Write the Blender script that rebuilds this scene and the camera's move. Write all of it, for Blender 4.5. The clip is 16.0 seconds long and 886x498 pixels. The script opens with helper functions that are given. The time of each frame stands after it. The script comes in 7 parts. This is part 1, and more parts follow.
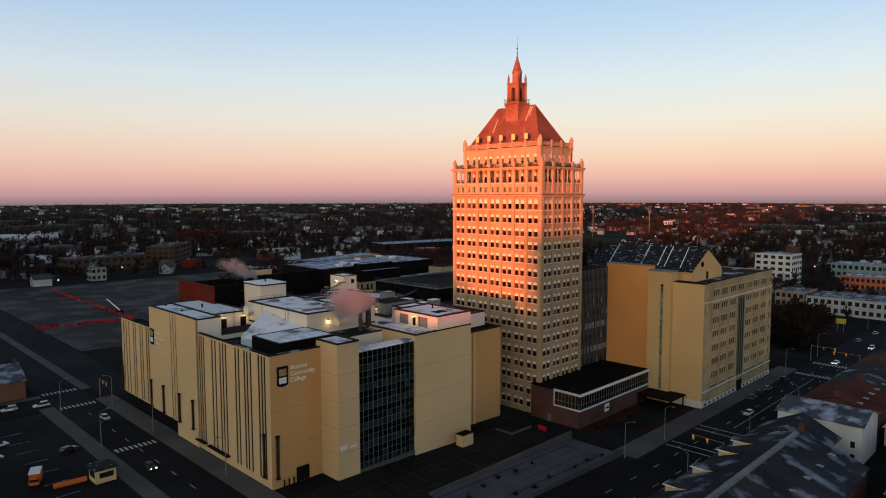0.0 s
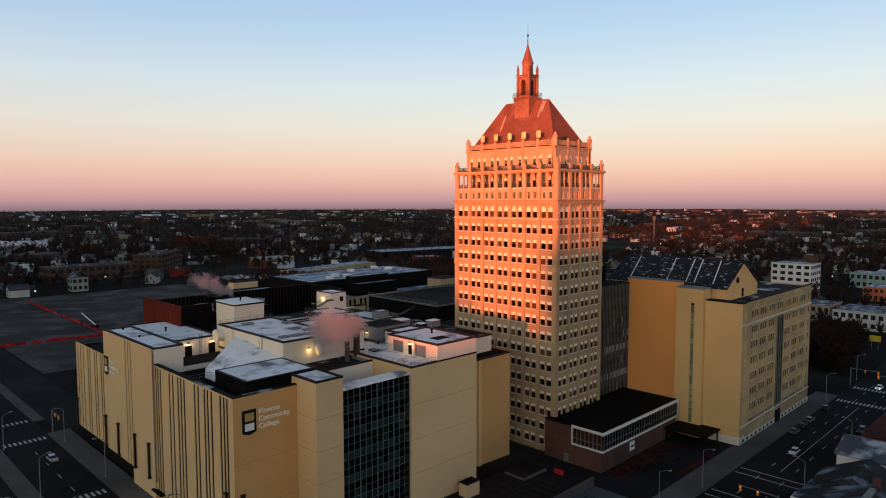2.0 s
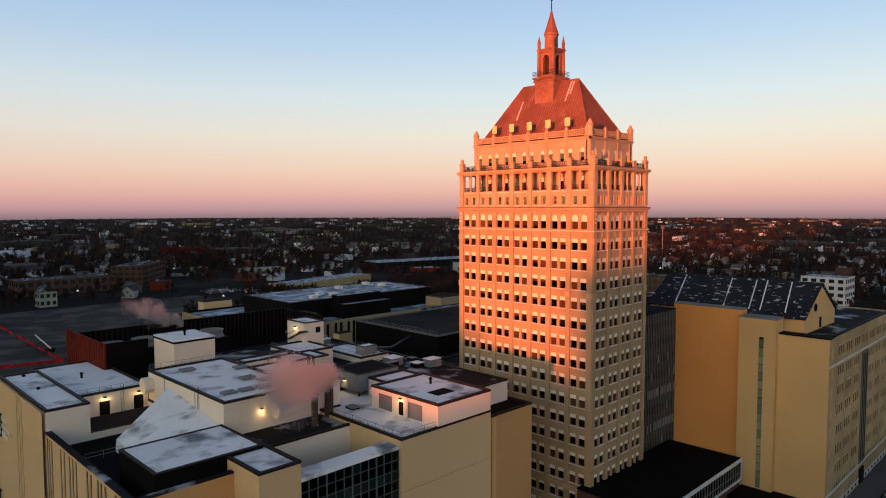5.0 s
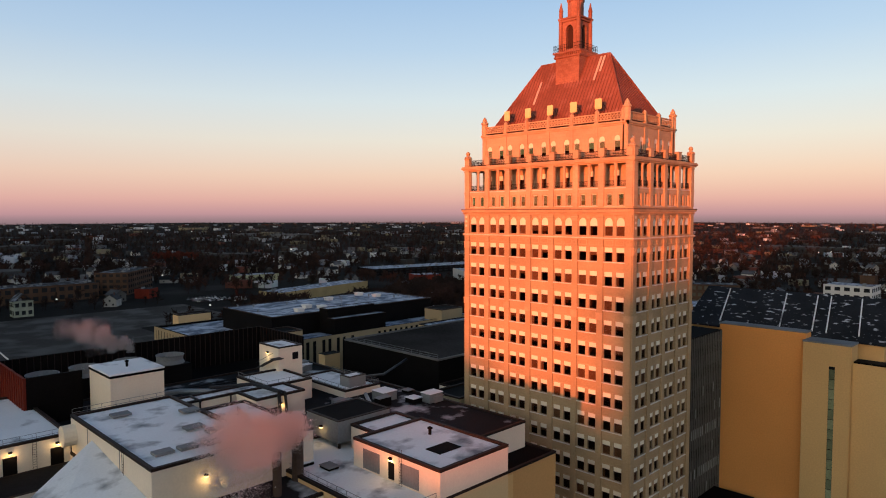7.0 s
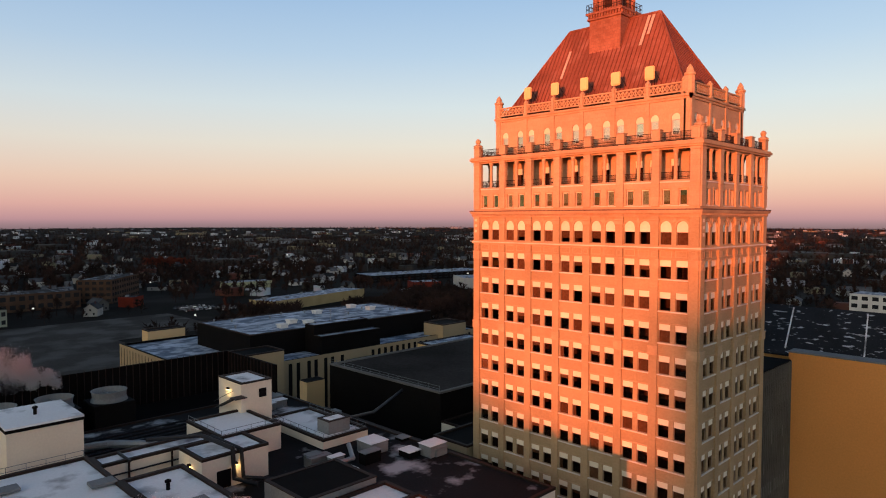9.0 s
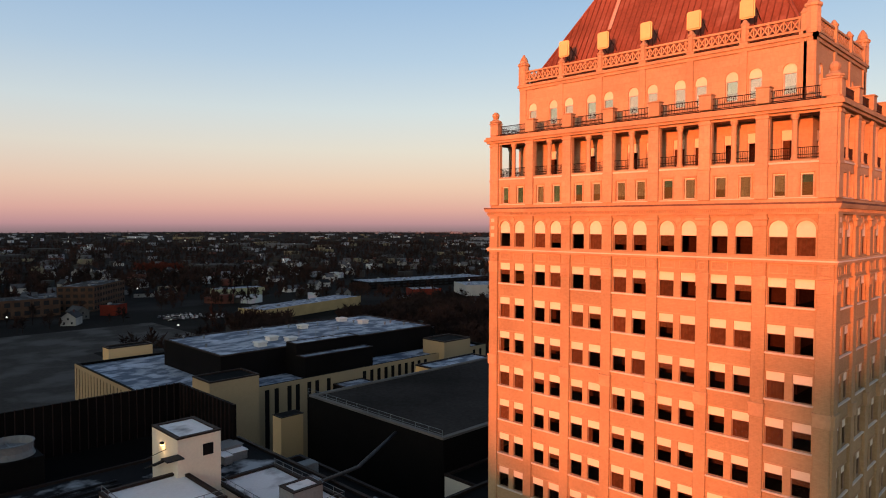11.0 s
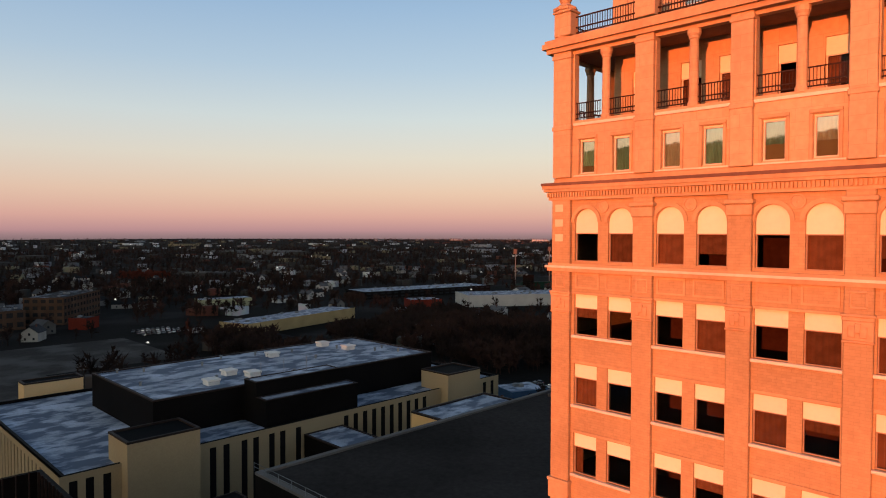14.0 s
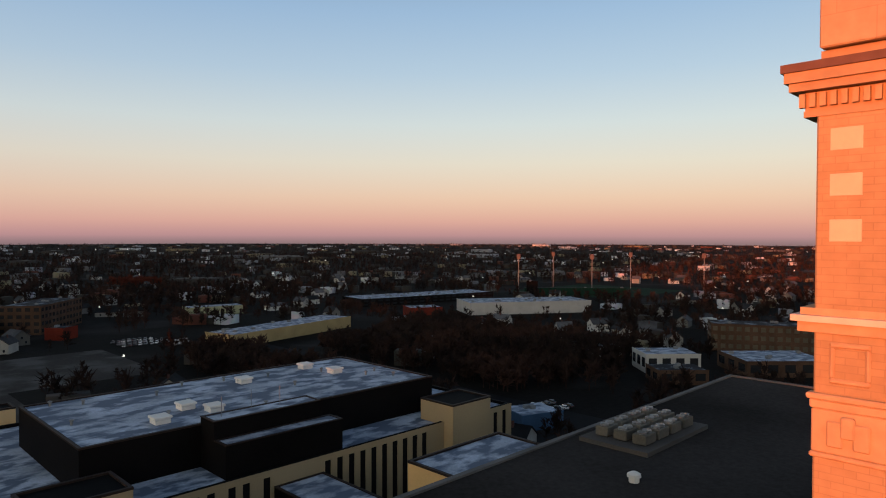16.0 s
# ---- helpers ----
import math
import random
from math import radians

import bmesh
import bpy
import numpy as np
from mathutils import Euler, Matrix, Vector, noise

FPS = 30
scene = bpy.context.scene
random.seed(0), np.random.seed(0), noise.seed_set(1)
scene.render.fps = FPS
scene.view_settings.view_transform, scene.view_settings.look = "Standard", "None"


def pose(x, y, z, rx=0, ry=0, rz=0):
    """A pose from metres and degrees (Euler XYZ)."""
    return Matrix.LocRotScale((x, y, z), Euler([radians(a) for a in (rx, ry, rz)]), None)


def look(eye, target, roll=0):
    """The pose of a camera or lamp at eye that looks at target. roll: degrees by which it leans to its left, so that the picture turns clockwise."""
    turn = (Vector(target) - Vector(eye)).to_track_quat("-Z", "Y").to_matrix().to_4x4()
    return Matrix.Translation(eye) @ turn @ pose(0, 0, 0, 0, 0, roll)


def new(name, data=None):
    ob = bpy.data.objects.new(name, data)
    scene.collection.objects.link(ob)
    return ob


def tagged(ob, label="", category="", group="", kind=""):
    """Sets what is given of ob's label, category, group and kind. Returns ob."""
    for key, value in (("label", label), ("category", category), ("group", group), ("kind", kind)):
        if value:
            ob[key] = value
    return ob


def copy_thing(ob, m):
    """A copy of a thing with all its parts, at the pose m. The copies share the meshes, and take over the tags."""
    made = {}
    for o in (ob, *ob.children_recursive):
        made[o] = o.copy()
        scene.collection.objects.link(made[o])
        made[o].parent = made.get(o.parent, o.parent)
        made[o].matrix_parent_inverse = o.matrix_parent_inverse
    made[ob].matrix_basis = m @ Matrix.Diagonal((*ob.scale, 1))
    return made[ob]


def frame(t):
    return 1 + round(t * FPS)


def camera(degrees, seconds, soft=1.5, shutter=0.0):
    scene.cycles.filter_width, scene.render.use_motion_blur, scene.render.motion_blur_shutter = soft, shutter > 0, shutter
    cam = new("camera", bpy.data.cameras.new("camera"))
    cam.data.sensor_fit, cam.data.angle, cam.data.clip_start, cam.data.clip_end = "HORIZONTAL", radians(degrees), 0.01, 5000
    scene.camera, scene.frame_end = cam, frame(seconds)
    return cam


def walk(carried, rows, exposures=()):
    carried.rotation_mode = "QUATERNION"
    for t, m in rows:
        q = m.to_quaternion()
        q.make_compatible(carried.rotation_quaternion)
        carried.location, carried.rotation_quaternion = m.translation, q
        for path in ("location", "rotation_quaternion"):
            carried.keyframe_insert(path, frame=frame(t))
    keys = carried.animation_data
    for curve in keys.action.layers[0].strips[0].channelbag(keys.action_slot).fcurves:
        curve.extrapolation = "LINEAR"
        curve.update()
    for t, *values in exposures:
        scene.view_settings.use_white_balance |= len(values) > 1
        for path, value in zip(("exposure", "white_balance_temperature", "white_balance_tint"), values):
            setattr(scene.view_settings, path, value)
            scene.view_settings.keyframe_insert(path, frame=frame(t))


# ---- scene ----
cam = camera(67.4, 16.0, soft=1.05)
METRES, EYE, TILT, LEAN, TURN = 210.0, 65.0, 0.0, 0.0, -44.8
ROWS = [
    (0.0, 0.0, 0.0, 0.0, -0.01, -4.7, 0.11),
    (0.5, -0.0008, 0.0305, 0.0003, -0.04, -4.56, 0.12),
    (1.0, -0.0012, 0.0611, 0.0003, -0.05, -4.42, 0.14),
    (1.5, -0.0016, 0.0918, 0.0003, -0.08, -4.3, 0.1),
    (2.0, -0.0021, 0.1226, 0.0005, -0.09, -4.18, 0.08),
    (2.5, -0.0028, 0.1538, 0.0005, -0.1, -4.05, 0.1),
    (3.0, -0.0033, 0.1848, 0.0003, -0.11, -3.92, 0.1),
    (3.5, -0.0035, 0.2161, -0.0, -0.12, -3.8, 0.1),
    (4.0, -0.0038, 0.2473, -0.0005, -0.13, -3.68, 0.08),
    (6.5, -0.0062, 0.4035, -0.0032, -0.22, -3.14, 0.07),
    (7.0, -0.0068, 0.4341, -0.0039, -0.23, -3.04, 0.05),
    (7.5, -0.0074, 0.4651, -0.0048, -0.23, -2.92, 0.04),
    (8.0, -0.0081, 0.496, -0.005, -0.26, -2.82, 0.07),
    (8.5, -0.0088, 0.5273, -0.0054, -0.26, -2.72, 0.02),
    (9.0, -0.0096, 0.5586, -0.0059, -0.28, -2.6, -0.01),
    (11.5, -0.0128, 0.7161, -0.0097, -0.31, -2.07, -0.17),
    (12.0, -0.0132, 0.7476, -0.0105, -0.31, -1.97, -0.17),
    (12.5, -0.0137, 0.7791, -0.0111, -0.32, -1.9, -0.13),
    (13.0, -0.0142, 0.8111, -0.0119, -0.32, -1.78, -0.16),
    (13.5, -0.015, 0.8424, -0.0125, -0.33, -1.68, -0.13),
    (14.0, -0.0157, 0.8741, -0.0132, -0.34, -1.57, -0.16),
    (14.5, -0.0165, 0.9058, -0.0137, -0.33, -1.47, -0.16),
    (15.0, -0.0171, 0.9375, -0.0143, -0.33, -1.37, -0.14),
    (15.5, -0.0179, 0.9686, -0.0148, -0.35, -1.27, -0.14),
    (16.0, -0.0185, 0.9996, -0.0156, -0.35, -1.15, -0.16),
]
walk(cam, [(t, pose(0, 0, EYE, TILT, LEAN, TURN) @ pose(METRES * x, METRES * y, METRES * z, 90 + pitch, roll, yaw)) for t, x, y, z, yaw, pitch, roll in ROWS],
     exposures=((0.0, 0.0, 6250, 11), (4.0, -0.02, 6250, 11), (9.0, -0.08, 6300, 11), (12.5, -0.16, 6450, 10), (16.0, -0.18, 6500, 10)))

# ---- light ----
SUN_AZ = Vector((-0.965, -0.262, 0.0)).normalized()      # towards the low sun, behind the camera
SUN_ELEV = radians(2.6)
SUN_DIR = Vector((SUN_AZ.x * math.cos(SUN_ELEV), SUN_AZ.y * math.cos(SUN_ELEV), math.sin(SUN_ELEV)))

world = bpy.data.worlds.new("dusk_sky")
scene.world = world
world.use_nodes = True
wn, wl = world.node_tree.nodes, world.node_tree.links
wn.clear()
w_out = wn.new("ShaderNodeOutputWorld")
w_add = wn.new("ShaderNodeAddShader")
w_sky = wn.new("ShaderNodeTexSky")
w_sky.sky_type, w_sky.sun_disc = "NISHITA", False
w_sky.sun_elevation, w_sky.sun_rotation = SUN_ELEV, math.atan2(SUN_AZ.x, SUN_AZ.y)
w_b1, w_b2 = wn.new("ShaderNodeBackground"), wn.new("ShaderNodeBackground")
w_b1.inputs[1].default_value = 0.10
w_co, w_sep, w_map, w_ramp = (wn.new("ShaderNodeTexCoord"), wn.new("ShaderNodeSeparateXYZ"), wn.new("ShaderNodeMapRange"), wn.new("ShaderNodeValToRGB"))
w_map.inputs[1].default_value, w_map.inputs[2].default_value = -0.02, 1.0
wl.new(w_co.outputs["Generated"], w_sep.inputs[0])
wl.new(w_sep.outputs[2], w_map.inputs[0])
wl.new(w_map.outputs[0], w_ramp.inputs[0])
SKY = [(0.0, (0.10, 0.09, 0.12)), (0.0135, (0.32, 0.21, 0.25)), (0.020, (0.49, 0.275, 0.31)), (0.040, (0.63, 0.355, 0.355)), (0.075, (0.68, 0.465, 0.42)),
       (0.125, (0.65, 0.58, 0.54)), (0.18, (0.55, 0.60, 0.64)), (0.25, (0.385, 0.505, 0.655)), (0.33, (0.27, 0.415, 0.625)), (0.50, (0.09, 0.15, 0.26)), (1.0, (0.025, 0.045, 0.085))]
for k, (at, rgb) in enumerate(SKY):
    el = w_ramp.color_ramp.elements[k] if k < 2 else w_ramp.color_ramp.elements.new(at)
    el.position, el.color = at, (*rgb, 1)
wl.new(w_sky.outputs[0], w_b1.inputs[0])
# the sky is brighter towards the sunset
w_dot, w_west, w_warm, w_mul = wn.new("ShaderNodeVectorMath"), wn.new("ShaderNodeMapRange"), wn.new("ShaderNodeMix"), wn.new("ShaderNodeVectorMath")
w_dot.operation, w_mul.operation, w_warm.data_type = "DOT_PRODUCT", "MULTIPLY", "RGBA"
w_warm.inputs[6].default_value, w_warm.inputs[7].default_value = (1, 1, 1, 1), (4.9, 3.35, 1.95, 1)
w_dot.inputs[1].default_value = SUN_AZ
w_west.inputs[1].default_value, w_west.inputs[2].default_value, w_west.inputs[3].default_value, w_west.inputs[4].default_value = 0.2, 1.0, 0.0, 1.0
wl.new(w_co.outputs["Generated"], w_dot.inputs[0])
wl.new(w_dot.outputs["Value"], w_west.inputs[0])
wl.new(w_ramp.outputs[0], w_mul.inputs[0])
wl.new(w_west.outputs[0], w_warm.inputs[0])
wl.new(w_warm.outputs[2], w_mul.inputs[1])
wl.new(w_mul.outputs[0], w_b2.inputs[0])
wl.new(w_b1.outputs[0], w_add.inputs[0])
wl.new(w_b2.outputs[0], w_add.inputs[1])
wl.new(w_add.outputs[0], w_out.inputs[0])

sun = new("sun", bpy.data.lights.new("sun", "SUN"))
sun.data.energy, sun.data.angle, sun.data.color = 8.3, radians(0.9), (1.0, 0.187, 0.048)
sun.matrix_world = look(SUN_DIR * 100, (0, 0, 0))

# ---- materials ----
MATS = {}


def mat(name, rgb, rough=0.8, metal=0.0, vary=0.25, scale=0.6, bump=0.15, fine=14.0, tint=None, rnd=0.0, patch=None, spec=0.03, emit=None):
    """A surface with two scales of variation, fine relief, a change from piece to piece (rnd) and patches of a second colour."""
    if name in MATS:
        return MATS[name]
    m = bpy.data.materials.new(name)
    m.use_nodes = True
    n, l = m.node_tree.nodes, m.node_tree.links
    b = n["Principled BSDF"]
    b.inputs["Roughness"].default_value, b.inputs["Metallic"].default_value = rough, metal
    b.inputs["Specular IOR Level"].default_value = spec
    co = n.new("ShaderNodeTexCoord")
    big, small = n.new("ShaderNodeTexNoise"), n.new("ShaderNodeTexNoise")
    for node, s, d in ((big, scale * 0.25, 5), (small, fine * 0.25, 3)):
        node.inputs["Scale"].default_value, node.inputs["Detail"].default_value = s, d
        l.new(co.outputs["Object"], node.inputs["Vector"])
    dark = tint or tuple(c * (1 - vary) for c in rgb)
    lite = tuple(min(1, c * (1 + vary * 0.5)) for c in rgb)
    ramp = n.new("ShaderNodeValToRGB")
    ramp.color_ramp.elements[0].position, ramp.color_ramp.elements[0].color = 0.3, (*dark, 1)
    ramp.color_ramp.elements[1].position, ramp.color_ramp.elements[1].color = 0.7, (*lite, 1)
    l.new(big.outputs[0], ramp.inputs[0])
    mul = n.new("ShaderNodeMix")
    mul.data_type, mul.blend_type = "RGBA", "MULTIPLY"
    mul.inputs[0].default_value = min(1.0, vary * 1.6)
    sr = n.new("ShaderNodeMapRange")
    sr.inputs[1].default_value, sr.inputs[2].default_value, sr.inputs[3].default_value, sr.inputs[4].default_value = 0.25, 0.75, 0.6, 1.15
    l.new(small.outputs[0], sr.inputs[0])
    l.new(ramp.outputs[0], mul.inputs[6])
    l.new(sr.outputs[0], mul.inputs[7])
    col = mul.outputs[2]
    if patch:
        prgb, psize, low, high = patch[:4]
        pn, pr, pm, pv = n.new("ShaderNodeTexNoise"), n.new("ShaderNodeMapRange"), n.new("ShaderNodeMix"), n.new("ShaderNodeMapping")
        pv.inputs["Scale"].default_value = patch[4] if len(patch) > 4 else (1, 1, 1)
        pn.inputs["Scale"].default_value, pn.inputs["Detail"].default_value = psize, 6
        pr.inputs[1].default_value, pr.inputs[2].default_value = low, high
        pm.data_type = "RGBA"
        l.new(co.outputs["Object"], pv.inputs["Vector"])
        l.new(pv.outputs[0], pn.inputs["Vector"])
        l.new(pn.outputs[0], pr.inputs[0])
        l.new(pr.outputs[0], pm.inputs[0])
        l.new(col, pm.inputs[6])
        pm.inputs[7].default_value = (*prgb, 1)
        col = pm.outputs[2]
    if rnd:
        info, rr, hs = n.new("ShaderNodeObjectInfo"), n.new("ShaderNodeMapRange"), n.new("ShaderNodeHueSaturation")
        rr.inputs[3].default_value, rr.inputs[4].default_value = 1 - rnd, 1 + rnd
        l.new(info.outputs["Random"], rr.inputs[0])
        l.new(rr.outputs[0], hs.inputs["Value"])
        l.new(col, hs.inputs["Color"])
        col = hs.outputs[0]
    l.new(col, b.inputs["Base Color"])
    if bump:
        bp = n.new("ShaderNodeBump")
        bp.inputs["Strength"].default_value, bp.inputs["Distance"].default_value = bump, 0.05
        l.new(small.outputs[0], bp.inputs["Height"])
        l.new(bp.outputs[0], b.inputs["Normal"])
    if emit:
        b.inputs["Emission Color"].default_value, b.inputs["Emission Strength"].default_value = (*emit[0], 1), emit[1]
    MATS[name] = m
    return m


def brick_mat(name, rgb1, rgb2, mortar, length, height, joint=0.012, rough=0.85, bump=0.35, stain=0.3):
    """Courses of masonry with recessed joints, laid along the wall by its own object coordinates."""
    m = mat(name, rgb1, rough, vary=stain, scale=0.5, bump=0)
    n, l = m.node_tree.nodes, m.node_tree.links
    b = n["Principled BSDF"]
    co, sep, comb, br = n.new("ShaderNodeTexCoord"), n.new("ShaderNodeSeparateXYZ"), n.new("ShaderNodeCombineXYZ"), n.new("ShaderNodeTexBrick")
    add = n.new("ShaderNodeMath")
    l.new(co.outputs["Object"], sep.inputs[0])
    l.new(sep.outputs[0], add.inputs[0])
    l.new(sep.outputs[1], add.inputs[1])
    l.new(add.outputs[0], comb.inputs[0])
    l.new(sep.outputs[2], comb.inputs[1])
    l.new(comb.outputs[0], br.inputs["Vector"])
    br.inputs["Scale"].default_value, br.inputs["Brick Width"].default_value, br.inputs["Row Height"].default_value = 1.0, length, height
    br.inputs["Mortar Size"].default_value, br.inputs["Mortar Smooth"].default_value = joint, 0.3
    one = tuple(a / max(b_, 1e-4) for a, b_ in zip(rgb2, rgb1))
    br.inputs["Color1"].default_value, br.inputs["Color2"].default_value = (1, 1, 1, 1), (*one, 1)
    br.inputs["Mortar"].default_value = (*(a / max(b_, 1e-4) for a, b_ in zip(mortar, rgb1)), 1)
    mix = n.new("ShaderNodeMix")
    mix.data_type, mix.blend_type, mix.inputs[0].default_value = "RGBA", "MULTIPLY", 1.0
    old = b.inputs["Base Color"].links[0].from_socket
    l.new(old, mix.inputs[6])
    l.new(br.outputs["Color"], mix.inputs[7])
    l.new(mix.outputs[2], b.inputs["Base Color"])
    bp = n.new("ShaderNodeBump")
    bp.invert = True
    bp.inputs["Strength"].default_value, bp.inputs["Distance"].default_value = bump, 0.03
    l.new(br.outputs["Fac"], bp.inputs["Height"])
    l.new(bp.outputs[0], b.inputs["Normal"])
    return m


def glass_mat(name, tint, ior=1.5):
    m = bpy.data.materials.new(name)
    m.use_nodes = True
    n, l = m.node_tree.nodes, m.node_tree.links
    n.remove(n["Principled BSDF"])
    tr, gl, mx, fr = n.new("ShaderNodeBsdfTransparent"), n.new("ShaderNodeBsdfGlossy"), n.new("ShaderNodeMixShader"), n.new("ShaderNodeFresnel")
    nz, bp, co = n.new("ShaderNodeTexNoise"), n.new("ShaderNodeBump"), n.new("ShaderNodeTexCoord")
    tr.inputs[0].default_value = (*tint, 1)
    gl.inputs["Roughness"].default_value, fr.inputs["IOR"].default_value = 0.03, ior
    nz.inputs["Scale"].default_value, bp.inputs["Strength"].default_value, bp.inputs["Distance"].default_value = 0.7, 0.15, 0.02
    l.new(co.outputs["Object"], nz.inputs["Vector"])
    l.new(nz.outputs[0], bp.inputs["Height"])
    l.new(bp.outputs[0], gl.inputs["Normal"])
    l.new(fr.outputs[0], mx.inputs[0])
    l.new(tr.outputs[0], mx.inputs[1])
    l.new(gl.outputs[0], mx.inputs[2])
    l.new(mx.outputs[0], n["Material Output"].inputs[0])
    MATS[name] = m
    return m


BRICK = brick_mat("buff_brick", (0.435, 0.325, 0.195), (0.405, 0.295, 0.175), (0.375, 0.27, 0.165), 0.42, 0.14, bump=0.10, stain=0.2)
STONE = brick_mat("terracotta_blocks", (0.475, 0.35, 0.225), (0.51, 0.38, 0.25), (0.41, 0.295, 0.19), 1.30, 0.62, 0.010, bump=0.08, stain=0.2)
TRIM = mat("carved_terracotta", (0.48, 0.345, 0.215), 0.75, vary=0.22, scale=1.2, bump=0.3)
COPPER = mat("red_tile_roof", (0.235, 0.095, 0.070), 0.6, vary=0.35, scale=0.8, bump=0.2, patch=((0.32, 0.17, 0.14), 0.35, 0.55, 0.8))
TILE_SEAM = mat("roof_seam", (0.20, 0.08, 0.06), 0.6, vary=0.3)
BLIND = mat("cream_shade", (0.80, 0.745, 0.62), 0.8, vary=0.08, bump=0.05, rnd=0.06)
SILL = mat("limestone_sill", (0.68, 0.63, 0.56), 0.8, vary=0.15)
SASH = mat("dark_sash", (0.045, 0.035, 0.03), 0.5, vary=0.2)
SASH_LIGHT = mat("pale_sash", (0.62, 0.56, 0.48), 0.6, vary=0.1)
CURTAIN = mat("brown_curtain", (0.26, 0.13, 0.075), 0.9, vary=0.3, scale=4, rnd=0.25)
# curtain colour that carries the teal sky reflection of the panes
TEAL_REFLECTION = mat("teal_sky_reflection", (0.36, 0.62, 0.58), 0.9, vary=0.25, scale=5, rnd=0.3)
LINEN = mat("white_curtain", (0.70, 0.68, 0.62), 0.9, vary=0.15, scale=6)
# dark brown that carries the dimness of the rooms in its colour
ROOM = mat("painted_dim_room", (0.085, 0.038, 0.027), 0.95, vary=0.4, scale=0.8)
GLASS = glass_mat("window_glass", (0.62, 0.62, 0.60), 1.22)
GLASS_SKY = glass_mat("reflecting_glass", (0.56, 0.74, 0.78), 3.4)
GLASS_TEAL = glass_mat("tinted_glass", (0.16, 0.24, 0.23), 1.48)
GLASS_DARK = glass_mat("dark_glass", (0.10, 0.11, 0.11), 1.22)
IRON = mat("black_iron", (0.035, 0.024, 0.022), 0.55, 0.3, vary=0.2)
YELLOW = mat("ochre_panel", (0.70, 0.455, 0.20), 0.75, vary=0.10, scale=0.15, bump=0.08)
CREAM = mat("cream_panel", (0.68, 0.49, 0.265), 0.75, vary=0.10, scale=0.15, bump=0.08)
ORANGE = mat("orange_ochre_render", (0.77, 0.36, 0.115), 0.8, vary=0.14, scale=0.12, bump=0.08)
# near-black for dark doors and windows, and for shade painted into recesses
DARKGAP = mat("dark_doors_and_shade", (0.012, 0.011, 0.012), 0.7, vary=0.2)
BLACKROOF = mat("black_membrane", (0.0075, 0.0072, 0.0075), 0.8, vary=0.35, scale=0.4)
FROST = mat("frosted_roof", (0.47, 0.53, 0.64), 0.6, vary=0.35, scale=0.5, fine=12, patch=((0.12, 0.15, 0.21), 0.30, 0.43, 0.56, (0.7, 1.2, 1)))
PATCHY = mat("patchy_roof", (0.022, 0.022, 0.024), 0.85, vary=0.4, scale=0.2, patch=((0.42, 0.44, 0.47), 0.14, 0.56, 0.66))
TANWALL = mat("tan_panel", (0.62, 0.36, 0.145), 0.75, vary=0.12, scale=0.15, bump=0.08)
SNOW = mat("snowy_roof", (0.82, 0.84, 0.87), 0.8, vary=0.10, scale=0.3, patch=((0.20, 0.21, 0.23), 0.20, 0.52, 0.68))
WHITEWALL = mat("cream_painted_wall", (0.80, 0.72, 0.60), 0.8, vary=0.1, scale=0.25)
WHITE = mat("white_paint", (0.78, 0.77, 0.74), 0.6, vary=0.08)
DARKSTEEL = mat("dark_cladding", (0.0085, 0.0075, 0.0075), 0.6, vary=0.35, scale=0.3)
REDSTEEL = mat("red_brown_cladding", (0.16, 0.028, 0.018), 0.65, vary=0.35, scale=0.3)
STEEL = mat("galvanised_steel", (0.30, 0.31, 0.32), 0.45, 0.7, vary=0.25)
GREYSTEEL = mat("grey_painted_steel", (0.22, 0.23, 0.24), 0.6, vary=0.25)
SLATE = mat("slate_roof", (0.030, 0.032, 0.038), 0.7, vary=0.35, scale=0.5, patch=((0.50, 0.53, 0.58), 1.3, 0.60, 0.68, (1, 0.45, 1)))
ASPHALT = mat("asphalt", (0.020, 0.019, 0.020), 0.85, vary=0.4, scale=0.18, fine=20)
CONCRETE = mat("pavement_concrete", (0.105, 0.097, 0.092), 0.85, vary=0.25, scale=0.3)
DIRT = mat("winter_ground", (0.018, 0.0155, 0.014), 0.95, vary=0.5, scale=0.03, fine=2.0, patch=((0.045, 0.043, 0.041), 0.012, 0.55, 0.75))
GRAVEL = mat("gravel_lot", (0.060, 0.054, 0.050), 0.95, vary=0.35, scale=0.05, fine=3.0, patch=((0.095, 0.090, 0.086), 0.05, 0.48, 0.62))
LINE = mat("road_paint", (0.50, 0.50, 0.48), 0.8, vary=0.3)
FAINT = mat("worn_bay_paint", (0.06, 0.058, 0.055), 0.9, vary=0.4)
RED = mat("red_plastic_fence", (0.50, 0.025, 0.028), 0.7, vary=0.45, scale=2.0, rnd=0.35)
DKBRICK = brick_mat("dark_red_brick", (0.10, 0.045, 0.04), (0.13, 0.06, 0.05), (0.09, 0.07, 0.065), 0.30, 0.10)

# ---- building helpers ----
BASE = {}


def thing(name, x, y, z, label, category, group="", kind=""):
    ob = new(name)
    ob.location = (x, y, z)
    BASE[ob.name] = Matrix.Translation((x, y, z))
    return tagged(ob, label, category, group, kind)


def mesh_of(bm, material, name):
    me = bpy.data.meshes.new(name)
    bm.to_mesh(me)
    bm.free()
    for m in material if isinstance(material, (list, tuple)) else [material]:
        me.materials.append(m)
    return me


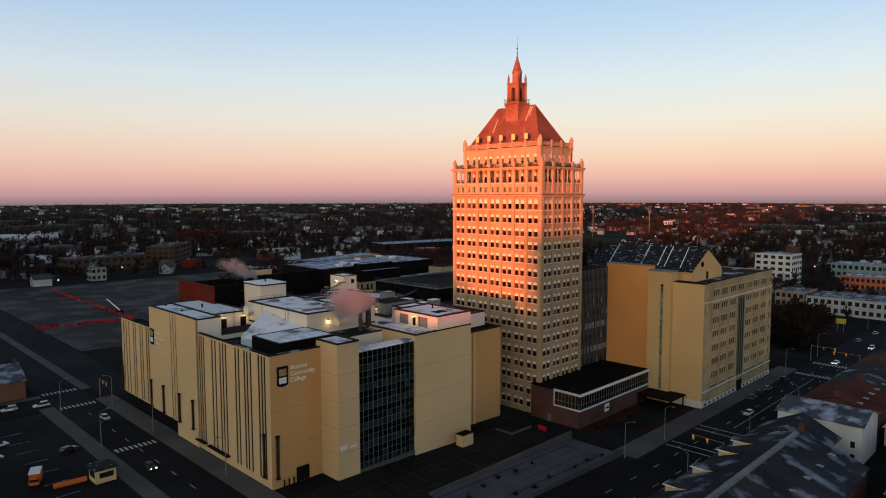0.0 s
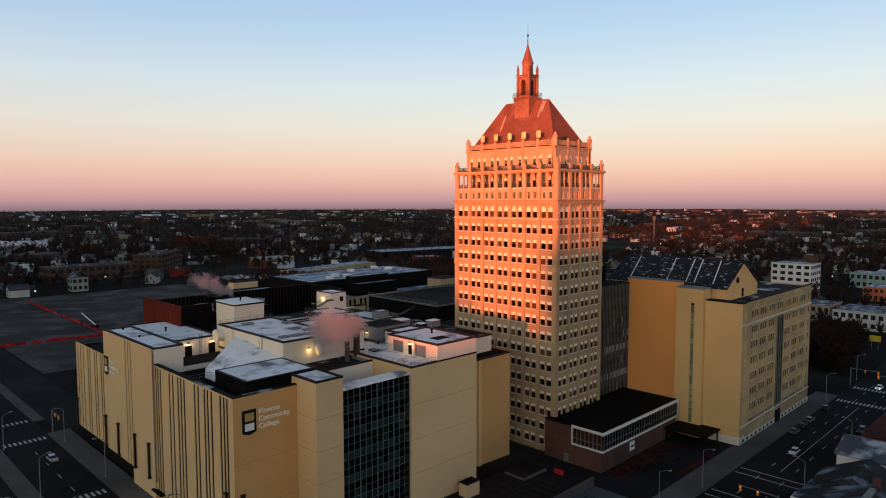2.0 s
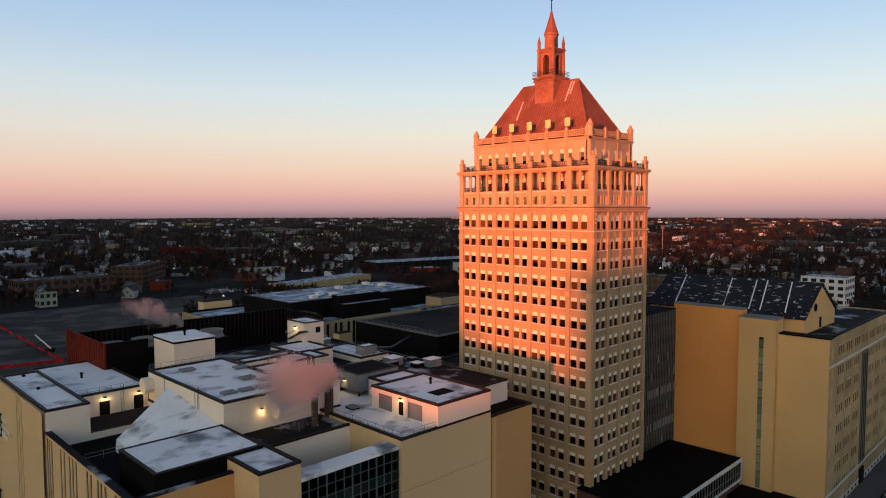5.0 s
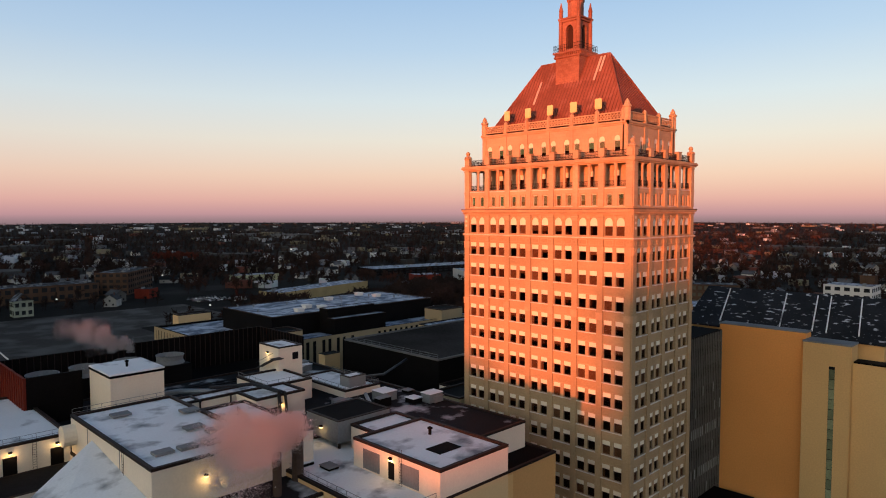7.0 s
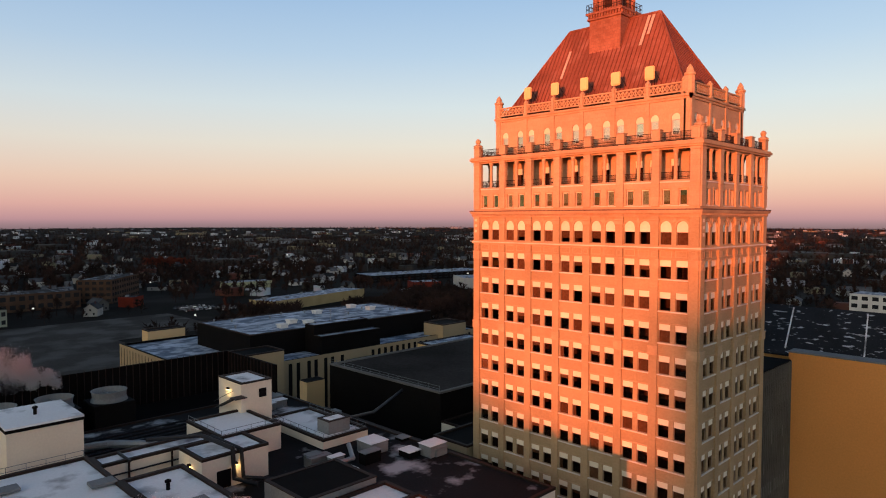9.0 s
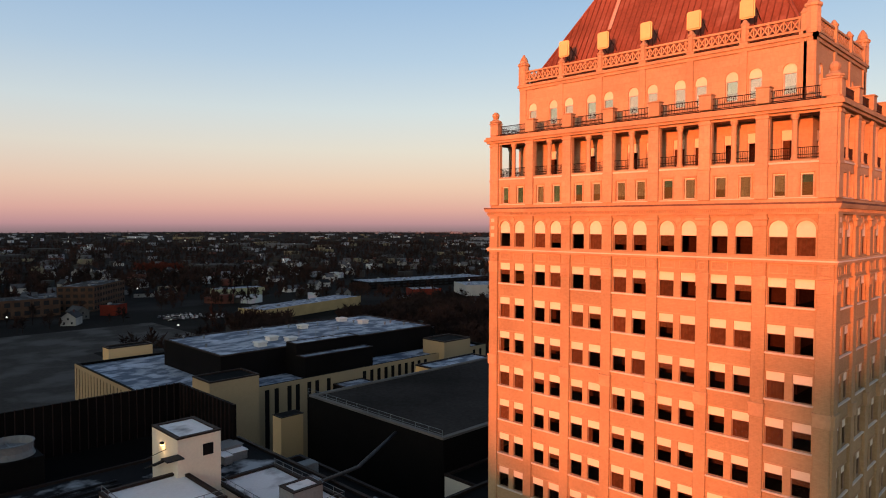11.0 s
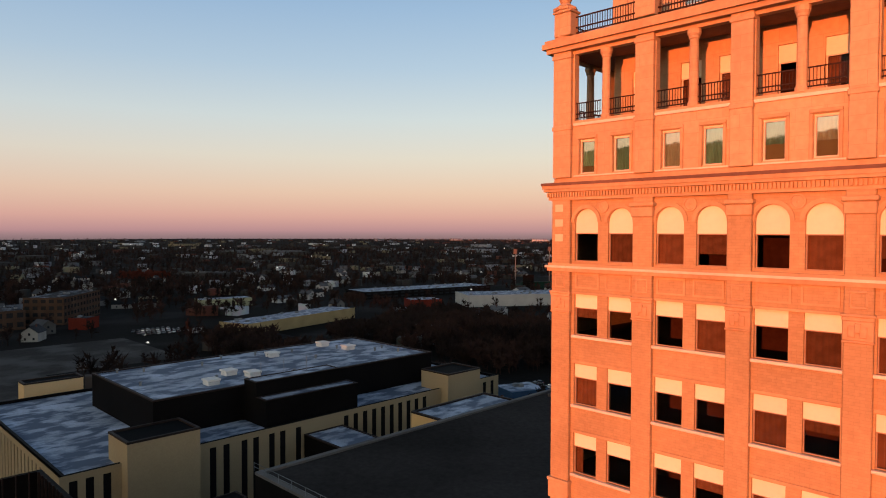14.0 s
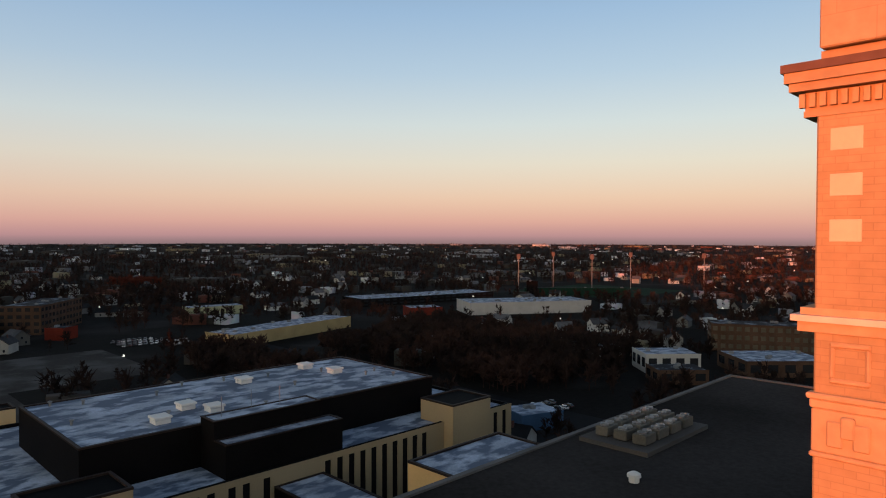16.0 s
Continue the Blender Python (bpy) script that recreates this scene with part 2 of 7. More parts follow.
def part(name, bm, material, parent=None, label="", at=None):
    """Links a bmesh, whose coordinates are the world's, or local ones placed by the matrix at, as one mesh object under parent."""
    base = BASE.get(parent.name, Matrix.Identity(4)) if parent else Matrix.Identity(4)
    back = base.inverted()
    if isinstance(bm, bpy.types.Mesh):
        me = bm
    else:
        if at is None and parent:
            bmesh.ops.transform(bm, matrix=back, verts=bm.verts)
        me = mesh_of(bm, material, name)
    ob = new(name, me)
    if parent:
        ob.parent = parent
    if at is not None:
        ob.matrix_local = back @ at
        BASE[ob.name] = at.copy()
    else:
        BASE[ob.name] = base
    return tagged(ob, label)


def cube(bm, x0, x1, y0, y1, z0, z1, mi=0):
    v = [bm.verts.new(p) for p in ((x0, y0, z0), (x1, y0, z0), (x1, y1, z0), (x0, y1, z0), (x0, y0, z1), (x1, y0, z1), (x1, y1, z1), (x0, y1, z1))]
    for q in ((3, 2, 1, 0), (4, 5, 6, 7), (0, 1, 5, 4), (1, 2, 6, 5), (2, 3, 7, 6), (3, 0, 4, 7)):
        bm.faces.new([v[i] for i in q]).material_index = mi
    return bm


def boxes(*rows):
    bm = bmesh.new()
    for r in rows:
        cube(bm, *r)
    return bm


def soft(bm, width=0.05, seg=1):
    bmesh.ops.bevel(bm, geom=list(bm.edges), offset=width, segments=seg, affect="EDGES", clamp_overlap=True)
    return bm


def poly(bm, pts, mi=0):
    f = bm.faces.new([bm.verts.new(p) for p in pts])
    f.material_index = mi
    return f


def prism(bm, outline, z0, z1):
    """An upright prism over an outline of (x, y), counter-clockwise."""
    lo, hi = [bm.verts.new((x, y, z0)) for x, y in outline], [bm.verts.new((x, y, z1)) for x, y in outline]
    n = len(outline)
    bm.faces.new(hi)
    bm.faces.new(lo[::-1])
    for i in range(n):
        bm.faces.new((lo[i], lo[(i + 1) % n], hi[(i + 1) % n], hi[i]))
    return bm


def tube(bm, p, q, r, sides=6, r2=None):
    """A round bar from p to q."""
    p, q = Vector(p), Vector(q)
    w = (q - p).normalized()
    u = w.orthogonal().normalized()
    v = w.cross(u)
    rings = []
    for c, rad in ((p, r), (q, r if r2 is None else r2)):
        rings.append([bm.verts.new(c + (u * math.cos(2 * math.pi * i / sides) + v * math.sin(2 * math.pi * i / sides)) * rad) for i in range(sides)])
    for i in range(sides):
        bm.faces.new((rings[0][i], rings[0][(i + 1) % sides], rings[1][(i + 1) % sides], rings[1][i]))
    bm.faces.new(rings[0][::-1])
    bm.faces.new(rings[1])
    return bm


def lathe(bm, x, y, profile, sides=10):
    """A turned form round an upright axis from (radius, z) pairs."""
    rings = [[bm.verts.new((x + r * math.cos(2 * math.pi * i / sides), y + r * math.sin(2 * math.pi * i / sides), z)) for i in range(sides)] for r, z in profile]
    for a, b in zip(rings, rings[1:]):
        for i in range(sides):
            bm.faces.new((a[i], a[(i + 1) % sides], b[(i + 1) % sides], b[i]))
    bm.faces.new(rings[0][::-1])
    bm.faces.new(rings[-1])
    return bm


def facing(side, x, y, z):
    """Pose of a wall's own axes: along it to the right as seen from outside, -y outwards, z up."""
    return pose(x, y, z, 0, 0, {"S": 0, "W": -90, "N": 180, "E": 90}[side])


def sheet(width, height, holes, depth, arches=()):
    """A wall sheet with openings that go through it: front, reveals; holes are (u0, u1, v0, v1); arches are holes with a round head."""
    bm = bmesh.new()
    every = list(holes) + list(arches)
    us = sorted({0, width, *(h[0] for h in every), *(h[1] for h in every)})
    vs = sorted({0, height, *(h[2] for h in every), *(h[3] for h in every)})
    for v0, v1 in zip(vs, vs[1:]):
        row = [h for h in every if h[2] < (v0 + v1) / 2 < h[3]]
        start = None
        for u0, u1 in zip(us, us[1:]):
            mid = (u0 + u1) / 2
            solid = not any(h[0] < mid < h[1] for h in row)
            if solid and start is None:
                start = u0
            if start is not None and (not solid or u1 == width):
                end = u1 if solid else u0
                poly(bm, ((start, 0, v0), (end, 0, v0), (end, 0, v1), (start, 0, v1)))
                start = None
    for u0, u1, v0, v1 in every:
        poly(bm, ((u0, 0, v0), (u0, depth, v0), (u0, depth, v1), (u0, 0, v1)))
        poly(bm, ((u1, 0, v0), (u1, 0, v1), (u1, depth, v1), (u1, depth, v0)))
        poly(bm, ((u0, 0, v0), (u1, 0, v0), (u1, depth, v0), (u0, depth, v0)))
        poly(bm, ((u0, 0, v1), (u0, depth, v1), (u1, depth, v1), (u1, 0, v1)))
    for u0, u1, v0, v1 in arches:
        c, r = (u0 + u1) / 2, (u1 - u0) / 2
        arc = [(c + r * math.cos(math.pi * i / 10), v1 - r + r * math.sin(math.pi * i / 10)) for i in range(11)]
        for (a, b), (p, q) in zip(arc, arc[1:]):
            poly(bm, ((a, 0, b), (a, 0, v1 + 0.001), (p, 0, v1 + 0.001), (p, 0, q)))
            poly(bm, ((a, 0, b), (p, 0, q), (p, depth, q), (a, depth, b)))
    return bm

# ---- ground ----
def G(x):
    """Height of the ground, which falls gently towards the tower."""
    return -2.0 * min(1.0, max(0.0, (x - 90.0) / 60.0))


def strip(name, x0, x1, y0, y1, up, material, label="", kind="structure", parent=None, thick=0.25, cat=""):
    """A paved sheet that follows the ground's fall."""
    bm = bmesh.new()
    xs = [x0] + [x for x in (90.0, 150.0) if x0 < x < x1] + [x1]
    for a, b in zip(xs, xs[1:]):
        v = [bm.verts.new(p) for p in ((a, y0, G(a) + up), (b, y0, G(b) + up), (b, y1, G(b) + up), (a, y1, G(a) + up),
                                       (a, y0, G(a) - thick), (b, y0, G(b) - thick), (b, y1, G(b) - thick), (a, y1, G(a) - thick))]
        for q in ((0, 1, 2, 3), (0, 4, 5, 1), (2, 6, 7, 3), (1, 5, 6, 2), (3, 7, 4, 0)):
            bm.faces.new([v[i] for i in q])
    ob = part(name, bm, material, parent, label)
    return tagged(ob, label, cat or name.split("_")[0], "", kind)


bm = bmesh.new()
xs, ys = [-4950, -400, 0, 90, 150, 400, 1000, 4950], [-4950, -400, 0, 200, 400, 1000, 4950]
grid = [[bm.verts.new((x, y, G(x))) for y in ys] for x in xs]
for i in range(len(xs) - 1):
    for j in range(len(ys) - 1):
        bm.faces.new((grid[i][j], grid[i + 1][j], grid[i + 1][j + 1], grid[i][j + 1]))
tagged(part("ground", bm, DIRT), "dark winter earth and grass reaching the horizon", "ground", "", "structure")

strip("road_main", -60, 900, 64.5, 81.5, 0.02, ASPHALT, "dark asphalt main street with worn lane paint")
strip("road_side", 55.5, 67.5, 81.5, 900, 0.02, ASPHALT, "dark asphalt side street beside the college")
strip("road_cross", -300, 55.5, 226, 239, 0.02, ASPHALT, "dark asphalt cross street")
strip("pavement_college", 67.5, 73.2, 81.5, 226, 0.16, CONCRETE, "grey concrete pavement beside the college wall")
strip("pavement_tower", 150, 272, 81.5, 88.4, 0.16, CONCRETE, "grey concrete pavement along the main street")
strip("pavement_west", 51.5, 55.5, 81.5, 226, 0.16, CONCRETE, "grey concrete pavement beside the parking lot")
strip("pavement_south", -60, 900, 61.5, 64.5, 0.16, CONCRETE, "grey concrete pavement before the brick rowhouses")
strip("parking_lot", -40, 51.5, 100, 222, 0.012, ASPHALT, "dark asphalt parking lot with painted bays")
strip("forecourt", 73.2, 150, 81.5, 121, 0.10, mat("dark_paving", (0.022, 0.019, 0.018), 0.9, vary=0.4, scale=0.3), "dark asphalt forecourt beside the college")
strip("plaza", 96, 150, 85.5, 101, 0.14, mat("plaza_slab", (0.088, 0.092, 0.105), 0.8, vary=0.2), "pale grey plaza slab with low shrubs")
strip("gravel_field", 85, 210, 300, 545, 0.015, GRAVEL, "wide bare gravel lot behind red fencing")
strip("gravel_field_east", 210, 272, 462, 545, 0.015, GRAVEL, "bare gravel lot behind the works")
strip("gravel_yard", 70.5, 84, 226, 545, 0.012, ASPHALT, "dark asphalt yard beside the gravel lot")
strip("entrance_drive", 150, 203, 88.4, 121, 0.05, ASPHALT, "dark asphalt entrance drive below the tower")
strip("road_back", 330, 348, 100, 520, 0.02, ASPHALT, "dark asphalt road behind the works")
strip("works_yard", 270, 330, 100, 420, 0.012, ASPHALT, "dark asphalt works yard with parked vehicles")

strip("pavement_corner", 67.5, 70.5, 240, 545, 0.16, CONCRETE, "grey concrete pavement beside the yard")
strip("pavement_house", 20, 55.5, 239, 241.5, 0.16, CONCRETE, "grey concrete pavement before the brick house")

# road paint
def zebra(x0, x1, y0, y1, across, n):
    ob = thing("crosswalk", (x0 + x1) / 2, (y0 + y1) / 2, G(x0), "worn white ladder crosswalk painted on asphalt", "crosswalk", "crosswalks")
    for i in range(n):
        if across == "y":
            a = y0 + (y1 - y0) * i / n
            r = (x0, x1, a, a + (y1 - y0) / n * 0.5)
        else:
            a = x0 + (x1 - x0) * i / n
            r = (a, a + (x1 - x0) / n * 0.5, y0, y1)
        bm = bmesh.new()
        v = [bm.verts.new((x, y, G(x) + 0.028)) for x, y in ((r[0], r[2]), (r[1], r[2]), (r[1], r[3]), (r[0], r[3]))]
        bm.faces.new(v)
        part("bar", bm, LINE, ob)


def paint(name, x0, x1, y0, y1, up=0.028, material=LINE, label="white road line"):
    bm = bmesh.new()
    xs_ = [x0] + [x for x in (90.0, 150.0) if x0 < x < x1] + [x1]
    for a, b in zip(xs_, xs_[1:]):
        poly(bm, ((a, y0, G(a) + up), (b, y0, G(b) + up), (b, y1, G(b) + up), (a, y1, G(a) + up)))
    return tagged(part(name, bm, material), label, "road marking", "", "structure")


zebra(56.5, 67, 174, 176.5, "x", 9)
zebra(56.5, 67, 221.5, 224, "x", 9)
zebra(56.5, 67, 241, 243.5, "x", 9)
zebra(265, 268, 65.5, 81, "y", 14)
zebra(286, 289, 65.5, 81, "y", 14)
for x in (164.5, 168.0, 182.0, 185.5):
    paint("road_line", x, x + 0.35, 65, 81)
for k in range(22):
    for y in (70.2, 75.8):
        paint("lane_dash", 60 + k * 11, 63 + k * 11, y, y + 0.15)
paint("road_line", 190, 262, 72.9, 73.05)
for k in range(12):
    paint("lane_dash", 61.4, 61.55, 100 + k * 10, 103 + k * 10)
for k in range(9):
    for xx in (20, 38):
        paint("bay_line", xx, xx + 5, 140 + k * 2.8 * 3, 140.12 + k * 2.8 * 3, 0.02)
for k in range(26):
    paint("bay_line", 76 + k * 2.7, 76.12 + k * 2.7, 106, 111, 0.106, FAINT, "faint worn bay line")

# ---- the tower ----
TX0, TX1, TY0, TY1, TZ = 159.5, 181.1, 119.2, 155.55, -2.0
WW, WS = TY1 - TY0, TX1 - TX0
BAY_W = [3.2 + 4.99 * k for k in range(7)]
BAY_S = [3.3 + 5.0 * k for k in range(4)]
PIL_W = [0.55] + [5.70 + 4.99 * k for k in range(6)] + [WW - 0.55]
PIL_S = [0.55] + [5.8 + 5.0 * k for k in range(3)] + [WS - 0.65]
ROWS_Z = [56.25 - 4.03 * k for k in range(15)]
tower = thing("office_tower", 170.3, 137.5, TZ, "tall buff brick tower with red hipped roof, in sunset light", "tower")
FW, FS = facing("W", TX0, TY1, TZ), facing("S", TX0, TY0, TZ)
FN, FE = facing("N", TX1, TY1, TZ), facing("E", TX1, TY0, TZ)
rng = random.Random(4)


def win_meshes(tag, w, h, shade, arched=False, frame_mat=SASH, cur=CURTAIN, t=0.07, glass=None):
    """Shared meshes of one sash window in its own axes (left bottom at the origin): frame, pane, shade, curtain."""
    bm = boxes((0, t, 0.16, 0.26, 0, h), (w - t, w, 0.16, 0.26, 0, h), (t, w - t, 0.16, 0.26, 0, t), (t, w - t, 0.16, 0.26, h - shade - 0.05, h - shade + 0.05))
    fr = mesh_of(bm, frame_mat, tag + "_frame")
    bm = bmesh.new()
    poly(bm, ((0, 0.23, 0), (w, 0.23, 0), (w, 0.23, h - shade), (0, 0.23, h - shade)))
    pane = mesh_of(bm, glass or GLASS, tag + "_pane")
    bm = bmesh.new()
    if arched:
        r = w / 2
        pts = [(r + r * math.cos(math.pi * i / 12), h - r + r * math.sin(math.pi * i / 12)) for i in range(13)]
        ring = [(w, h - shade)] + pts + [(0, h - shade)]
    else:
        ring = [(0, h - shade), (w, h - shade), (w, h), (0, h)]
    lo, hi = [bm.verts.new((u, 0.14, v)) for u, v in ring], [bm.verts.new((u, 0.24, v)) for u, v in ring]
    bm.faces.new(lo)
    for i in range(len(ring)):
        j = (i + 1) % len(ring)
        bm.faces.new((lo[i], hi[i], hi[j], lo[j]))
    bmesh.ops.recalc_face_normals(bm, faces=bm.faces)
    sh = mesh_of(bm, BLIND, tag + "_shade")
    bm = bmesh.new()
    n = 12
    vs = [[bm.verts.new((w * i / n, 0.36 + 0.03 * (i % 2), z)) for i in range(n + 1)] for z in (0.0, h - shade)]
    for i in range(n):
        bm.faces.new((vs[0][i], vs[0][i + 1], vs[1][i + 1], vs[1][i]))
    cu = mesh_of(bm, cur, tag + "_curtain")
    return fr, pane, sh, cu


def put_window(parent, face, u, v, meshes, full=None, label=""):
    fr, pane, sh, cu = meshes
    at = face @ Matrix.Translation((u, 0, v))
    wn_ = part("window", fr, None, parent, label, at)
    for nm, me in (("pane", pane), ("shade", sh)):
        part(nm, me, None, wn_, "", at)
    if full:
        m2 = at @ Matrix.Translation((0, 0, full[0])) @ Matrix.Diagonal((full[1], 1, full[2], 1))
        part("curtain", cu, None, wn_, "", m2)


SASH_TAN = mat("tan_sash", (0.36, 0.27, 0.20), 0.6, vary=0.15)
W_STD = win_meshes("sash", 1.52, 2.36, 0.78, False, SASH_TAN, CURTAIN, 0.05)
W_ARCH = win_meshes("arched", 1.52, 3.0, 1.38, True, SASH_TAN, CURTAIN, 0.05)
W_SMALL = win_meshes("small", 1.02, 1.95, 0.09, False, SASH_LIGHT, TEAL_REFLECTION, 0.08, GLASS_SKY)
W_SMALL_B = win_meshes("small_shaded", 1.02, 1.95, 0.09, False, SASH_LIGHT, LINEN, 0.08, GLASS_SKY)
W_TOP = win_meshes("upper", 1.16, 2.75, 0.85, True, SASH_LIGHT, TEAL_REFLECTION, 0.09, GLASS_SKY)
W_TOP_B = win_meshes("upper_shaded", 1.16, 2.75, 0.85, True, SASH_LIGHT, LINEN, 0.09, GLASS_SKY)
W_LOG = win_meshes("loggia", 1.16, 2.7, 0.85, False, SASH_LIGHT)


def u_pairs(bays, half=1.08, w=1.52):
    return [b + s * half - w / 2 for b in bays for s in (-1, 1)]


# shaft walls with all their openings
for face, bays, width, nm in ((FW, BAY_W, WW, "wall_west"), (FS, BAY_S, WS, "wall_south")):
    holes = [(u, u + 1.52, z - TZ, z - TZ + 2.36) for u in u_pairs(bays) for z in ROWS_Z]
    arch = [(u, u + 1.52, 60.5 - TZ, 63.5 - TZ) for u in u_pairs(bays)]
    part(nm, sheet(width, 64.4 - TZ, holes, 0.45, arch), BRICK, tower, "buff brick wall with pilasters", face)
    for u in u_pairs(bays):
        for z in ROWS_Z:
            full = rng.random()
            put_window(tower, face, u, z - TZ, W_STD, (0, 1, 1) if full < 0.20 else ((1.0, 1, 0.4) if full < 0.36 else ((0, 0.3, 1) if full < 0.45 else None)))
        full = rng.random()
        put_window(tower, face, u, 60.5 - TZ, W_ARCH, (0, 1, 1) if full < 0.3 else ((0.6, 1, 0.62) if full < 0.75 else None))
for face, width, nm in ((FN, WS, "wall_north"), (FE, WW, "wall_east")):
    part(nm, boxes((0, width, 0, 0.4, 0, 64.4 - TZ)), BRICK, tower, "plain buff brick wall", face)
# core and floors within; the dimness is put into the ROOM colour
part("core", boxes((TX0 + 3.6, TX1 - 3.6, TY0 + 3.6, TY1 - 3.6, TZ, 64.3)), ROOM, tower, "inner walls with dimness in the colour")
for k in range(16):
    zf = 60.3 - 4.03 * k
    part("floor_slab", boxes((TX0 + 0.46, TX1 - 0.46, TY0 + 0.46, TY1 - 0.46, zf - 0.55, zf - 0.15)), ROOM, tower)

# pilasters, sills, spandrel ledges and courses
for face, bays, pils, width in ((FW, BAY_W, PIL_W, WW), (FS, BAY_S, PIL_S, WS)):
    for i, u in enumerate(pils):
        hw = 0.56 if 0 < i < len(pils) - 1 else 0.62
        bm = boxes((u - hw, u + hw, -0.26, 0.02, 0, 64.2 - TZ))
        part("pilaster", soft(bm, 0.04), BRICK, tower, "", face)
        bm = boxes((u - hw - 0.1, u + hw + 0.1, -0.38, 0.02, 58.62 - TZ, 58.74 - TZ), (u - hw - 0.05, u + hw + 0.05, -0.33, 0.02, 58.44 - TZ, 58.62 - TZ),
                   (u - hw - 0.02, u + hw + 0.02, -0.30, 0.02, 57.6 - TZ, 58.44 - TZ), (u - hw - 0.05, u + hw + 0.05, -0.33, 0.02, 57.5 - TZ, 57.6 - TZ),
                   (u - 0.36, u - 0.08, -0.37, -0.30, 57.75 - TZ, 58.25 - TZ), (u + 0.08, u + 0.36, -0.37, -0.30, 57.75 - TZ, 58.25 - TZ), (u - 0.12, u + 0.12, -0.41, -0.30, 57.95 - TZ, 58.36 - TZ),
                   (u - 0.34, u + 0.34, -0.31, -0.25, 58.95 - TZ, 59.05 - TZ), (u - 0.34, u + 0.34, -0.31, -0.25, 59.63 - TZ, 59.73 - TZ), (u - 0.34, u - 0.25, -0.31, -0.25, 59.05 - TZ, 59.63 - TZ), (u + 0.25, u + 0.34, -0.31, -0.25, 59.05 - TZ, 59.63 - TZ))
        part("capital", soft(bm, 0.03), TRIM, tower, "carved terracotta pilaster capital", face)
        bm = boxes((u - hw - 0.07, u + hw + 0.07, -0.38, 0.02, 46.5 - TZ, 47.5 - TZ), (u - hw - 0.12, u + hw + 0.12, -0.44, 0.02, 47.5 - TZ, 47.7 - TZ))
        part("block", soft(bm, 0.03), TRIM, tower, "", face)
        if not 0 < i < len(pils) - 1:
            continue
        bm = boxes((u - hw - 0.12, u + hw + 0.12, -0.42, 0.02, 63.55 - TZ, 63.75 - TZ), (u - hw - 0.05, u + hw + 0.05, -0.36, 0.02, 63.0 - TZ, 63.5 - TZ))
        part("capital", soft(bm, 0.03), TRIM, tower, "carved terracotta pilaster capital", face)
    for b in bays:
        for z in ROWS_Z:
            part("sill", soft(boxes((b - 1.95, b + 1.95, -0.20, 0.16, z - TZ - 0.16, z - TZ - 0.002)), 0.03), SILL, tower, "", face)
        for z in ROWS_Z[1::1]:
            part("ledge", boxes((b - 1.9, b + 1.9, -0.07, 0.0, z - TZ + 2.42, z - TZ + 2.55)), TRIM, tower, "", face)
        for s in (-1, 1):
            c = b + s * 0.98
            v = 58.95 - TZ
            part("panel", boxes((c - 0.78, c + 0.78, -0.06, 0, v, v + 0.1), (c - 0.78, c + 0.78, -0.06, 0, v + 0.78, v + 0.88),
                                (c - 0.78, c - 0.68, -0.06, 0, v + 0.1, v + 0.78), (c + 0.68, c + 0.78, -0.06, 0, v + 0.1, v + 0.78)), TRIM, tower, "", face)
            # moulded ring round the arch
            bm = bmesh.new()
            cw, cz, r0, r1 = b + s * 1.08, 63.5 - 0.76 - TZ, 0.78, 0.98
            a = [[bm.verts.new((cw + r * math.cos(math.pi * i / 12), y, cz + r * math.sin(math.pi * i / 12))) for i in range(13)] for r, y in ((r0, 0.0), (r0, -0.09), (r1, -0.09), (r1, 0.0))]
            for p_, q_ in zip(a, a[1:]):
                for i in range(12):
                    bm.faces.new((p_[i], q_[i], q_[i + 1], p_[i + 1]))
            bmesh.ops.recalc_face_normals(bm, faces=bm.faces)
            part("arch", bm, TRIM, tower, "", face)
        bm = bmesh.new()
        lathe(bm, 0, 0, [(0.36, -0.02), (0.36, 0.07), (0.28, 0.09), (0.26, 0.05), (0.1, 0.07), (0.02, 0.1)], 14)
        bmesh.ops.rotate(bm, cent=(0, 0, 0), matrix=Matrix.Rotation(radians(90), 3, "X"), verts=bm.verts)
        part("medallion", bm, TRIM, tower, "round carved medallion", face @ Matrix.Translation((b, 0, 63.6 - TZ)))


def ring_course(name, z0, z1, out, material=TRIM, inset=0.0, label=""):
    """A moulded course that runs right round the tower."""
    a, b, c, d = TX0 + inset - out, TX1 - inset + out, TY0 + inset - out, TY1 - inset + out
    t = out + 0.3
    bm = boxes((a, a + t, c, d, z0, z1), (b - t, b, c, d, z0, z1), (a + t, b - t, c, c + t, z0, z1), (a + t, b - t, d - t, d, z0, z1))
    return part(name, bm, material, tower, label)


ring_course("string_course", 60.10, 60.22, 0.44, SILL)
ring_course("string_course", 59.90, 60.098, 0.34)
ring_course("string_course", 60.222, 60.36, 0.30)
ring_course("string_course", 58.62, 58.74, 0.14)
ring_course("string_course", 7.0, 7.5, 0.55)
ring_course("string_course", 6.2, 6.998, 0.32)
LEAD = mat("lead_flashing", (0.16, 0.10, 0.085), 0.6, vary=0.3)
ring_course("cornice", 64.02, 64.14, 0.29)
ring_course("cornice", 64.142, 64.50, 0.27)
ring_course("cornice", 64.502, 64.66, 0.50)
ring_course("cornice", 64.662, 64.86, 0.57)
ring_course("cornice", 64.862, 65.02, 0.62, LEAD)
ring_course("cornice", 65.022, 65.298, 0.06)
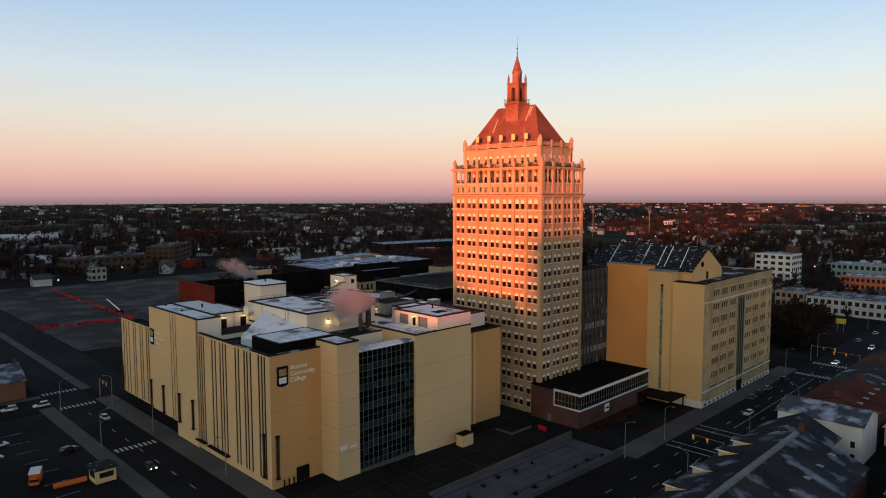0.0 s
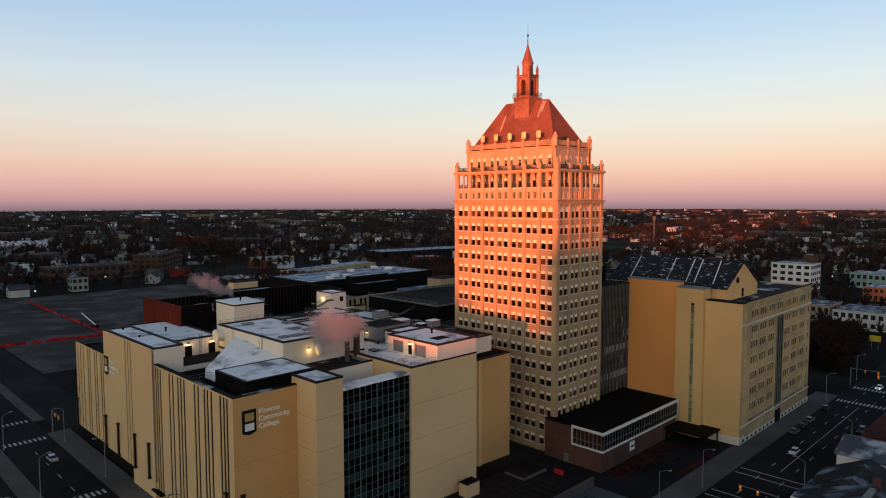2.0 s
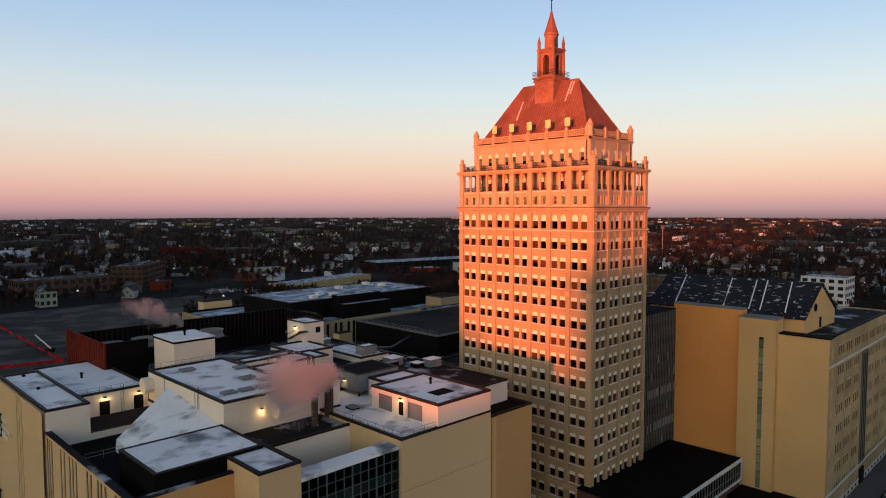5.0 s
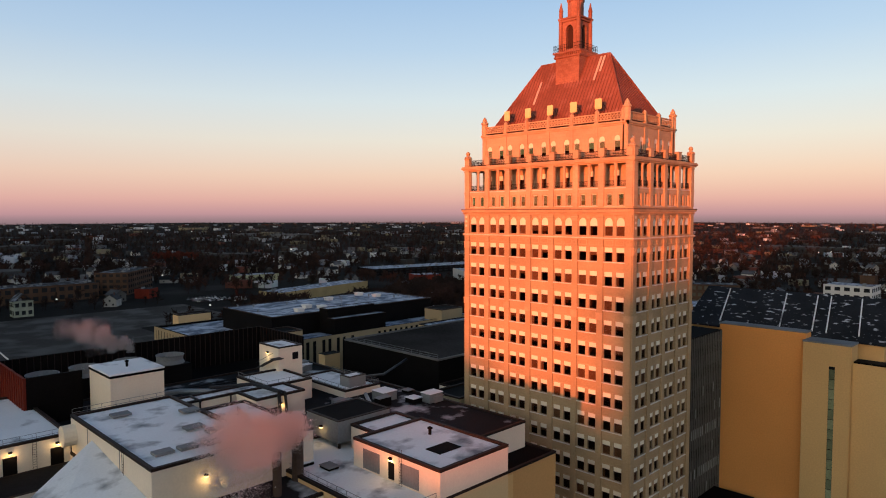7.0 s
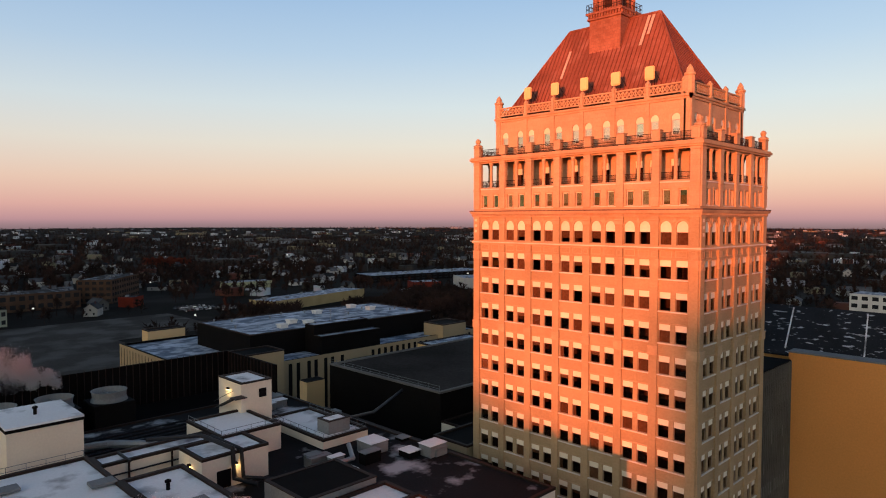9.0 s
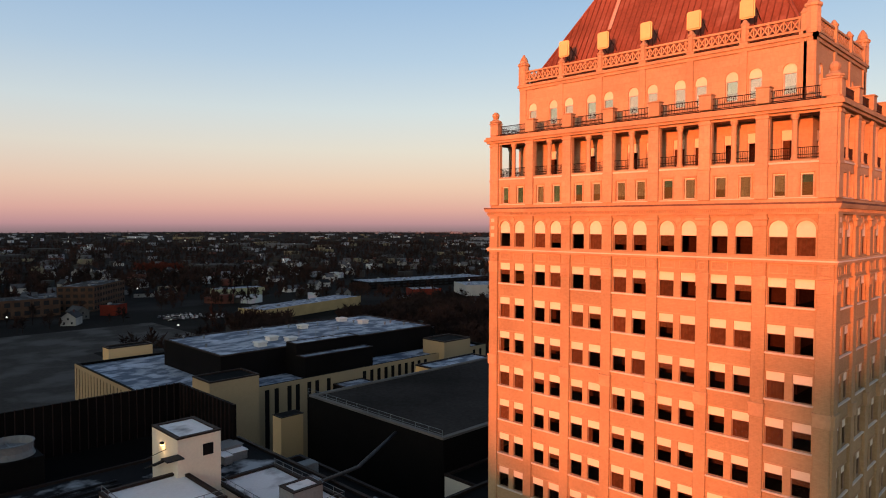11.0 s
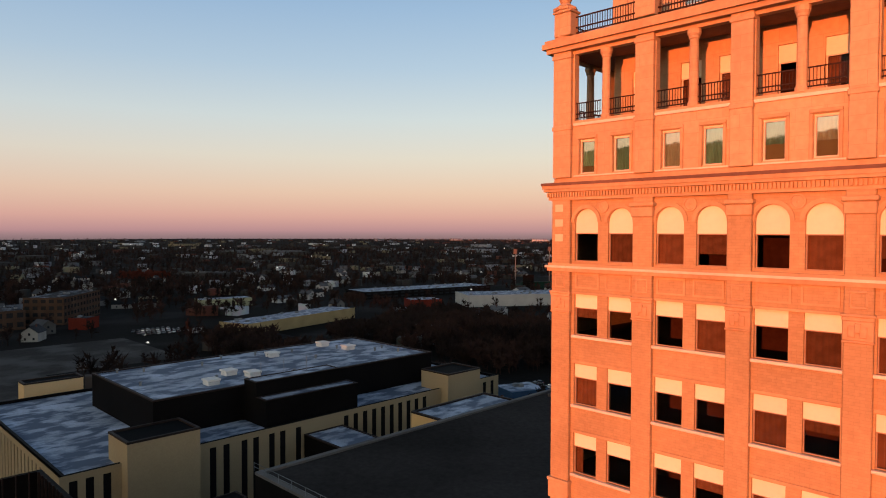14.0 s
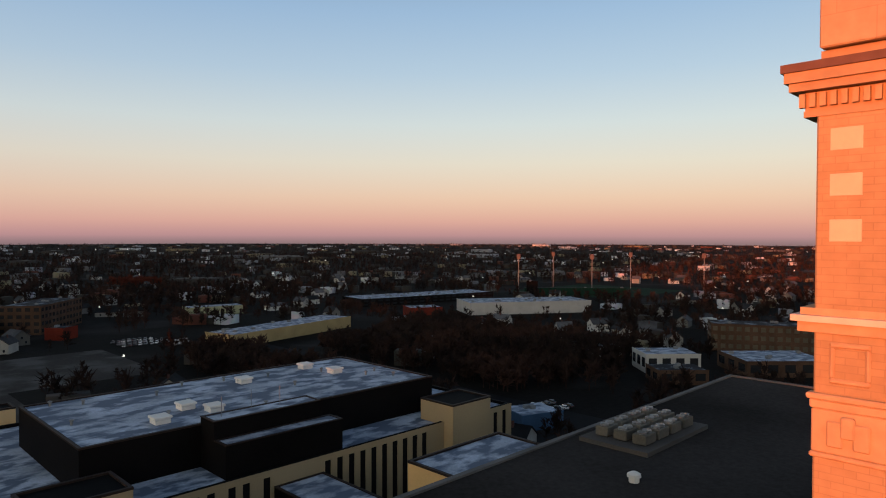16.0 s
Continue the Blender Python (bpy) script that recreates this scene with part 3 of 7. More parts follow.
for face, width in ((FW, WW), (FS, WS)):
    bm = bmesh.new()
    for i in range(int((width + 0.7) / 0.18)):
        u = -0.35 + 0.18 * i
        cube(bm, u, u + 0.10, -0.38, -0.265, 64.20 - TZ, 64.46 - TZ)
    tagged(part("dentil_course", bm, TRIM, tower, "row of small dentils", face), kind="stuff")

# pale replacement stones on the corner piers
PALE = mat("pale_stone", (0.66, 0.54, 0.41), 0.8, vary=0.12)
for face, u in ((FW, 0.45), (FS, 0.6)):
    for k in range(3):
        z = 63.35 - 0.86 * k
        part("stone", soft(boxes((u - 0.28, u + 0.26, -0.272, -0.2, z - TZ, z - TZ + 0.42)), 0.01), PALE, tower, "", face)

# loggia storey
Z1, Z2, Z3 = 65.30, 68.45, 73.2
for face, bays, width, nm, pils in ((FW, BAY_W, WW, "loggia_wall", PIL_W), (FS, BAY_S, WS, "loggia_wall", PIL_S), (FN, BAY_S, WS, "loggia_wall", PIL_S), (FE, BAY_W, WW, "loggia_wall", PIL_W)):
    f2 = face @ Matrix.Translation((0, 0, Z1 - TZ))
    small = [(u, u + 1.02, 0.20, 2.15) for u in u_pairs(bays, 1.08, 1.02)]
    opens = [(b - 1.92, b + 1.92, Z2 - Z1 + 0.1, 72.35 - Z1) for b in bays]
    part(nm, sheet(width, Z3 - Z1, small + opens, 0.42), STONE, tower, "terracotta block wall with an open loggia", f2)
    part("loggia_lining", sheet(width, Z3 - Z1, opens, 0.001), STONE, tower, "", f2 @ Matrix.Translation((0, 0.42, 0)))
    for u in u_pairs(bays, 1.08, 1.02):
        if face in (FW, FS):
            drop = rng.choice((0.0, 0.45, 0.8, 1.2))
            put_window(tower, f2, u, 0.20, rng.choice((W_SMALL, W_SMALL_B, W_SMALL_B)), (drop, 1, 1 - drop / 1.86))
            bm = boxes((u - 0.16, u - 0.01, -0.07, 0.02, 0.06, 2.17), (u + 1.03, u + 1.18, -0.07, 0.02, 0.06, 2.17), (u - 0.16, u + 1.18, -0.09, 0.02, 2.175, 2.34))
            part("surround", soft(bm, 0.02), TRIM, tower, "moulded window surround", f2)
    for i, u in enumerate(pils):
        hw = 0.52 if 0 < i < len(pils) - 1 else 0.60
        if face in (FN, FE):
            continue
        part("pilaster", soft(boxes((u - hw, u + hw, -0.24, 0.02, 0.02, Z3 - Z1 - 0.6)), 0.03), STONE, tower, "", f2)
        part("capital", soft(boxes((u - hw - 0.06, u + hw + 0.06, -0.30, 0.02, 6.85, 7.1)), 0.03), STONE, tower, "", f2)
        part("band", soft(boxes((u - hw - 0.05, u + hw + 0.05, -0.29, 0.02, 2.75, 3.0)), 0.03), STONE, tower, "", f2)
        part("pier", soft(boxes((u - 0.56, u + 0.56, -0.26, 0.62, Z3 - Z1 + 0.3, Z3 - Z1 + 1.6), (u - 0.64, u + 0.64, -0.34, 0.70, Z3 - Z1 + 1.6, Z3 - Z1 + 1.74)), 0.04), STONE, tower, "", f2)
    for b in bays:
        if face in (FN, FE) and b != bays[0] and b != bays[-1]:
            continue
        # round column between the two openings of a bay
        bm = bmesh.new()
        lathe(bm, b, 0.22, [(0.30, 3.2), (0.30, 3.4), (0.24, 3.5), (0.22, 6.55), (0.27, 6.6), (0.27, 6.7), (0.34, 6.82), (0.34, 7.06)], 12)
        part("column", bm, STONE, tower, "", f2)
        for s in (-1, 1):
            bm = bmesh.new()
            u0, u1 = sorted((b + s * 0.27, b + s * 1.9))
            for zz in (3.38, 3.62, 4.22):
                cube(bm, u0, u1, 0.1, 0.16, zz, zz + 0.06)
            for i in range(11):
                uu = u0 + (u1 - u0) * (i + 0.5) / 11
                cube(bm, uu - 0.014, uu + 0.014, 0.115, 0.145, 3.44, 4.22)
            part("railing", bm, IRON, tower, "black iron balcony railing", f2)
        bm = bmesh.new()
        for zz in (8.25, 8.55, 9.15):
            cube(bm, b - 1.95, b + 1.95, 0.1, 0.17, zz, zz + 0.07)
        for i in range(24):
            uu = b - 1.9 + 3.8 * (i + 0.5) / 24
            cube(bm, uu - 0.016, uu + 0.016, 0.118, 0.152, 8.3, 9.15)
        cube(bm, b - 1.95, b + 1.95, 0.05, 0.25, 8.02, 8.2)
        part("railing", bm, IRON, tower, "black iron terrace railing", f2)
        part("ledge", boxes((b - 1.95, b + 1.95, -0.10, 0.0, 2.95, 3.1)), SILL, tower, "", f2)
        part("ledge", boxes((b - 1.9, b + 1.9, -0.10, 0.0, 0.04, 0.12)), SILL, tower, "", f2)
ring_course("cornice", 72.55, 72.8, 0.42)
ring_course("cornice", 72.802, 73.1, 0.62)
ring_course("cornice", 73.102, 73.3, 0.50)
part("loggia_floor", boxes((TX0 + 0.42, TX1 - 0.42, TY0 + 0.42, TY1 - 0.42, 68.1, 68.45)), STONE, tower)
part("terrace", boxes((TX0 + 0.35, TX1 - 0.35, TY0 + 0.35, TY1 - 0.35, 72.45, 73.15)), mat("terrace_slab", (0.22, 0.16, 0.13), 0.85), tower)
for cx, cy in ((TX0 + 0.35, TY0 + 0.35), (TX0 + 0.35, TY1 - 0.35), (TX1 - 0.35, TY0 + 0.35), (TX1 - 0.35, TY1 - 0.35)):
    bm = bmesh.new()
    lathe(bm, cx, cy, [(0.62, 73.3), (0.62, 75.0), (0.72, 75.05), (0.72, 75.2), (0.45, 75.35), (0.28, 75.5), (0.42, 75.8), (0.42, 76.0), (0.2, 76.25), (0.03, 76.3)], 8)
    part("finial", bm, STONE, tower, "turned corner finial", None)

# upper block, set back
UX0, UX1, UY0, UY1, UZ, UT = 162.0, 178.6, 121.7, 153.2, 68.45, 79.4
UW, US = UY1 - UY0, UX1 - UX0
for side, x, y, width, bays in (("W", UX0, UY1, UW, BAY_W), ("S", UX0, UY0, US, BAY_S), ("N", UX1, UY1, US, BAY_S), ("E", UX1, UY0, UW, BAY_W)):
    f3 = facing(side, x, y, UZ)
    us = [u - 2.5 + 0.18 for u in u_pairs(bays, 1.05, 1.52)]
    us = [u for u in us if 0.6 < u < width - 1.7]
    arch = [(u, u + 1.16, 6.0, 8.75) for u in us]
    doors = [(u, u + 1.16, 0.25, 2.95) for u in us]
    part("upper_wall", sheet(width, UT - UZ, doors, 0.4, arch), STONE, tower, "terracotta block wall of the upper storey", f3)
    if side in "WS":
        for u in us:
            put_window(tower, f3, u, 6.0, W_TOP if rng.random() < 0.35 else W_TOP_B, rng.choice(((0.0, 1, 1), (0.5, 1, 0.74), (0.8, 1, 0.58))), "arched window with a pale lunette")
            put_window(tower, f3, u, 0.25, W_LOG, (0.0, 0.5, 1) if rng.random() < 0.6 else None, "tall loggia window")
    pl = [0.4] + [(b + 2.5 - 2.5) for b in [(a + c) / 2 for a, c in zip(bays, bays[1:])]] + [width - 0.4]
    for i, u in enumerate(pl):
        big = i in (0, len(pl) - 1)
        hw = 0.45 if big else 0.32
        bm = boxes((u - hw, u + hw, -0.14, 0.02, 4.7, UT - UZ), (u - hw - 0.05, u + hw + 0.05, -0.22, 0.3, UT - UZ + 0.02, UT - UZ + 0.3))
        part("pilaster", soft(bm, 0.03), STONE, tower, "", f3)
        h = UT - UZ
        if not big:
            bm = bmesh.new()
            lathe(bm, u, 0.1, [(0.36, h + 0.3), (0.36, h + 1.75), (0.42, h + 1.8), (0.42, h + 1.9), (0.25, h + 2.1), (0.12, h + 2.3), (0.02, h + 2.35)], 6)
            part("pinnacle", bm, STONE, tower, "", f3)
    # pierced parapet
    bm = boxes((0, width, -0.08, 0.22, UT - UZ + 0.3, UT - UZ + 0.5), (0, width, -0.08, 0.22, UT - UZ + 1.42, UT - UZ + 1.62))
    n = int(width / 0.62)
    for i in range(n):
        a, b_ = width * i / n, width * (i + 1) / n
        h0, h1 = UT - UZ + 0.5, UT - UZ + 1.42
        for p_, q_ in (((a, 0.07, h0), (b_, 0.07, h1)), ((b_, 0.07, h0), (a, 0.07, h1))):
            tube(bm, p_, q_, 0.085, 4)
        cube(bm, a - 0.06, a + 0.06, 0.0, 0.14, h0, h1)
    part("parapet", bm, TRIM, tower, "pierced terracotta parapet", f3)
    bm = boxes((-0.3, width + 0.3, -0.3, 0.1, UT - UZ - 0.28, UT - UZ + 0.02), (-0.16, width + 0.16, -0.16, 0.1, UT - UZ - 0.6, UT - UZ - 0.28))
    part("cornice", bm, TRIM, tower, "", f3)
for cx, cy in ((UX0 + 0.25, UY0 + 0.25), (UX0 + 0.25, UY1 - 0.25), (UX1 - 0.25, UY0 + 0.25), (UX1 - 0.25, UY1 - 0.25)):
    bm = bmesh.new()
    lathe(bm, cx, cy, [(0.62, 79.4), (0.62, 81.6), (0.74, 81.7), (0.74, 81.9), (0.5, 82.1), (0.42, 82.5), (0.3, 82.7), (0.1, 83.0), (0.02, 83.05)], 8)
    part("pinnacle", bm, STONE, tower, "octagonal corner pinnacle")
part("interior", boxes((UX0 + 1.4, UX1 - 1.4, UY0 + 1.4, UY1 - 1.4, UZ, UT)), ROOM, tower, "upper rooms with dimness in the colour")

# hipped roof with seams
EX0, EX1, EY0, EY1, EZ = UX0 + 0.9, UX1 - 0.9, UY0 + 0.9, UY1 - 0.9, 79.7
RX, RY0, RY1, RZ = (UX0 + UX1) / 2, 130.1, 145.3, 93.0
bm = bmesh.new()
e = [bm.verts.new(p) for p in ((EX0, EY0, EZ), (EX1, EY0, EZ), (EX1, EY1, EZ), (EX0, EY1, EZ))]
r = [bm.verts.new((RX, RY0, RZ)), bm.verts.new((RX, RY1, RZ))]
for q in ((e[0], e[1], r[0]), (e[1], e[2], r[1], r[0]), (e[2], e[3], r[1]), (e[3], e[0], r[0], r[1]), (e[3], e[2], e[1], e[0])):
    bm.faces.new(q)
roof = part("roof", bm, COPPER, tower, "red ribbed hipped roof")
bm = bmesh.new()
n = 44
for i in range(n + 1):
    y = EY0 + (EY1 - EY0) * i / n
    top = 1.0
    if y < RY0:
        top = (y - EY0) / (RY0 - EY0)
    elif y > RY1:
        top = (EY1 - y) / (EY1 - RY1)
    if top > 0.03:
        tube(bm, (EX0, y, EZ + 0.03), (EX0 + (RX - EX0) * top, y, EZ + (RZ - EZ) * top + 0.03), 0.07, 4)
n = 24
for i in range(n + 1):
    x = EX0 + (EX1 - EX0) * i / n
    top = 1 - abs(x - RX) / (RX - EX0)
    if top > 0.03:
        tube(bm, (x, EY0, EZ + 0.03), (x, EY0 + (RY0 - EY0) * top, EZ + (RZ - EZ) * top + 0.03), 0.07, 4)
tagged(part("roof_rib", bm, TILE_SEAM, roof, "raised roof ribs"), kind="stuff")
for p, q in (((EX0, EY0, EZ), (RX, RY0, RZ)), ((EX0, EY1, EZ), (RX, RY1, RZ)), ((EX1, EY0, EZ), (RX, RY0, RZ)), ((RX, RY0, RZ), (RX, RY1, RZ))):
    part("hip_ridge", tube(bmesh.new(), Vector(p) + Vector((0, 0, 0.06)), Vector(q) + Vector((0, 0, 0.06)), 0.16, 6), COPPER, roof)
for y, a, b_ in ((143.6, 0.38, 0.72), (131.6, 0.62, 0.97), (130.9, 0.74, 0.97)):
    bm = bmesh.new()
    P = [Vector((EX0 + (RX - EX0) * s, yy, EZ + (RZ - EZ) * s)) + Vector((-0.12, 0, 0.08)) for s, yy in ((a, y - 0.22), (b_, y - 0.22), (b_, y + 0.22), (a, y + 0.22))]
    cube(bm, 0, 1, 0, 1, 0, 1)
    for v, p in zip(bm.verts, [P[0], P[1], P[2], P[3]] + [p + Vector((-0.04, 0, 0.04)) for p in P]):
        v.co = p
    bmesh.ops.recalc_face_normals(bm, faces=bm.faces)
    part("walkway", bm, mat("pale_metal", (0.55, 0.42, 0.36), 0.6), roof, "pale metal roof walkway strip")

# sign: five plain pale shapes of the letters' size on struts
for k in range(5):
    y = 147.35 - 4.98 * k
    w = (0.95, 0.95, 0.9, 1.0, 0.95)[k]
    bm = boxes((162.15, 162.45, y - w * 0.72, y + w * 0.72, 81.85, 83.65))
    plate = part("sign_shape", soft(bm, 0.12, 2), mat("pale_yellow_sign", (0.80, 0.66, 0.34), 0.5, vary=0.08), tower, "pale yellow raised sign shape")
    bm = bmesh.new()
    for yy in (y - 0.6, y + 0.6):
        tube(bm, (162.5, yy, 80.3), (162.5, yy, 83.2), 0.05, 5)
        tube(bm, (162.5, yy, 83.0), (164.1, yy, 81.9), 0.04, 5)
    part("strut", bm, IRON, plate)

# cupola and spire
CX, CY, CA = 170.3, 137.5, 3.0
RB = brick_mat("spire_brick", (0.36, 0.17, 0.12), (0.30, 0.13, 0.09), (0.24, 0.13, 0.10), 0.9, 0.45, 0.02)
cup = part("cupola", boxes((CX - CA, CX + CA, CY - CA, CY + CA, 82.0, 94.2)), RB, tower, "square red masonry cupola base")
bm = boxes((CX - 3.3, CX + 3.3, CY - 3.3, CY + 3.3, 94.2, 94.5), (CX - 3.5, CX + 3.5, CY - 3.5, CY + 3.5, 95.0, 95.3), (CX - 3.1, CX + 3.1, CY - 3.1, CY + 3.1, 94.5, 95.0))
for i in range(12):
    d = -3.2 + 6.4 * (i + 0.5) / 12
    cube(bm, CX - 3.42, CX - 3.1, CY + d - 0.13, CY + d + 0.13, 94.5, 95.0)
    cube(bm, CX + d - 0.13, CX + d + 0.13, CY - 3.42, CY - 3.1, 94.5, 95.0)
part("balcony", bm, RB, cup, "bracketed red stone balcony")
bm = bmesh.new()
for side in (-1, 1):
    for zz in (95.9, 96.5):
        cube(bm, CX + side * 3.4 - 0.03, CX + side * 3.4 + 0.03, CY - 3.4, CY + 3.4, zz, zz + 0.06)
        cube(bm, CX - 3.4, CX + 3.4, CY + side * 3.4 - 0.03, CY + side * 3.4 + 0.03, zz, zz + 0.06)
    for i in range(15):
        d = -3.4 + 6.8 * i / 14
        cube(bm, CX + side * 3.4 - 0.025, CX + side * 3.4 + 0.025, CY + d - 0.025, CY + d + 0.025, 95.3, 96.5)
        cube(bm, CX + d - 0.025, CX + d + 0.025, CY + side * 3.4 - 0.025, CY + side * 3.4 + 0.025, 95.3, 96.5)
part("railing", bm, IRON, cup, "black iron balcony railing")
for side, x, y in (("W", CX - 2.2, CY + 2.2), ("S", CX - 2.2, CY - 2.2), ("N", CX + 2.2, CY + 2.2), ("E", CX + 2.2, CY - 2.2)):
    f4 = facing(side, x, y, 95.3)
    part("lantern_wall", sheet(4.4, 6.0, [], 0.7, [(1.3, 3.1, 0.6, 4.9)]), RB, cup, "", f4)
    bm = bmesh.new()
    a = [[bm.verts.new((2.2 + r_ * math.cos(math.pi * i / 10), y_, 4.0 + r_ * math.sin(math.pi * i / 10))) for i in range(11)] for r_, y_ in ((0.92, 0.0), (0.92, -0.12), (1.2, -0.12), (1.2, 0.0))]
    for p_, q_ in zip(a, a[1:]):
        for i in range(10):
            bm.faces.new((p_[i], q_[i], q_[i + 1], p_[i + 1]))
    bmesh.ops.recalc_face_normals(bm, faces=bm.faces)
    part("arch", bm, RB, cup, "", f4)
part("lantern_core", boxes((CX - 1.5, CX + 1.5, CY - 1.5, CY + 1.5, 95.3, 101.3)), mat("dark_louvre", (0.05, 0.025, 0.02), 0.8), cup)
part("lantern_cornice", boxes((CX - 2.75, CX + 2.75, CY - 2.75, CY + 2.75, 101.3, 101.6), (CX - 2.5, CX + 2.5, CY - 2.5, CY + 2.5, 100.9, 101.3)), RB, cup)
for sx in (-1, 1):
    for sy in (-1, 1):
        bm = bmesh.new()
        lathe(bm, CX + sx * 2.25, CY + sy * 2.25, [(0.5, 95.3), (0.45, 101.2), (0.55, 101.6), (0.42, 101.7), (0.42, 102.9), (0.5, 103.0), (0.25, 103.8), (0.1, 104.5), (0.02, 104.6)], 8)
        part("turret", bm, RB, cup)
bm = bmesh.new()
lathe(bm, CX, CY, [(1.75, 101.6), (1.75, 104.6), (1.95, 104.8), (1.95, 105.2)], 8)
part("drum", bm, RB, cup)
bm = bmesh.new()
lathe(bm, CX, CY, [(1.9, 105.2), (1.35, 106.6), (0.55, 109.0), (0.16, 110.4)], 8)
part("spire", bm, COPPER, cup, "pointed red spire")
bm = bmesh.new()
lathe(bm, CX, CY, [(0.16, 110.3), (0.10, 112.4), (0.30, 112.6), (0.30, 112.8), (0.07, 113.0), (0.03, 116.2)], 6)
part("mast", bm, IRON, cup, "thin lightning mast")
cup.matrix_basis = Matrix.Translation((0, 0, -1.1)) @ Matrix.Diagonal((0.86, 0.86, 1, 1)) @ cup.matrix_basis

# ---- college building ----
college = thing("college_building", 105, 170, 0, "ochre panel-clad college building with dark vertical window slots", "building")


def block(name, x0, x1, y0, y1, z0, z1, wall, parent, label="", coping=0.35, roof_mat=None, rim=0.45, cop_mat=None):
    """Walls with a coping round a sunken roof."""
    body = part(name, boxes((x0, x1, y0, y1, z0, z1 - 0.02)), wall, parent, label)
    if roof_mat:
        part("roof", boxes((x0 + rim, x1 - rim, y0 + rim, y1 - rim, z1 - 0.02, z1 + 0.03)), roof_mat, body, "roof surface dusted with frost" if roof_mat in (SNOW, FROST) else "dark roof membrane")
        bm = boxes((x0 - 0.06, x0 + rim, y0 - 0.06, y1 + 0.06, z1 - 0.02, z1 + coping), (x1 - rim, x1 + 0.06, y0 - 0.06, y1 + 0.06, z1 - 0.02, z1 + coping),
                   (x0 + rim, x1 - rim, y0 - 0.06, y0 + rim, z1 - 0.02, z1 + coping), (x0 + rim, x1 - rim, y1 - rim, y1 + 0.06, z1 - 0.02, z1 + coping))
        part("coping", bm, cop_mat or mat("dark_coping", (0.035, 0.025, 0.022), 0.5, vary=0.3), body, "dark metal coping")
    return body


# west front with slots
def slotted(x, y0, y1, z0, z1, slots, name, wall_mat, parent, side="W", sw=1.0, lo=2.6, hi=0.9, joints=()):
    """A panel wall with recessed slots, their depth of shade put into a near-black fill."""
    width = (y1 - y0)
    f = facing(side, x, y1, z0) if side == "W" else facing(side, y0, x, z0)
    hs = [((y1 - s) - sw / 2, (y1 - s) + sw / 2, lo, z1 - z0 - hi) if side == "W" else (s - y0 - sw / 2, s - y0 + sw / 2, lo, z1 - z0 - hi) for s in slots]
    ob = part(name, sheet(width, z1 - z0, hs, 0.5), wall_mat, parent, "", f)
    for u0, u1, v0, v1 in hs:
        s = part("window_slot", boxes((u0, u1, 0.12, 0.5, v0, v1)), DARKGAP, ob, "vertical window slot darkened by its colour", f)
    for v in joints:
        part("joint", boxes((0, width, -0.012, 0.0, v - 0.03, v + 0.03)), mat("joint_shadow", (0.30, 0.21, 0.11), 0.9), ob, "", f)
    return ob


slotted(73, 127, 162.2, 0, 29.9, [161.4, 160.3, 159.0, 154.4, 152.7, 150.2, 148.8, 147.3, 142.5, 141.0, 138.3, 137.0, 135.4, 131.8, 130.5, 129.3], "wall_west_low", CREAM, college, sw=0.74, lo=1.6, hi=0.35)
slotted(72.6, 162.2, 192.5, 4.0, 33.3, [177.9, 176.3, 174.7], "wall_west_high", CREAM, college, sw=0.5, lo=0.01, hi=0.3)
slotted(73, 192.5, 216, 4.0, 27.0, [214.4, 212.2, 209.9, 206.3, 204.7, 201.0, 199.3, 196.2, 194.7, 193.2], "wall_west_end", CREAM, college, lo=0.3, hi=0.35, sw=0.74)
# shade under the overhang is put into the colour of base and soffit
part("base_wall", boxes((74.0, 75.5, 175, 216, 0, 4.0)), DARKGAP, college, "recessed ground floor with its shade in the colour")
part("base_wall", boxes((72.6, 74.0, 162.2, 175, 0, 4.0)), CREAM, college)
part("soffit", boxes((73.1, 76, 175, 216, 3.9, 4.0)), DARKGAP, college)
# bodies behind the west front
block("body_low", 73.5, 92, 127.5, 162.2, 0, 27.2, CREAM, college, roof_mat=BLACKROOF, coping=0.05)
bm = boxes((73.0, 73.9, 127, 162.2, 29.9, 30.15), (73.9, 92, 127, 127.9, 29.9, 30.15))
part("parapet_cap", bm, PATCHY, college, "dark parapet cap flecked with frost")
part("parapet", boxes((73.5, 73.9, 127.5, 162.2, 27.2, 29.9), (73.9, 92, 127.5, 127.9, 27.2, 29.9)), BLACKROOF, college, "black-lined parapet")
block("body_high", 73.1, 79.5, 162.25, 192.5, 4.0, 33.2, WHITEWALL, college, roof_mat=SNOW)
block("body_high_rear", 79.52, 92, 170.8, 199.3, 4.0, 32.3, WHITEWALL, college, roof_mat=SNOW)
block("roof_yard", 79.52, 92, 162.3, 170.78, 4.0, 28.4, WHITEWALL, college, roof_mat=PATCHY, coping=0.05)
block("body_end", 79.52, 100, 199.32, 216, 4.0, 25.6, YELLOW, college, roof_mat=BLACKROOF)
block("body_end", 73.5, 79.5, 192.52, 216, 4.0, 25.6, YELLOW, college, roof_mat=BLACKROOF)
# sign wall
slotted(127, 73, 86.3, 0, 29.9, [], "sign_wall", TANWALL, college, side="S", joints=(9.0, 17.5))
part("service_door", soft(boxes((79.2, 82.6, 126.85, 127.05, 0.1, 3.4)), 0.04), DARKGAP, college, "dark roller door")
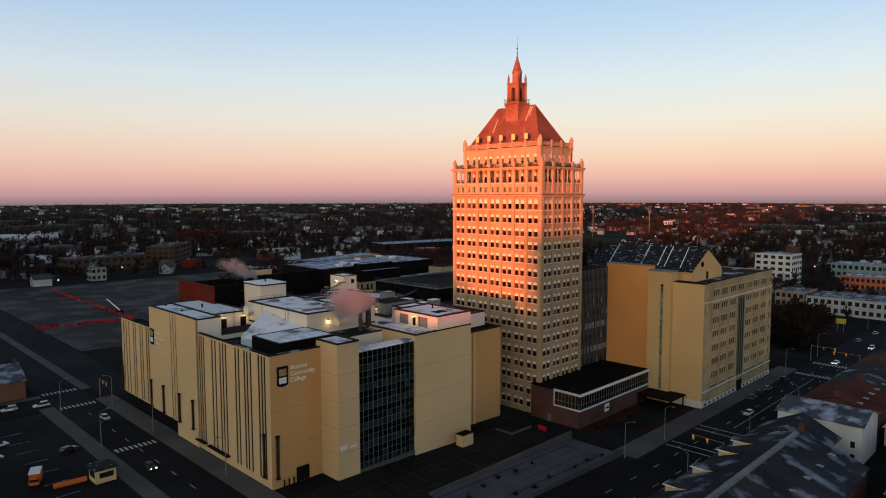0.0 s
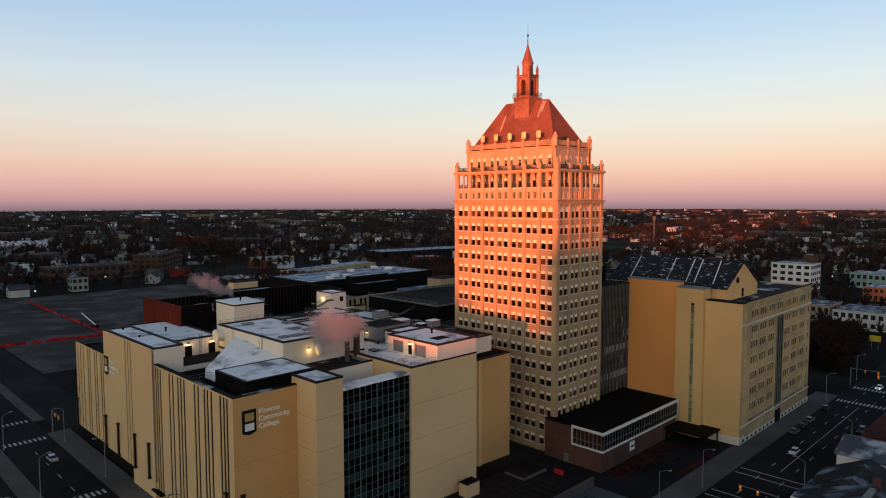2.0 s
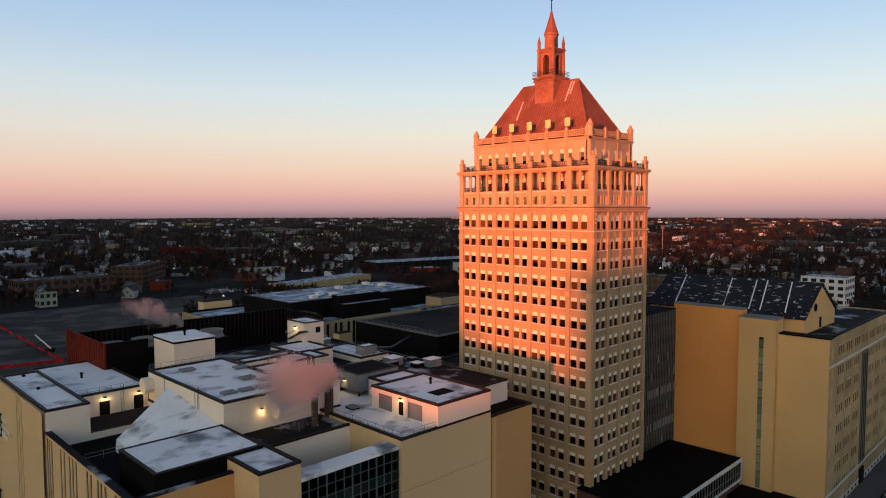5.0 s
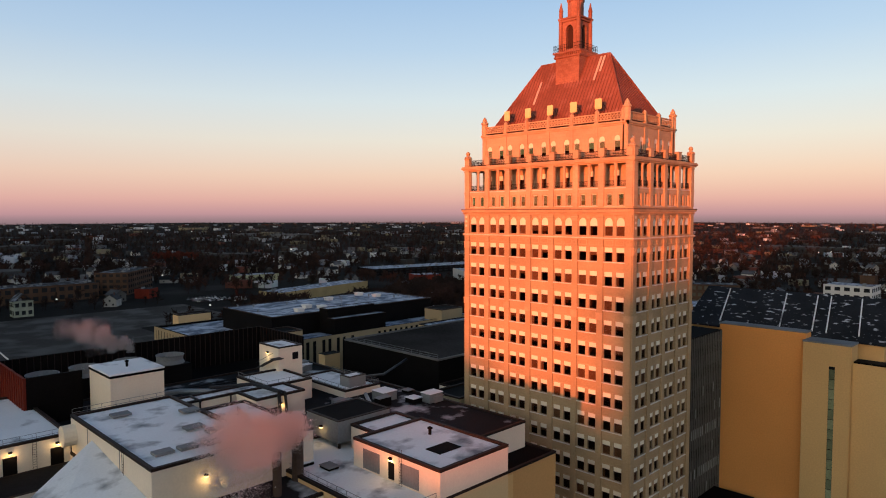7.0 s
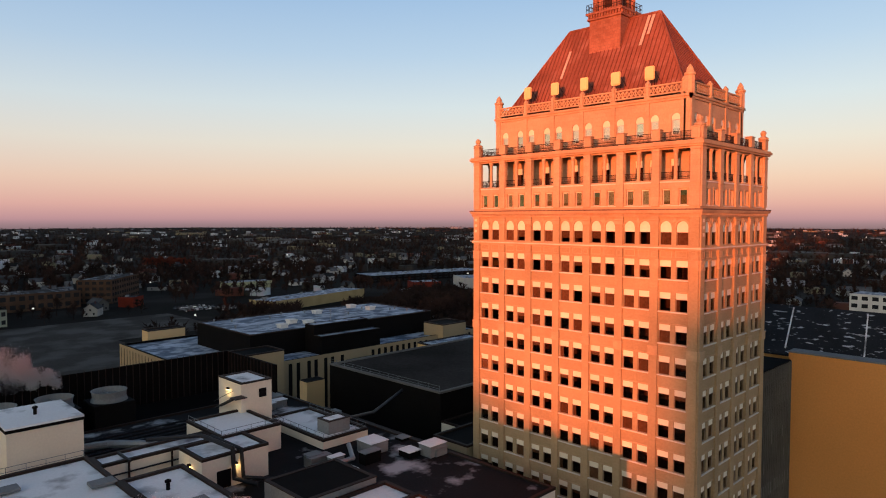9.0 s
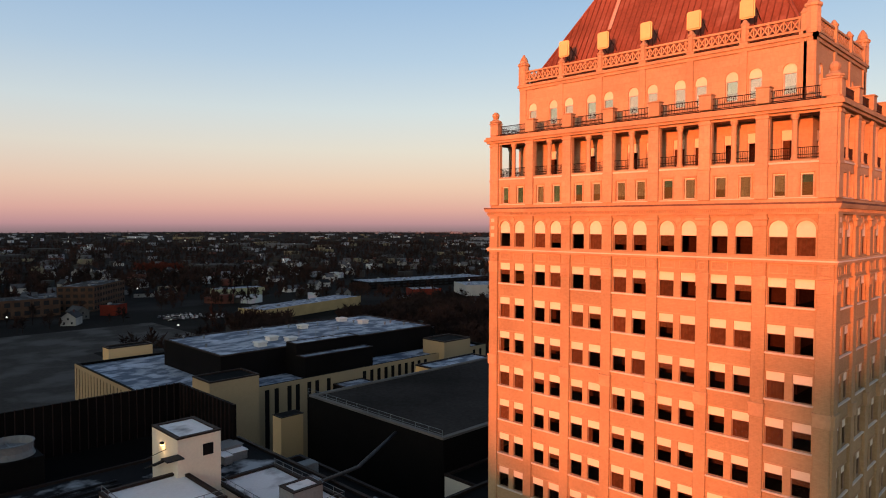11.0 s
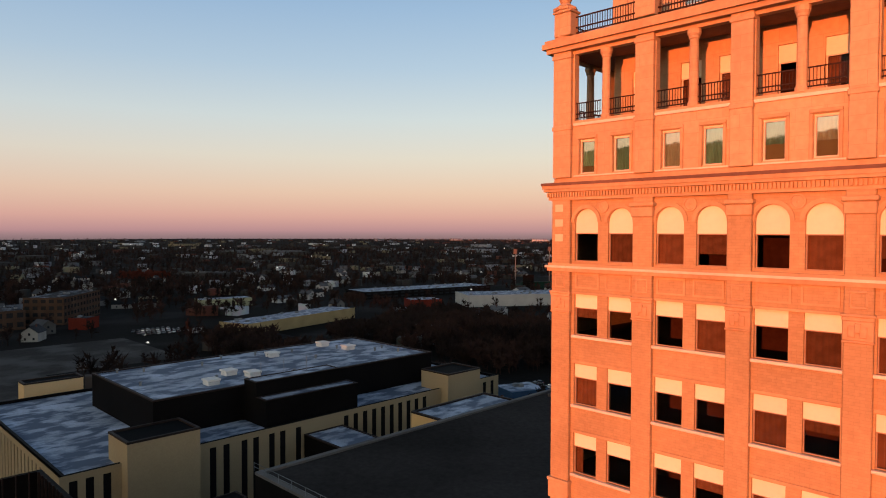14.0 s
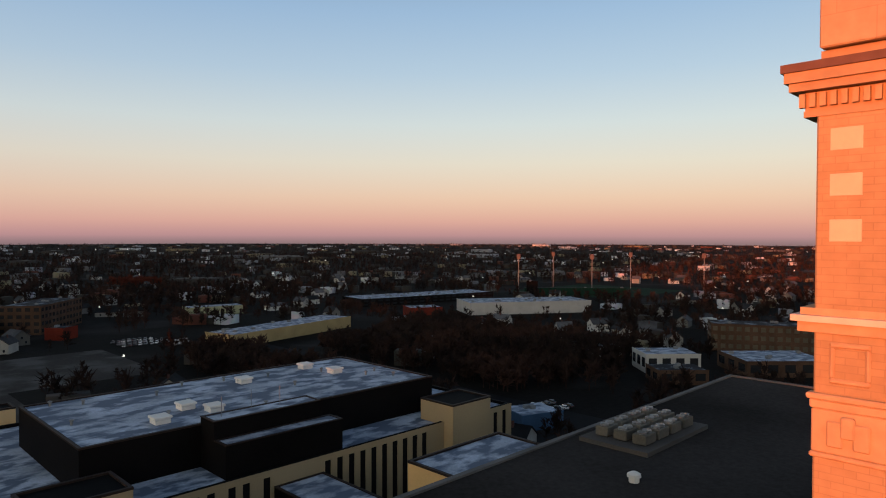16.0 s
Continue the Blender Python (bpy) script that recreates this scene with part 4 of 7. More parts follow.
# stair tower
block("stair_tower", 86.2, 92.3, 120.5, 133, 0, 31.4, CREAM, college, "plain cream panel stair tower", roof_mat=SNOW)
for z in (6, 12, 18.2, 24.4):
    part("joint", boxes((86.185, 86.2, 120.5, 127, z, z + 0.07)), mat("joint_shadow", (0.30, 0.21, 0.11), 0.9), college)
    part("joint", boxes((86.2, 92.3, 120.485, 120.5, z, z + 0.07)), mat("joint_shadow", (0.30, 0.21, 0.11), 0.9), college)
bm = bmesh.new()
for i, (w, h) in enumerate(((0.7, 1.1), (0.6, 1.1), (0.35, 1.1))):
    cube(bm, 86.7 + i * 0.85, 86.7 + i * 0.85 + w, 120.38, 120.48, 6.9, 6.9 + h)
cube(bm, 89.3, 91.2, 120.38, 120.48, 6.9, 7.35)
part("number_plate_bar", bm, WHITE, college, "plain pale bars of a wall number")

# curtain wall
GX0, GX1, GY, GZ = 92.3, 109.7, 121.0, 28.6
cw = part("curtain_wall", boxes((GX0, GX1, GY + 2.6, GY + 2.8, 0, GZ)), ROOM, college, "back of the glazed hall, darkened by colour")
nu, nv = 12, 18
for i in range(nu + 1):
    u = GX0 + (GX1 - GX0) * i / nu
    w = 0.11 if i % 3 == 0 else 0.06
    part("mullion", boxes((u - w, u + w, GY - 0.14, GY + 0.1, 0.6, GZ)), mat("blue_grey_aluminium", (0.105, 0.135, 0.14), 0.5, 0.2, vary=0.15), cw)
for j in range(nv + 1):
    z = 0.6 + (GZ - 0.6) * j / nv
    part("transom", boxes((GX0, GX1, GY - 0.08, GY + 0.08, z - 0.05, z + 0.05)), mat("blue_grey_aluminium", (0.105, 0.135, 0.14), 0.5, 0.2, vary=0.15), cw)
bm = bmesh.new()
poly(bm, ((0, 0, 0), ((GX1 - GX0) / nu - 0.12, 0, 0), ((GX1 - GX0) / nu - 0.12, 0, (GZ - 0.6) / nv - 0.1), (0, 0, (GZ - 0.6) / nv - 0.1)))
pane_me = mesh_of(bm, GLASS_TEAL, "hall_pane")
tint_me = pane_me.copy()
tint_me.materials.clear()
tint_me.materials.append(mat("spandrel_green", (0.022, 0.034, 0.030), 0.25, vary=0.4, rnd=0.5))
for i in range(nu):
    for j in range(nv):
        m_ = pose(GX0 + (GX1 - GX0) * i / nu + 0.06, GY + rng.uniform(-0.01, 0.01), 0.6 + (GZ - 0.6) * j / nv + 0.05, rng.uniform(-0.3, 0.3), 0, rng.uniform(-0.3, 0.3))
        part("pane", tint_me if j % 3 == 0 or rng.random() < 0.12 else pane_me, None, cw, "", m_)
# the slabs behind the glass have their dimness in the colour too
for k in range(6):
    part("hall_floor", boxes((GX0, GX1, GY + 0.15, GY + 2.6, 4.4 * k + 0.4, 4.4 * k + 0.75)), mat("painted_dim_slab", (0.07, 0.075, 0.07), 0.9), cw)
part("hall_plinth", boxes((GX0, GX1, GY - 0.3, GY + 0.3, -0.4, 0.55)), CONCRETE, college)
part("hall_cap", boxes((GX0 + 0.02, GX1 - 0.02, GY - 0.2, GY + 2.9, GZ, GZ + 0.5)), SNOW, college, "snow-dusted cap of the glazed wall")
# right hand block with its penthouse
block("east_block", GX1, 130, 120.3, 150, -1.5, 30.0, CREAM, college, "cream panel block", roof_mat=SNOW)
block("east_penthouse", 117.4, 129.96, 120.32, 137, 30.0, 33.6, WHITEWALL, college, "penthouse with a snowy roof", roof_mat=SNOW)
for y in (124.0, 131.5):
    part("penthouse_door", soft(boxes((117.3, 117.45, y, y + 3.4, 30.3, 32.9)), 0.03), GREYSTEEL, college, "grey steel double door")
part("penthouse_door", soft(boxes((117.3, 117.45, 128.6, 129.7, 30.3, 32.5)), 0.03), DARKSTEEL, college)
for z in (7, 14.5, 22):
    part("joint", boxes((GX1, 130, 120.285, 120.3, z, z + 0.06)), mat("joint_shadow", (0.30, 0.21, 0.11), 0.9), college)
block("link_block", 130, 151.3, 127.8, 150, -2, 25.3, TANWALL, college, "ochre link block", roof_mat=BLACKROOF)
part("window_slot", boxes((133.6, 134.6, 127.7, 127.82, 2, 24.0)), DARKGAP, college, "vertical window slot darkened by its colour")
part("reveal", boxes((131.0, 132.2, 127.3, 127.82, -1.5, 25.2)), CREAM, college)
part("reveal", boxes((138.8, 140.0, 127.5, 127.82, -1.8, 25.2)), YELLOW, college)
block("service_hut", 122.6, 126.6, 116.2, 118.8, -1.2, 2.0, CREAM, college, "small cream service hut", roof_mat=BLACKROOF, coping=0.15, rim=0.2)
# main roof and the raised hall
block("main_body", 92, 150, 133.1, 199.3, -1, 29.4, WHITEWALL, college, roof_mat=PATCHY)
block("rear_body", 100, 150, 199.3, 214, -1, 28.6, DARKSTEEL, college, roof_mat=BLACKROOF)
hall = block("roof_hall", 92.2, 106.8, 141.6, 171, 29.4, 34.8, WHITEWALL, college, "raised cream hall with a snowy roof", roof_mat=SNOW)
block("roof_hall_wing", 106.85, 114, 141.6, 160.5, 29.4, 34.7, WHITEWALL, college, roof_mat=SNOW)
bm = bmesh.new()
cube(bm, 0, 1, 0, 1, 0, 1)
for v, p in zip(bm.verts, [(80.5, 141.05, 27.2), (92.15, 141.05, 27.2), (92.15, 162, 27.2), (80.5, 154, 27.2), (80.6, 141.1, 28.9), (92.15, 141.1, 31.2), (92.15, 161.8, 33.6), (80.6, 153.8, 29.2)]):
    v.co = p
part("sloped_roof", bm, SNOW, college, "white sloped roof below the hall")
block("roof_box", 76.6, 91.5, 128.8, 141, 27.2, 31.9, BLACKROOF, college, "low black roof box with a frosted top", roof_mat=SNOW, coping=0.1)
for x, y in ((96, 165), (104, 160), (109, 148), (101, 152)):
    part("roof_hatch", soft(boxes((x, x + 2.6, y, y + 1.8, 35.0, 35.35)), 0.05), GREYSTEEL, hall, "grey roof hatch")
part("tall_plant_room", boxes((100, 108.6, 178, 188, 29.4, 38.1)), WHITEWALL, college, "tall cream plant room")
part("plant_roof", boxes((99.9, 108.7, 177.9, 188.1, 38.1, 38.35)), SNOW, college)
part("plant_coping", boxes((99.88, 108.72, 177.88, 188.12, 37.7, 38.1)), DARKSTEEL, college)
block("lift_base", 124, 133.5, 171, 182, 29.4, 33.0, WHITEWALL, college, roof_mat=SNOW)
block("lift_room", 132.2, 137.6, 180.5, 188, 29.4, 37.6, WHITEWALL, college, "slender cream lift room with outside stair", roof_mat=SNOW, coping=0.2)
part("lift_window", soft(boxes((135.3, 136.6, 180.38, 180.52, 35.0, 36.4)), 0.03), DARKGAP, college)
block("plant_box", 117.6, 126.8, 163.2, 170, 29.4, 33.5, WHITEWALL, college, "cream plant box with wall lamps", roof_mat=SNOW)
block("long_wall", 108.6, 124, 172, 176, 29.4, 32.8, WHITEWALL, college, roof_mat=SNOW)
block("chiller_unit", 119.2, 128.9, 143, 151, 31.0, 34.2, GREYSTEEL, college, "grey air handling unit on legs", roof_mat=BLACKROOF, coping=0.1)
for x in (119.8, 128.3):
    for y in (143.6, 150.4):
        part("leg", boxes((x - 0.15, x + 0.15, y - 0.15, y + 0.15, 29.4, 31.0)), IRON, college)
block("penthouse_rear", 121.2, 129.9, 137.02, 142.6, 29.4, 33.3, WHITEWALL, college, "rear part of the penthouse with a snowy roof", roof_mat=SNOW)
block("snow_deck", 137.6, 146.0, 166, 182, 28, 30.6, WHITEWALL, college, roof_mat=SNOW)
block("vent_house", 140, 144, 168, 171, 30.6, 32.6, GREYSTEEL, college, roof_mat=SNOW, coping=0.1)
# dark screen round the cooling towers
SC = mat("dark_screen", (0.008, 0.0065, 0.0065), 0.6, vary=0.4)
part("screen_wall", boxes((90.6, 146.8, 212.8, 213.3, 27, 36.4)), SC, college, "dark steel plant screen")
part("screen_wall", boxes((146.3, 146.8, 194, 212.8, 30, 36.4)), SC, college, "dark steel plant screen")
part("screen_wall", boxes((90.2, 90.6, 188.5, 213.3, 29, 37.6)), REDSTEEL, college, "red-brown steel plant screen")
part("screen_wall", boxes((90.6, 99.0, 188.5, 188.9, 29, 37.6)), SC, college, "dark steel plant screen")
for k in range(46):
    x = 91.5 + k * 1.2
    part("screen_post", boxes((x - 0.06, x + 0.06, 212.6, 212.8, 28.6, 36.6)), IRON, college)
for k in range(14):
    y = 195 + k * 1.3
    part("screen_post", boxes((146.1, 146.3, y - 0.06, y + 0.06, 30, 36.6)), IRON, college)
for k in range(16):
    y = 189.5 + k * 1.5
    part("screen_post", boxes((90.05, 90.2, y - 0.07, y + 0.07, 29, 37.7)), REDSTEEL, college)

# ---- office block beside the tower ----
OB = brick_mat("yellow_brick", (0.54, 0.41, 0.22), (0.47, 0.35, 0.18), (0.42, 0.34, 0.22), 0.30, 0.10)
office = thing("office_block", 232, 105, -2, "yellow brick office block with a gabled slate roof", "building")
part("end_wall", boxes((200, 203, 105.2, 121.5, -2, 41.5)), ORANGE, office, "blank orange rendered end wall")
part("end_coping", boxes((199.9, 203.1, 105.1, 121.6, 41.5, 41.75)), GREYSTEEL, office)
stair = slotted(198.4, 97.3, 105.2, -2, 40.2, [100.3], "stair_wall", mat("yellow_render", (0.66, 0.45, 0.205), 0.8, vary=0.16, scale=0.14), office, sw=1.0, lo=4, hi=4)
part("stair_body", boxes((198.92, 203, 97.3, 105.2, -2, 40.2)), YELLOW, office)
part("stair_coping", boxes((198.3, 203.1, 97.2, 105.3, 40.2, 40.5)), GREYSTEEL, office)
for k in range(18):
    part("green_pane", boxes((198.44, 198.515, 99.84, 100.76, 2.1 + k * 1.87, 3.85 + k * 1.87)), mat("green_glass_block", (0.22, 0.27, 0.17), 0.3, vary=0.4, rnd=0.4), office, "green glass stair window")
part("end_wall", boxes((200, 203, 87.12, 97.3, -2, 37.1)), mat("yellow_render", (0.66, 0.45, 0.205), 0.8, vary=0.16, scale=0.14), office, "plain yellow rendered wall")
part("plinth", boxes((199.9, 203.1, 87.0, 97.3, -2, 0.3)), SILL, office)
part("end_coping", boxes((199.85, 203.1, 87.0, 97.2, 37.1, 37.4)), DARKSTEEL, office, "dark metal coping")
FO = facing("S", 200, 87.1, -2)
OLEN = 57.8
OWN = win_meshes("office", 1.1, 2.3, 0.35)
GROUPS = (9.0, 15.4, 22.2, 28.9, 35.7, 42.4, 49.5)
orow = [34.75 - 4.38 * k for k in range(8)]
ocells = [(u, v) for u in (2.6, 55.7) for v in orow] + [(g + d, v) for g in GROUPS for d in (-1.7, 0, 1.7) for v in orow if not (g == 28.9 and v < 34)]
part("front_wall", sheet(OLEN, 39.3, [(u - 0.55, u + 0.55, v, v + 2.3) for u, v in ocells], 0.4), OB, office, "yellow brick front with grouped windows", FO)
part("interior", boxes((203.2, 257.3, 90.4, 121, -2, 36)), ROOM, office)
part("front_coping", boxes((3.1, OLEN + 0.1, -0.15, 0.5, 39.3, 39.6)), DARKSTEEL, office, "dark metal coping", FO)
for u, v in ocells:
    put_window(office, FO, u - 0.55, v, OWN, (0, 1, 1) if rng.random() < 0.25 else None)
    part("sill", boxes((u - 0.6, u + 0.6, -0.07, 0.1, v - 0.10, v - 0.002)), OB, office, "", FO)
for g in GROUPS:
    # shallow brick piers between the groups of windows
    part("pier", boxes((g - 3.55, g - 3.05, -0.10, 0.0, 1.7, 32.9)), OB, office, "", FO)
for v in (33.1, 4.9):
    part("string_course", boxes((-0.1, OLEN + 0.1, -0.30, 0.0, v, v + 0.3)), SILL, office, "", FO)
    part("string_course", boxes((-0.05, OLEN + 0.05, -0.16, 0.0, v - 0.32, v - 0.004)), OB, office, "", FO)
part("plinth", boxes((0, OLEN + 0.05, -0.12, 0.0, 0, 1.6)), SILL, office, "pale stone plinth", FO)
for k in range(18):
    part("basement_window", boxes((2 + 3.1 * k, 3.2 + 3.1 * k, -0.14, -0.1, 0.5, 1.25)), DARKGAP, office, "", FO)
part("portal", boxes((26.5, 31.6, -0.22, 0.0, 4.5, 32.6)), mat("grey_green_panel", (0.15, 0.165, 0.12), 0.7), office, "tall grey-green portal strip", FO)
for u in (27.5, 29.05, 30.6):
    part("portal_slot", boxes((u - 0.32, u + 0.32, -0.26, -0.22, 6, 32)), DARKGAP, office, "", FO)
part("portal_door", boxes((27.2, 30.9, -0.36, 0.0, 0, 3.8)), DARKGAP, office, "", FO)
part("east_wall", boxes((257.4, 257.8, 87.6, 121.5, -2, 37)), OB, office)
part("flat_roof", boxes((203.1, 257.4, 87.6, 121.4, 36.4, 36.7)), PATCHY, office)
# gabled loft
bm = bmesh.new()
gx0, gx1, gy0, gy1, gz0, gz1, gm = 205.0, 228.0, 93.6, 131.0, 40.5, 47.4, 216.5
for q in (((gx0 - .6, gy0 - .4, gz0 - .2), (gx0 - .6, gy1, gz0 - .2), (gm, gy1, gz1), (gm, gy0 - .4, gz1)), ((gx1 + .6, gy0 - .4, gz0 - .2), (gm, gy0 - .4, gz1), (gm, gy1, gz1), (gx1 + .6, gy1, gz0 - .2))):
    a = [bm.verts.new(p) for p in q]
    b = [bm.verts.new((p[0], p[1], p[2] - 0.35)) for p in q]
    bm.faces.new(a)
    bm.faces.new(b[::-1])
    for i in range(4):
        bm.faces.new((a[i], b[i], b[(i + 1) % 4], a[(i + 1) % 4]))
bmesh.ops.recalc_face_normals(bm, faces=bm.faces)
groof = part("gable_roof", bm, SLATE, office, "dark slate roof flecked with snow")
for y in (99, 104.5, 107, 113, 125):
    bm = bmesh.new()
    tube(bm, (gx0 + 0.5, y - 1.2, gz0 + 0.7), (gm - 1, y + 0.6, gz1 - 0.3), 0.16, 4)
    part("snow_line", bm, SNOW, groof, "thin line of snow")
bm = bmesh.new()
ring = [(gx0, gz0 - 4), (gx1, gz0 - 4), (gx1, gz0 - 0.4), (gm, gz1 - 0.5), (gx0, gz0 - 0.4)]
a, b = [bm.verts.new((x, gy0, z)) for x, z in ring], [bm.verts.new((x, gy1 - 0.5, z)) for x, z in ring]
bm.faces.new(a)
bm.faces.new(b[::-1])
for i in range(5):
    bm.faces.new((a[i], b[i], b[(i + 1) % 5], a[(i + 1) % 5]))
bmesh.ops.recalc_face_normals(bm, faces=bm.faces)
part("loft", bm, YELLOW, office, "yellow rendered loft with a gable")
bm = bmesh.new()
lathe(bm, 0, 0, [(0.9, 0), (0.9, 0.2), (0.7, 0.22), (0.7, 0.1)], 12)
bmesh.ops.rotate(bm, cent=(0, 0, 0), matrix=Matrix.Rotation(radians(90), 3, "X"), verts=bm.verts)
part("round_window", bm, DARKGAP, office, "dark round gable window", pose(212.5, 93.6, 42.0))
part("gable_door", boxes((215.8, 217.0, 93.45, 93.6, 37, 39.4)), DARKGAP, office)
# glazed link
link = thing("glazed_link", 190, 125, -2, "dark glazed link block with thin vertical mullions", "building")
part("body", boxes((181.1, 200, 121.4, 138, -2, 40.0)), ROOM, link)
part("roof", boxes((181.1, 200, 121.1, 138, 40.0, 40.3)), BLACKROOF, link)
part("plant_room", boxes((183.5, 198, 128, 138, 40.3, 45.0)), DARKSTEEL, link, "dark roof plant room")
for k in range(24):
    x = 181.5 + k * 0.8
    part("mullion", boxes((x - 0.05, x + 0.05, 120.95, 121.2, 6, 40.2)), mat("grey_mullion", (0.15, 0.145, 0.135), 0.6, vary=0.2), link)
lp = bmesh.new()
poly(lp, ((0, 0, 0), (0.7, 0, 0), (0.7, 0, 1.9), (0, 0, 1.9)))
lp1 = mesh_of(lp, GLASS_DARK, "link_pane")
lp2 = lp1.copy()
lp2.materials.clear()
lp2.materials.append(mat("pale_blind", (0.36, 0.36, 0.36), 0.8, vary=0.2, rnd=0.3))
lp3 = lp1.copy()
lp3.materials.clear()
lp3.materials.append(mat("grey_spandrel", (0.032, 0.031, 0.031), 0.5, vary=0.2, rnd=0.3))
for k in range(23):
    for j in range(17):
        me = lp3 if j % 2 == 0 else (lp2 if (j in (3, 7) and rng.random() < 0.75) or rng.random() < 0.06 else lp1)
        part("pane", me, None, link, "", pose(181.55 + k * 0.8, 121.15, 6.1 + j * 2.0))

# ---- low pavilion ----
podium = thing("entrance_pavilion", 177, 111, -2, "low dark brick pavilion with a white-framed window band", "building")
part("brick_wall", boxes((157.6, 197, 103.8, 120.9, -2.2, 3.3)), DKBRICK, podium, "dark red brick wall")
part("brick_return", boxes((157.58, 160.2, 112.4, 120.9, 3.3, 7.6)), DKBRICK, podium)
part("flat_roof", boxes((157.4, 197.4, 103.4, 120.9, 7.9, 8.2)), BLACKROOF, podium, "flat black roof")
part("room", boxes((158.6, 196, 105, 120.5, 3.3, 7.9)), ROOM, podium)
WF = mat("white_band", (0.66, 0.66, 0.65), 0.6, vary=0.1)
part("band", boxes((157.3, 197.5, 103.3, 103.55, 3.2, 3.65)), WF, podium, "white lower band")
part("band", boxes((157.3, 197.5, 103.3, 103.55, 7.5, 8.25)), WF, podium, "white fascia")
part("band", boxes((157.3, 157.5, 103.55, 112.5, 3.2, 3.65)), WF, podium)
part("band", boxes((157.3, 157.5, 103.55, 112.5, 7.6, 8.25)), WF, podium)
part("band", boxes((197.25, 197.5, 103.3, 103.6, 3.65, 7.5)), WF, podium)
part("band", boxes((157.3, 157.5, 112.2, 112.5, 3.65, 7.6)), WF, podium)
for k in range(30):
    x = 158.2 + k * 1.33
    part("mullion", boxes((x - 0.05, x + 0.05, 103.42, 103.62, 3.65, 7.5)), STEEL, podium)
    if k < 29:
        bm = bmesh.new()
        poly(bm, ((x + 0.05, 103.6, 3.65), (x + 1.28, 103.6, 3.65), (x + 1.28, 103.6, 7.5), (x + 0.05, 103.6, 7.5)))
        part("pane", bm, GLASS_DARK, podium)
part("transom", boxes((158.2, 197.2, 103.44, 103.6, 5.0, 5.12)), STEEL, podium)
for k in range(8):
    y = 103.9 + k * 1.18
    part("mullion", boxes((157.42, 157.62, y - 0.05, y + 0.05, 3.65, 7.6)), STEEL, podium)
part("transom", boxes((157.44, 157.6, 103.6, 112.2, 5.0, 5.12)), STEEL, podium)
part("sign_panel", soft(boxes((171.0, 173.4, 103.6, 103.78, 0.0, 2.4)), 0.08), WHITE, podium, "white square sign panel")
part("sign_bar", boxes((171.4, 173.0, 103.55, 103.6, 0.9, 1.4)), DARKSTEEL, podium)
part("wall_door", boxes((157.5, 157.6, 113.4, 114.9, -2, 0.4)), STEEL, podium)

# ---- works behind ----
CREAM2 = mat("pale_works_panel", (0.40, 0.31, 0.19), 0.8, vary=0.14, scale=0.2)
works = thing("works_building", 210, 275, -2, "long pale works building with dark slots and snowy roof", "building")
slotted(246, 157.2, 262, -2, 24.0, [159.2, 161.6, 164.2] + [182.2, 184.8, 188.4, 190.8, 194.2, 196.6, 200.2] + [212 + 2.55 * k for k in range(10)] + [253.5, 256.5, 259.5], "south_wall", CREAM2, works, side="S", sw=1.25, lo=3, hi=1.1)
slotted(157.2, 246, 306, -2, 24.0, [304.5 - 2.4 * k for k in range(24)], "west_wall", CREAM2, works, sw=0.7, lo=2, hi=1.0)
block("body", 157.8, 262, 246.6, 306, -2, 23.2, CREAM, works, roof_mat=FROST, coping=0.7, cop_mat=DARKSTEEL)
block("stair_tower", 166.4, 178.6, 243.4, 252, -2, 27.6, CREAM2, works, "ochre stair tower", roof_mat=BLACKROOF)
block("stair_tower", 240.5, 252, 243.6, 253, -2, 27.4, CREAM2, works, "ochre stair tower", roof_mat=BLACKROOF)
block("roof_room", 166.5, 179, 307, 312, 10, 26.6, CREAM, works, roof_mat=BLACKROOF)
block("upper_hall", 176, 248, 257.3, 291, 23.2, 30.2, DARKSTEEL, works, "dark clad upper hall with a frosted roof", roof_mat=FROST, coping=0.3, rim=0.5)
block("upper_annex", 194.5, 215, 252.5, 257.3, 23.2, 31.6, DARKSTEEL, works, roof_mat=FROST, coping=0.15)
block("upper_annex", 194.5, 217, 248.6, 252.5, 23.2, 28.6, DARKSTEEL, works, roof_mat=FROST, coping=0.15)
for x, y in ((196, 268), (189, 262), (214, 280), (232, 284), (234, 275), (199, 263)):
    hood = part("roof_fan", soft(boxes((x, x + 2.6, y, y + 2.6, 30.2, 31.0)), 0.1), WHITE, works, "white roof fan hood")
    part("hood_top", soft(boxes((x - 0.2, x + 2.8, y - 0.2, y + 2.8, 31.05, 31.5)), 0.1), WHITE, hood)
for x, y in ((197, 255), (203, 256), (208, 255)):
    bm = bmesh.new()
    tube(bm, (x, y, 31.6), (x, y, 35.0), 0.06, 5)
    part("mast", bm, STEEL, works)
block("bridge", 201.5, 211, 213, 246, 12, 21.0, DARKSTEEL, works, "dark connecting wing with a frosted roof", roof_mat=FROST, coping=0.2)

store = thing("dark_roofed_hall", 225, 190, -2, "large dark hall with a flat black felt roof", "building")
block("body", 171.7, 300, 175.6, 212.3, -2, 29.6, DARKSTEEL, store, roof_mat=mat("felt_roof", (0.056, 0.050, 0.047), 0.95, vary=0.4, scale=0.12, fine=6, bump=0.3, spec=0.0), coping=0.35, cop_mat=mat("grey_coping", (0.16, 0.15, 0.145), 0.7), rim=0.8)
block("white_deck", 212, 233, 212.35, 225.5, -2, 27.5, YELLOW, store, "lower ochre bay with frosted roof", roof_mat=FROST)
bm = bmesh.new()
lathe(bm, 223.9, 194.7, [(0.7, 29.63), (0.7, 30.3), (0.95, 30.35), (0.9, 30.7), (0.3, 31.0)], 10)
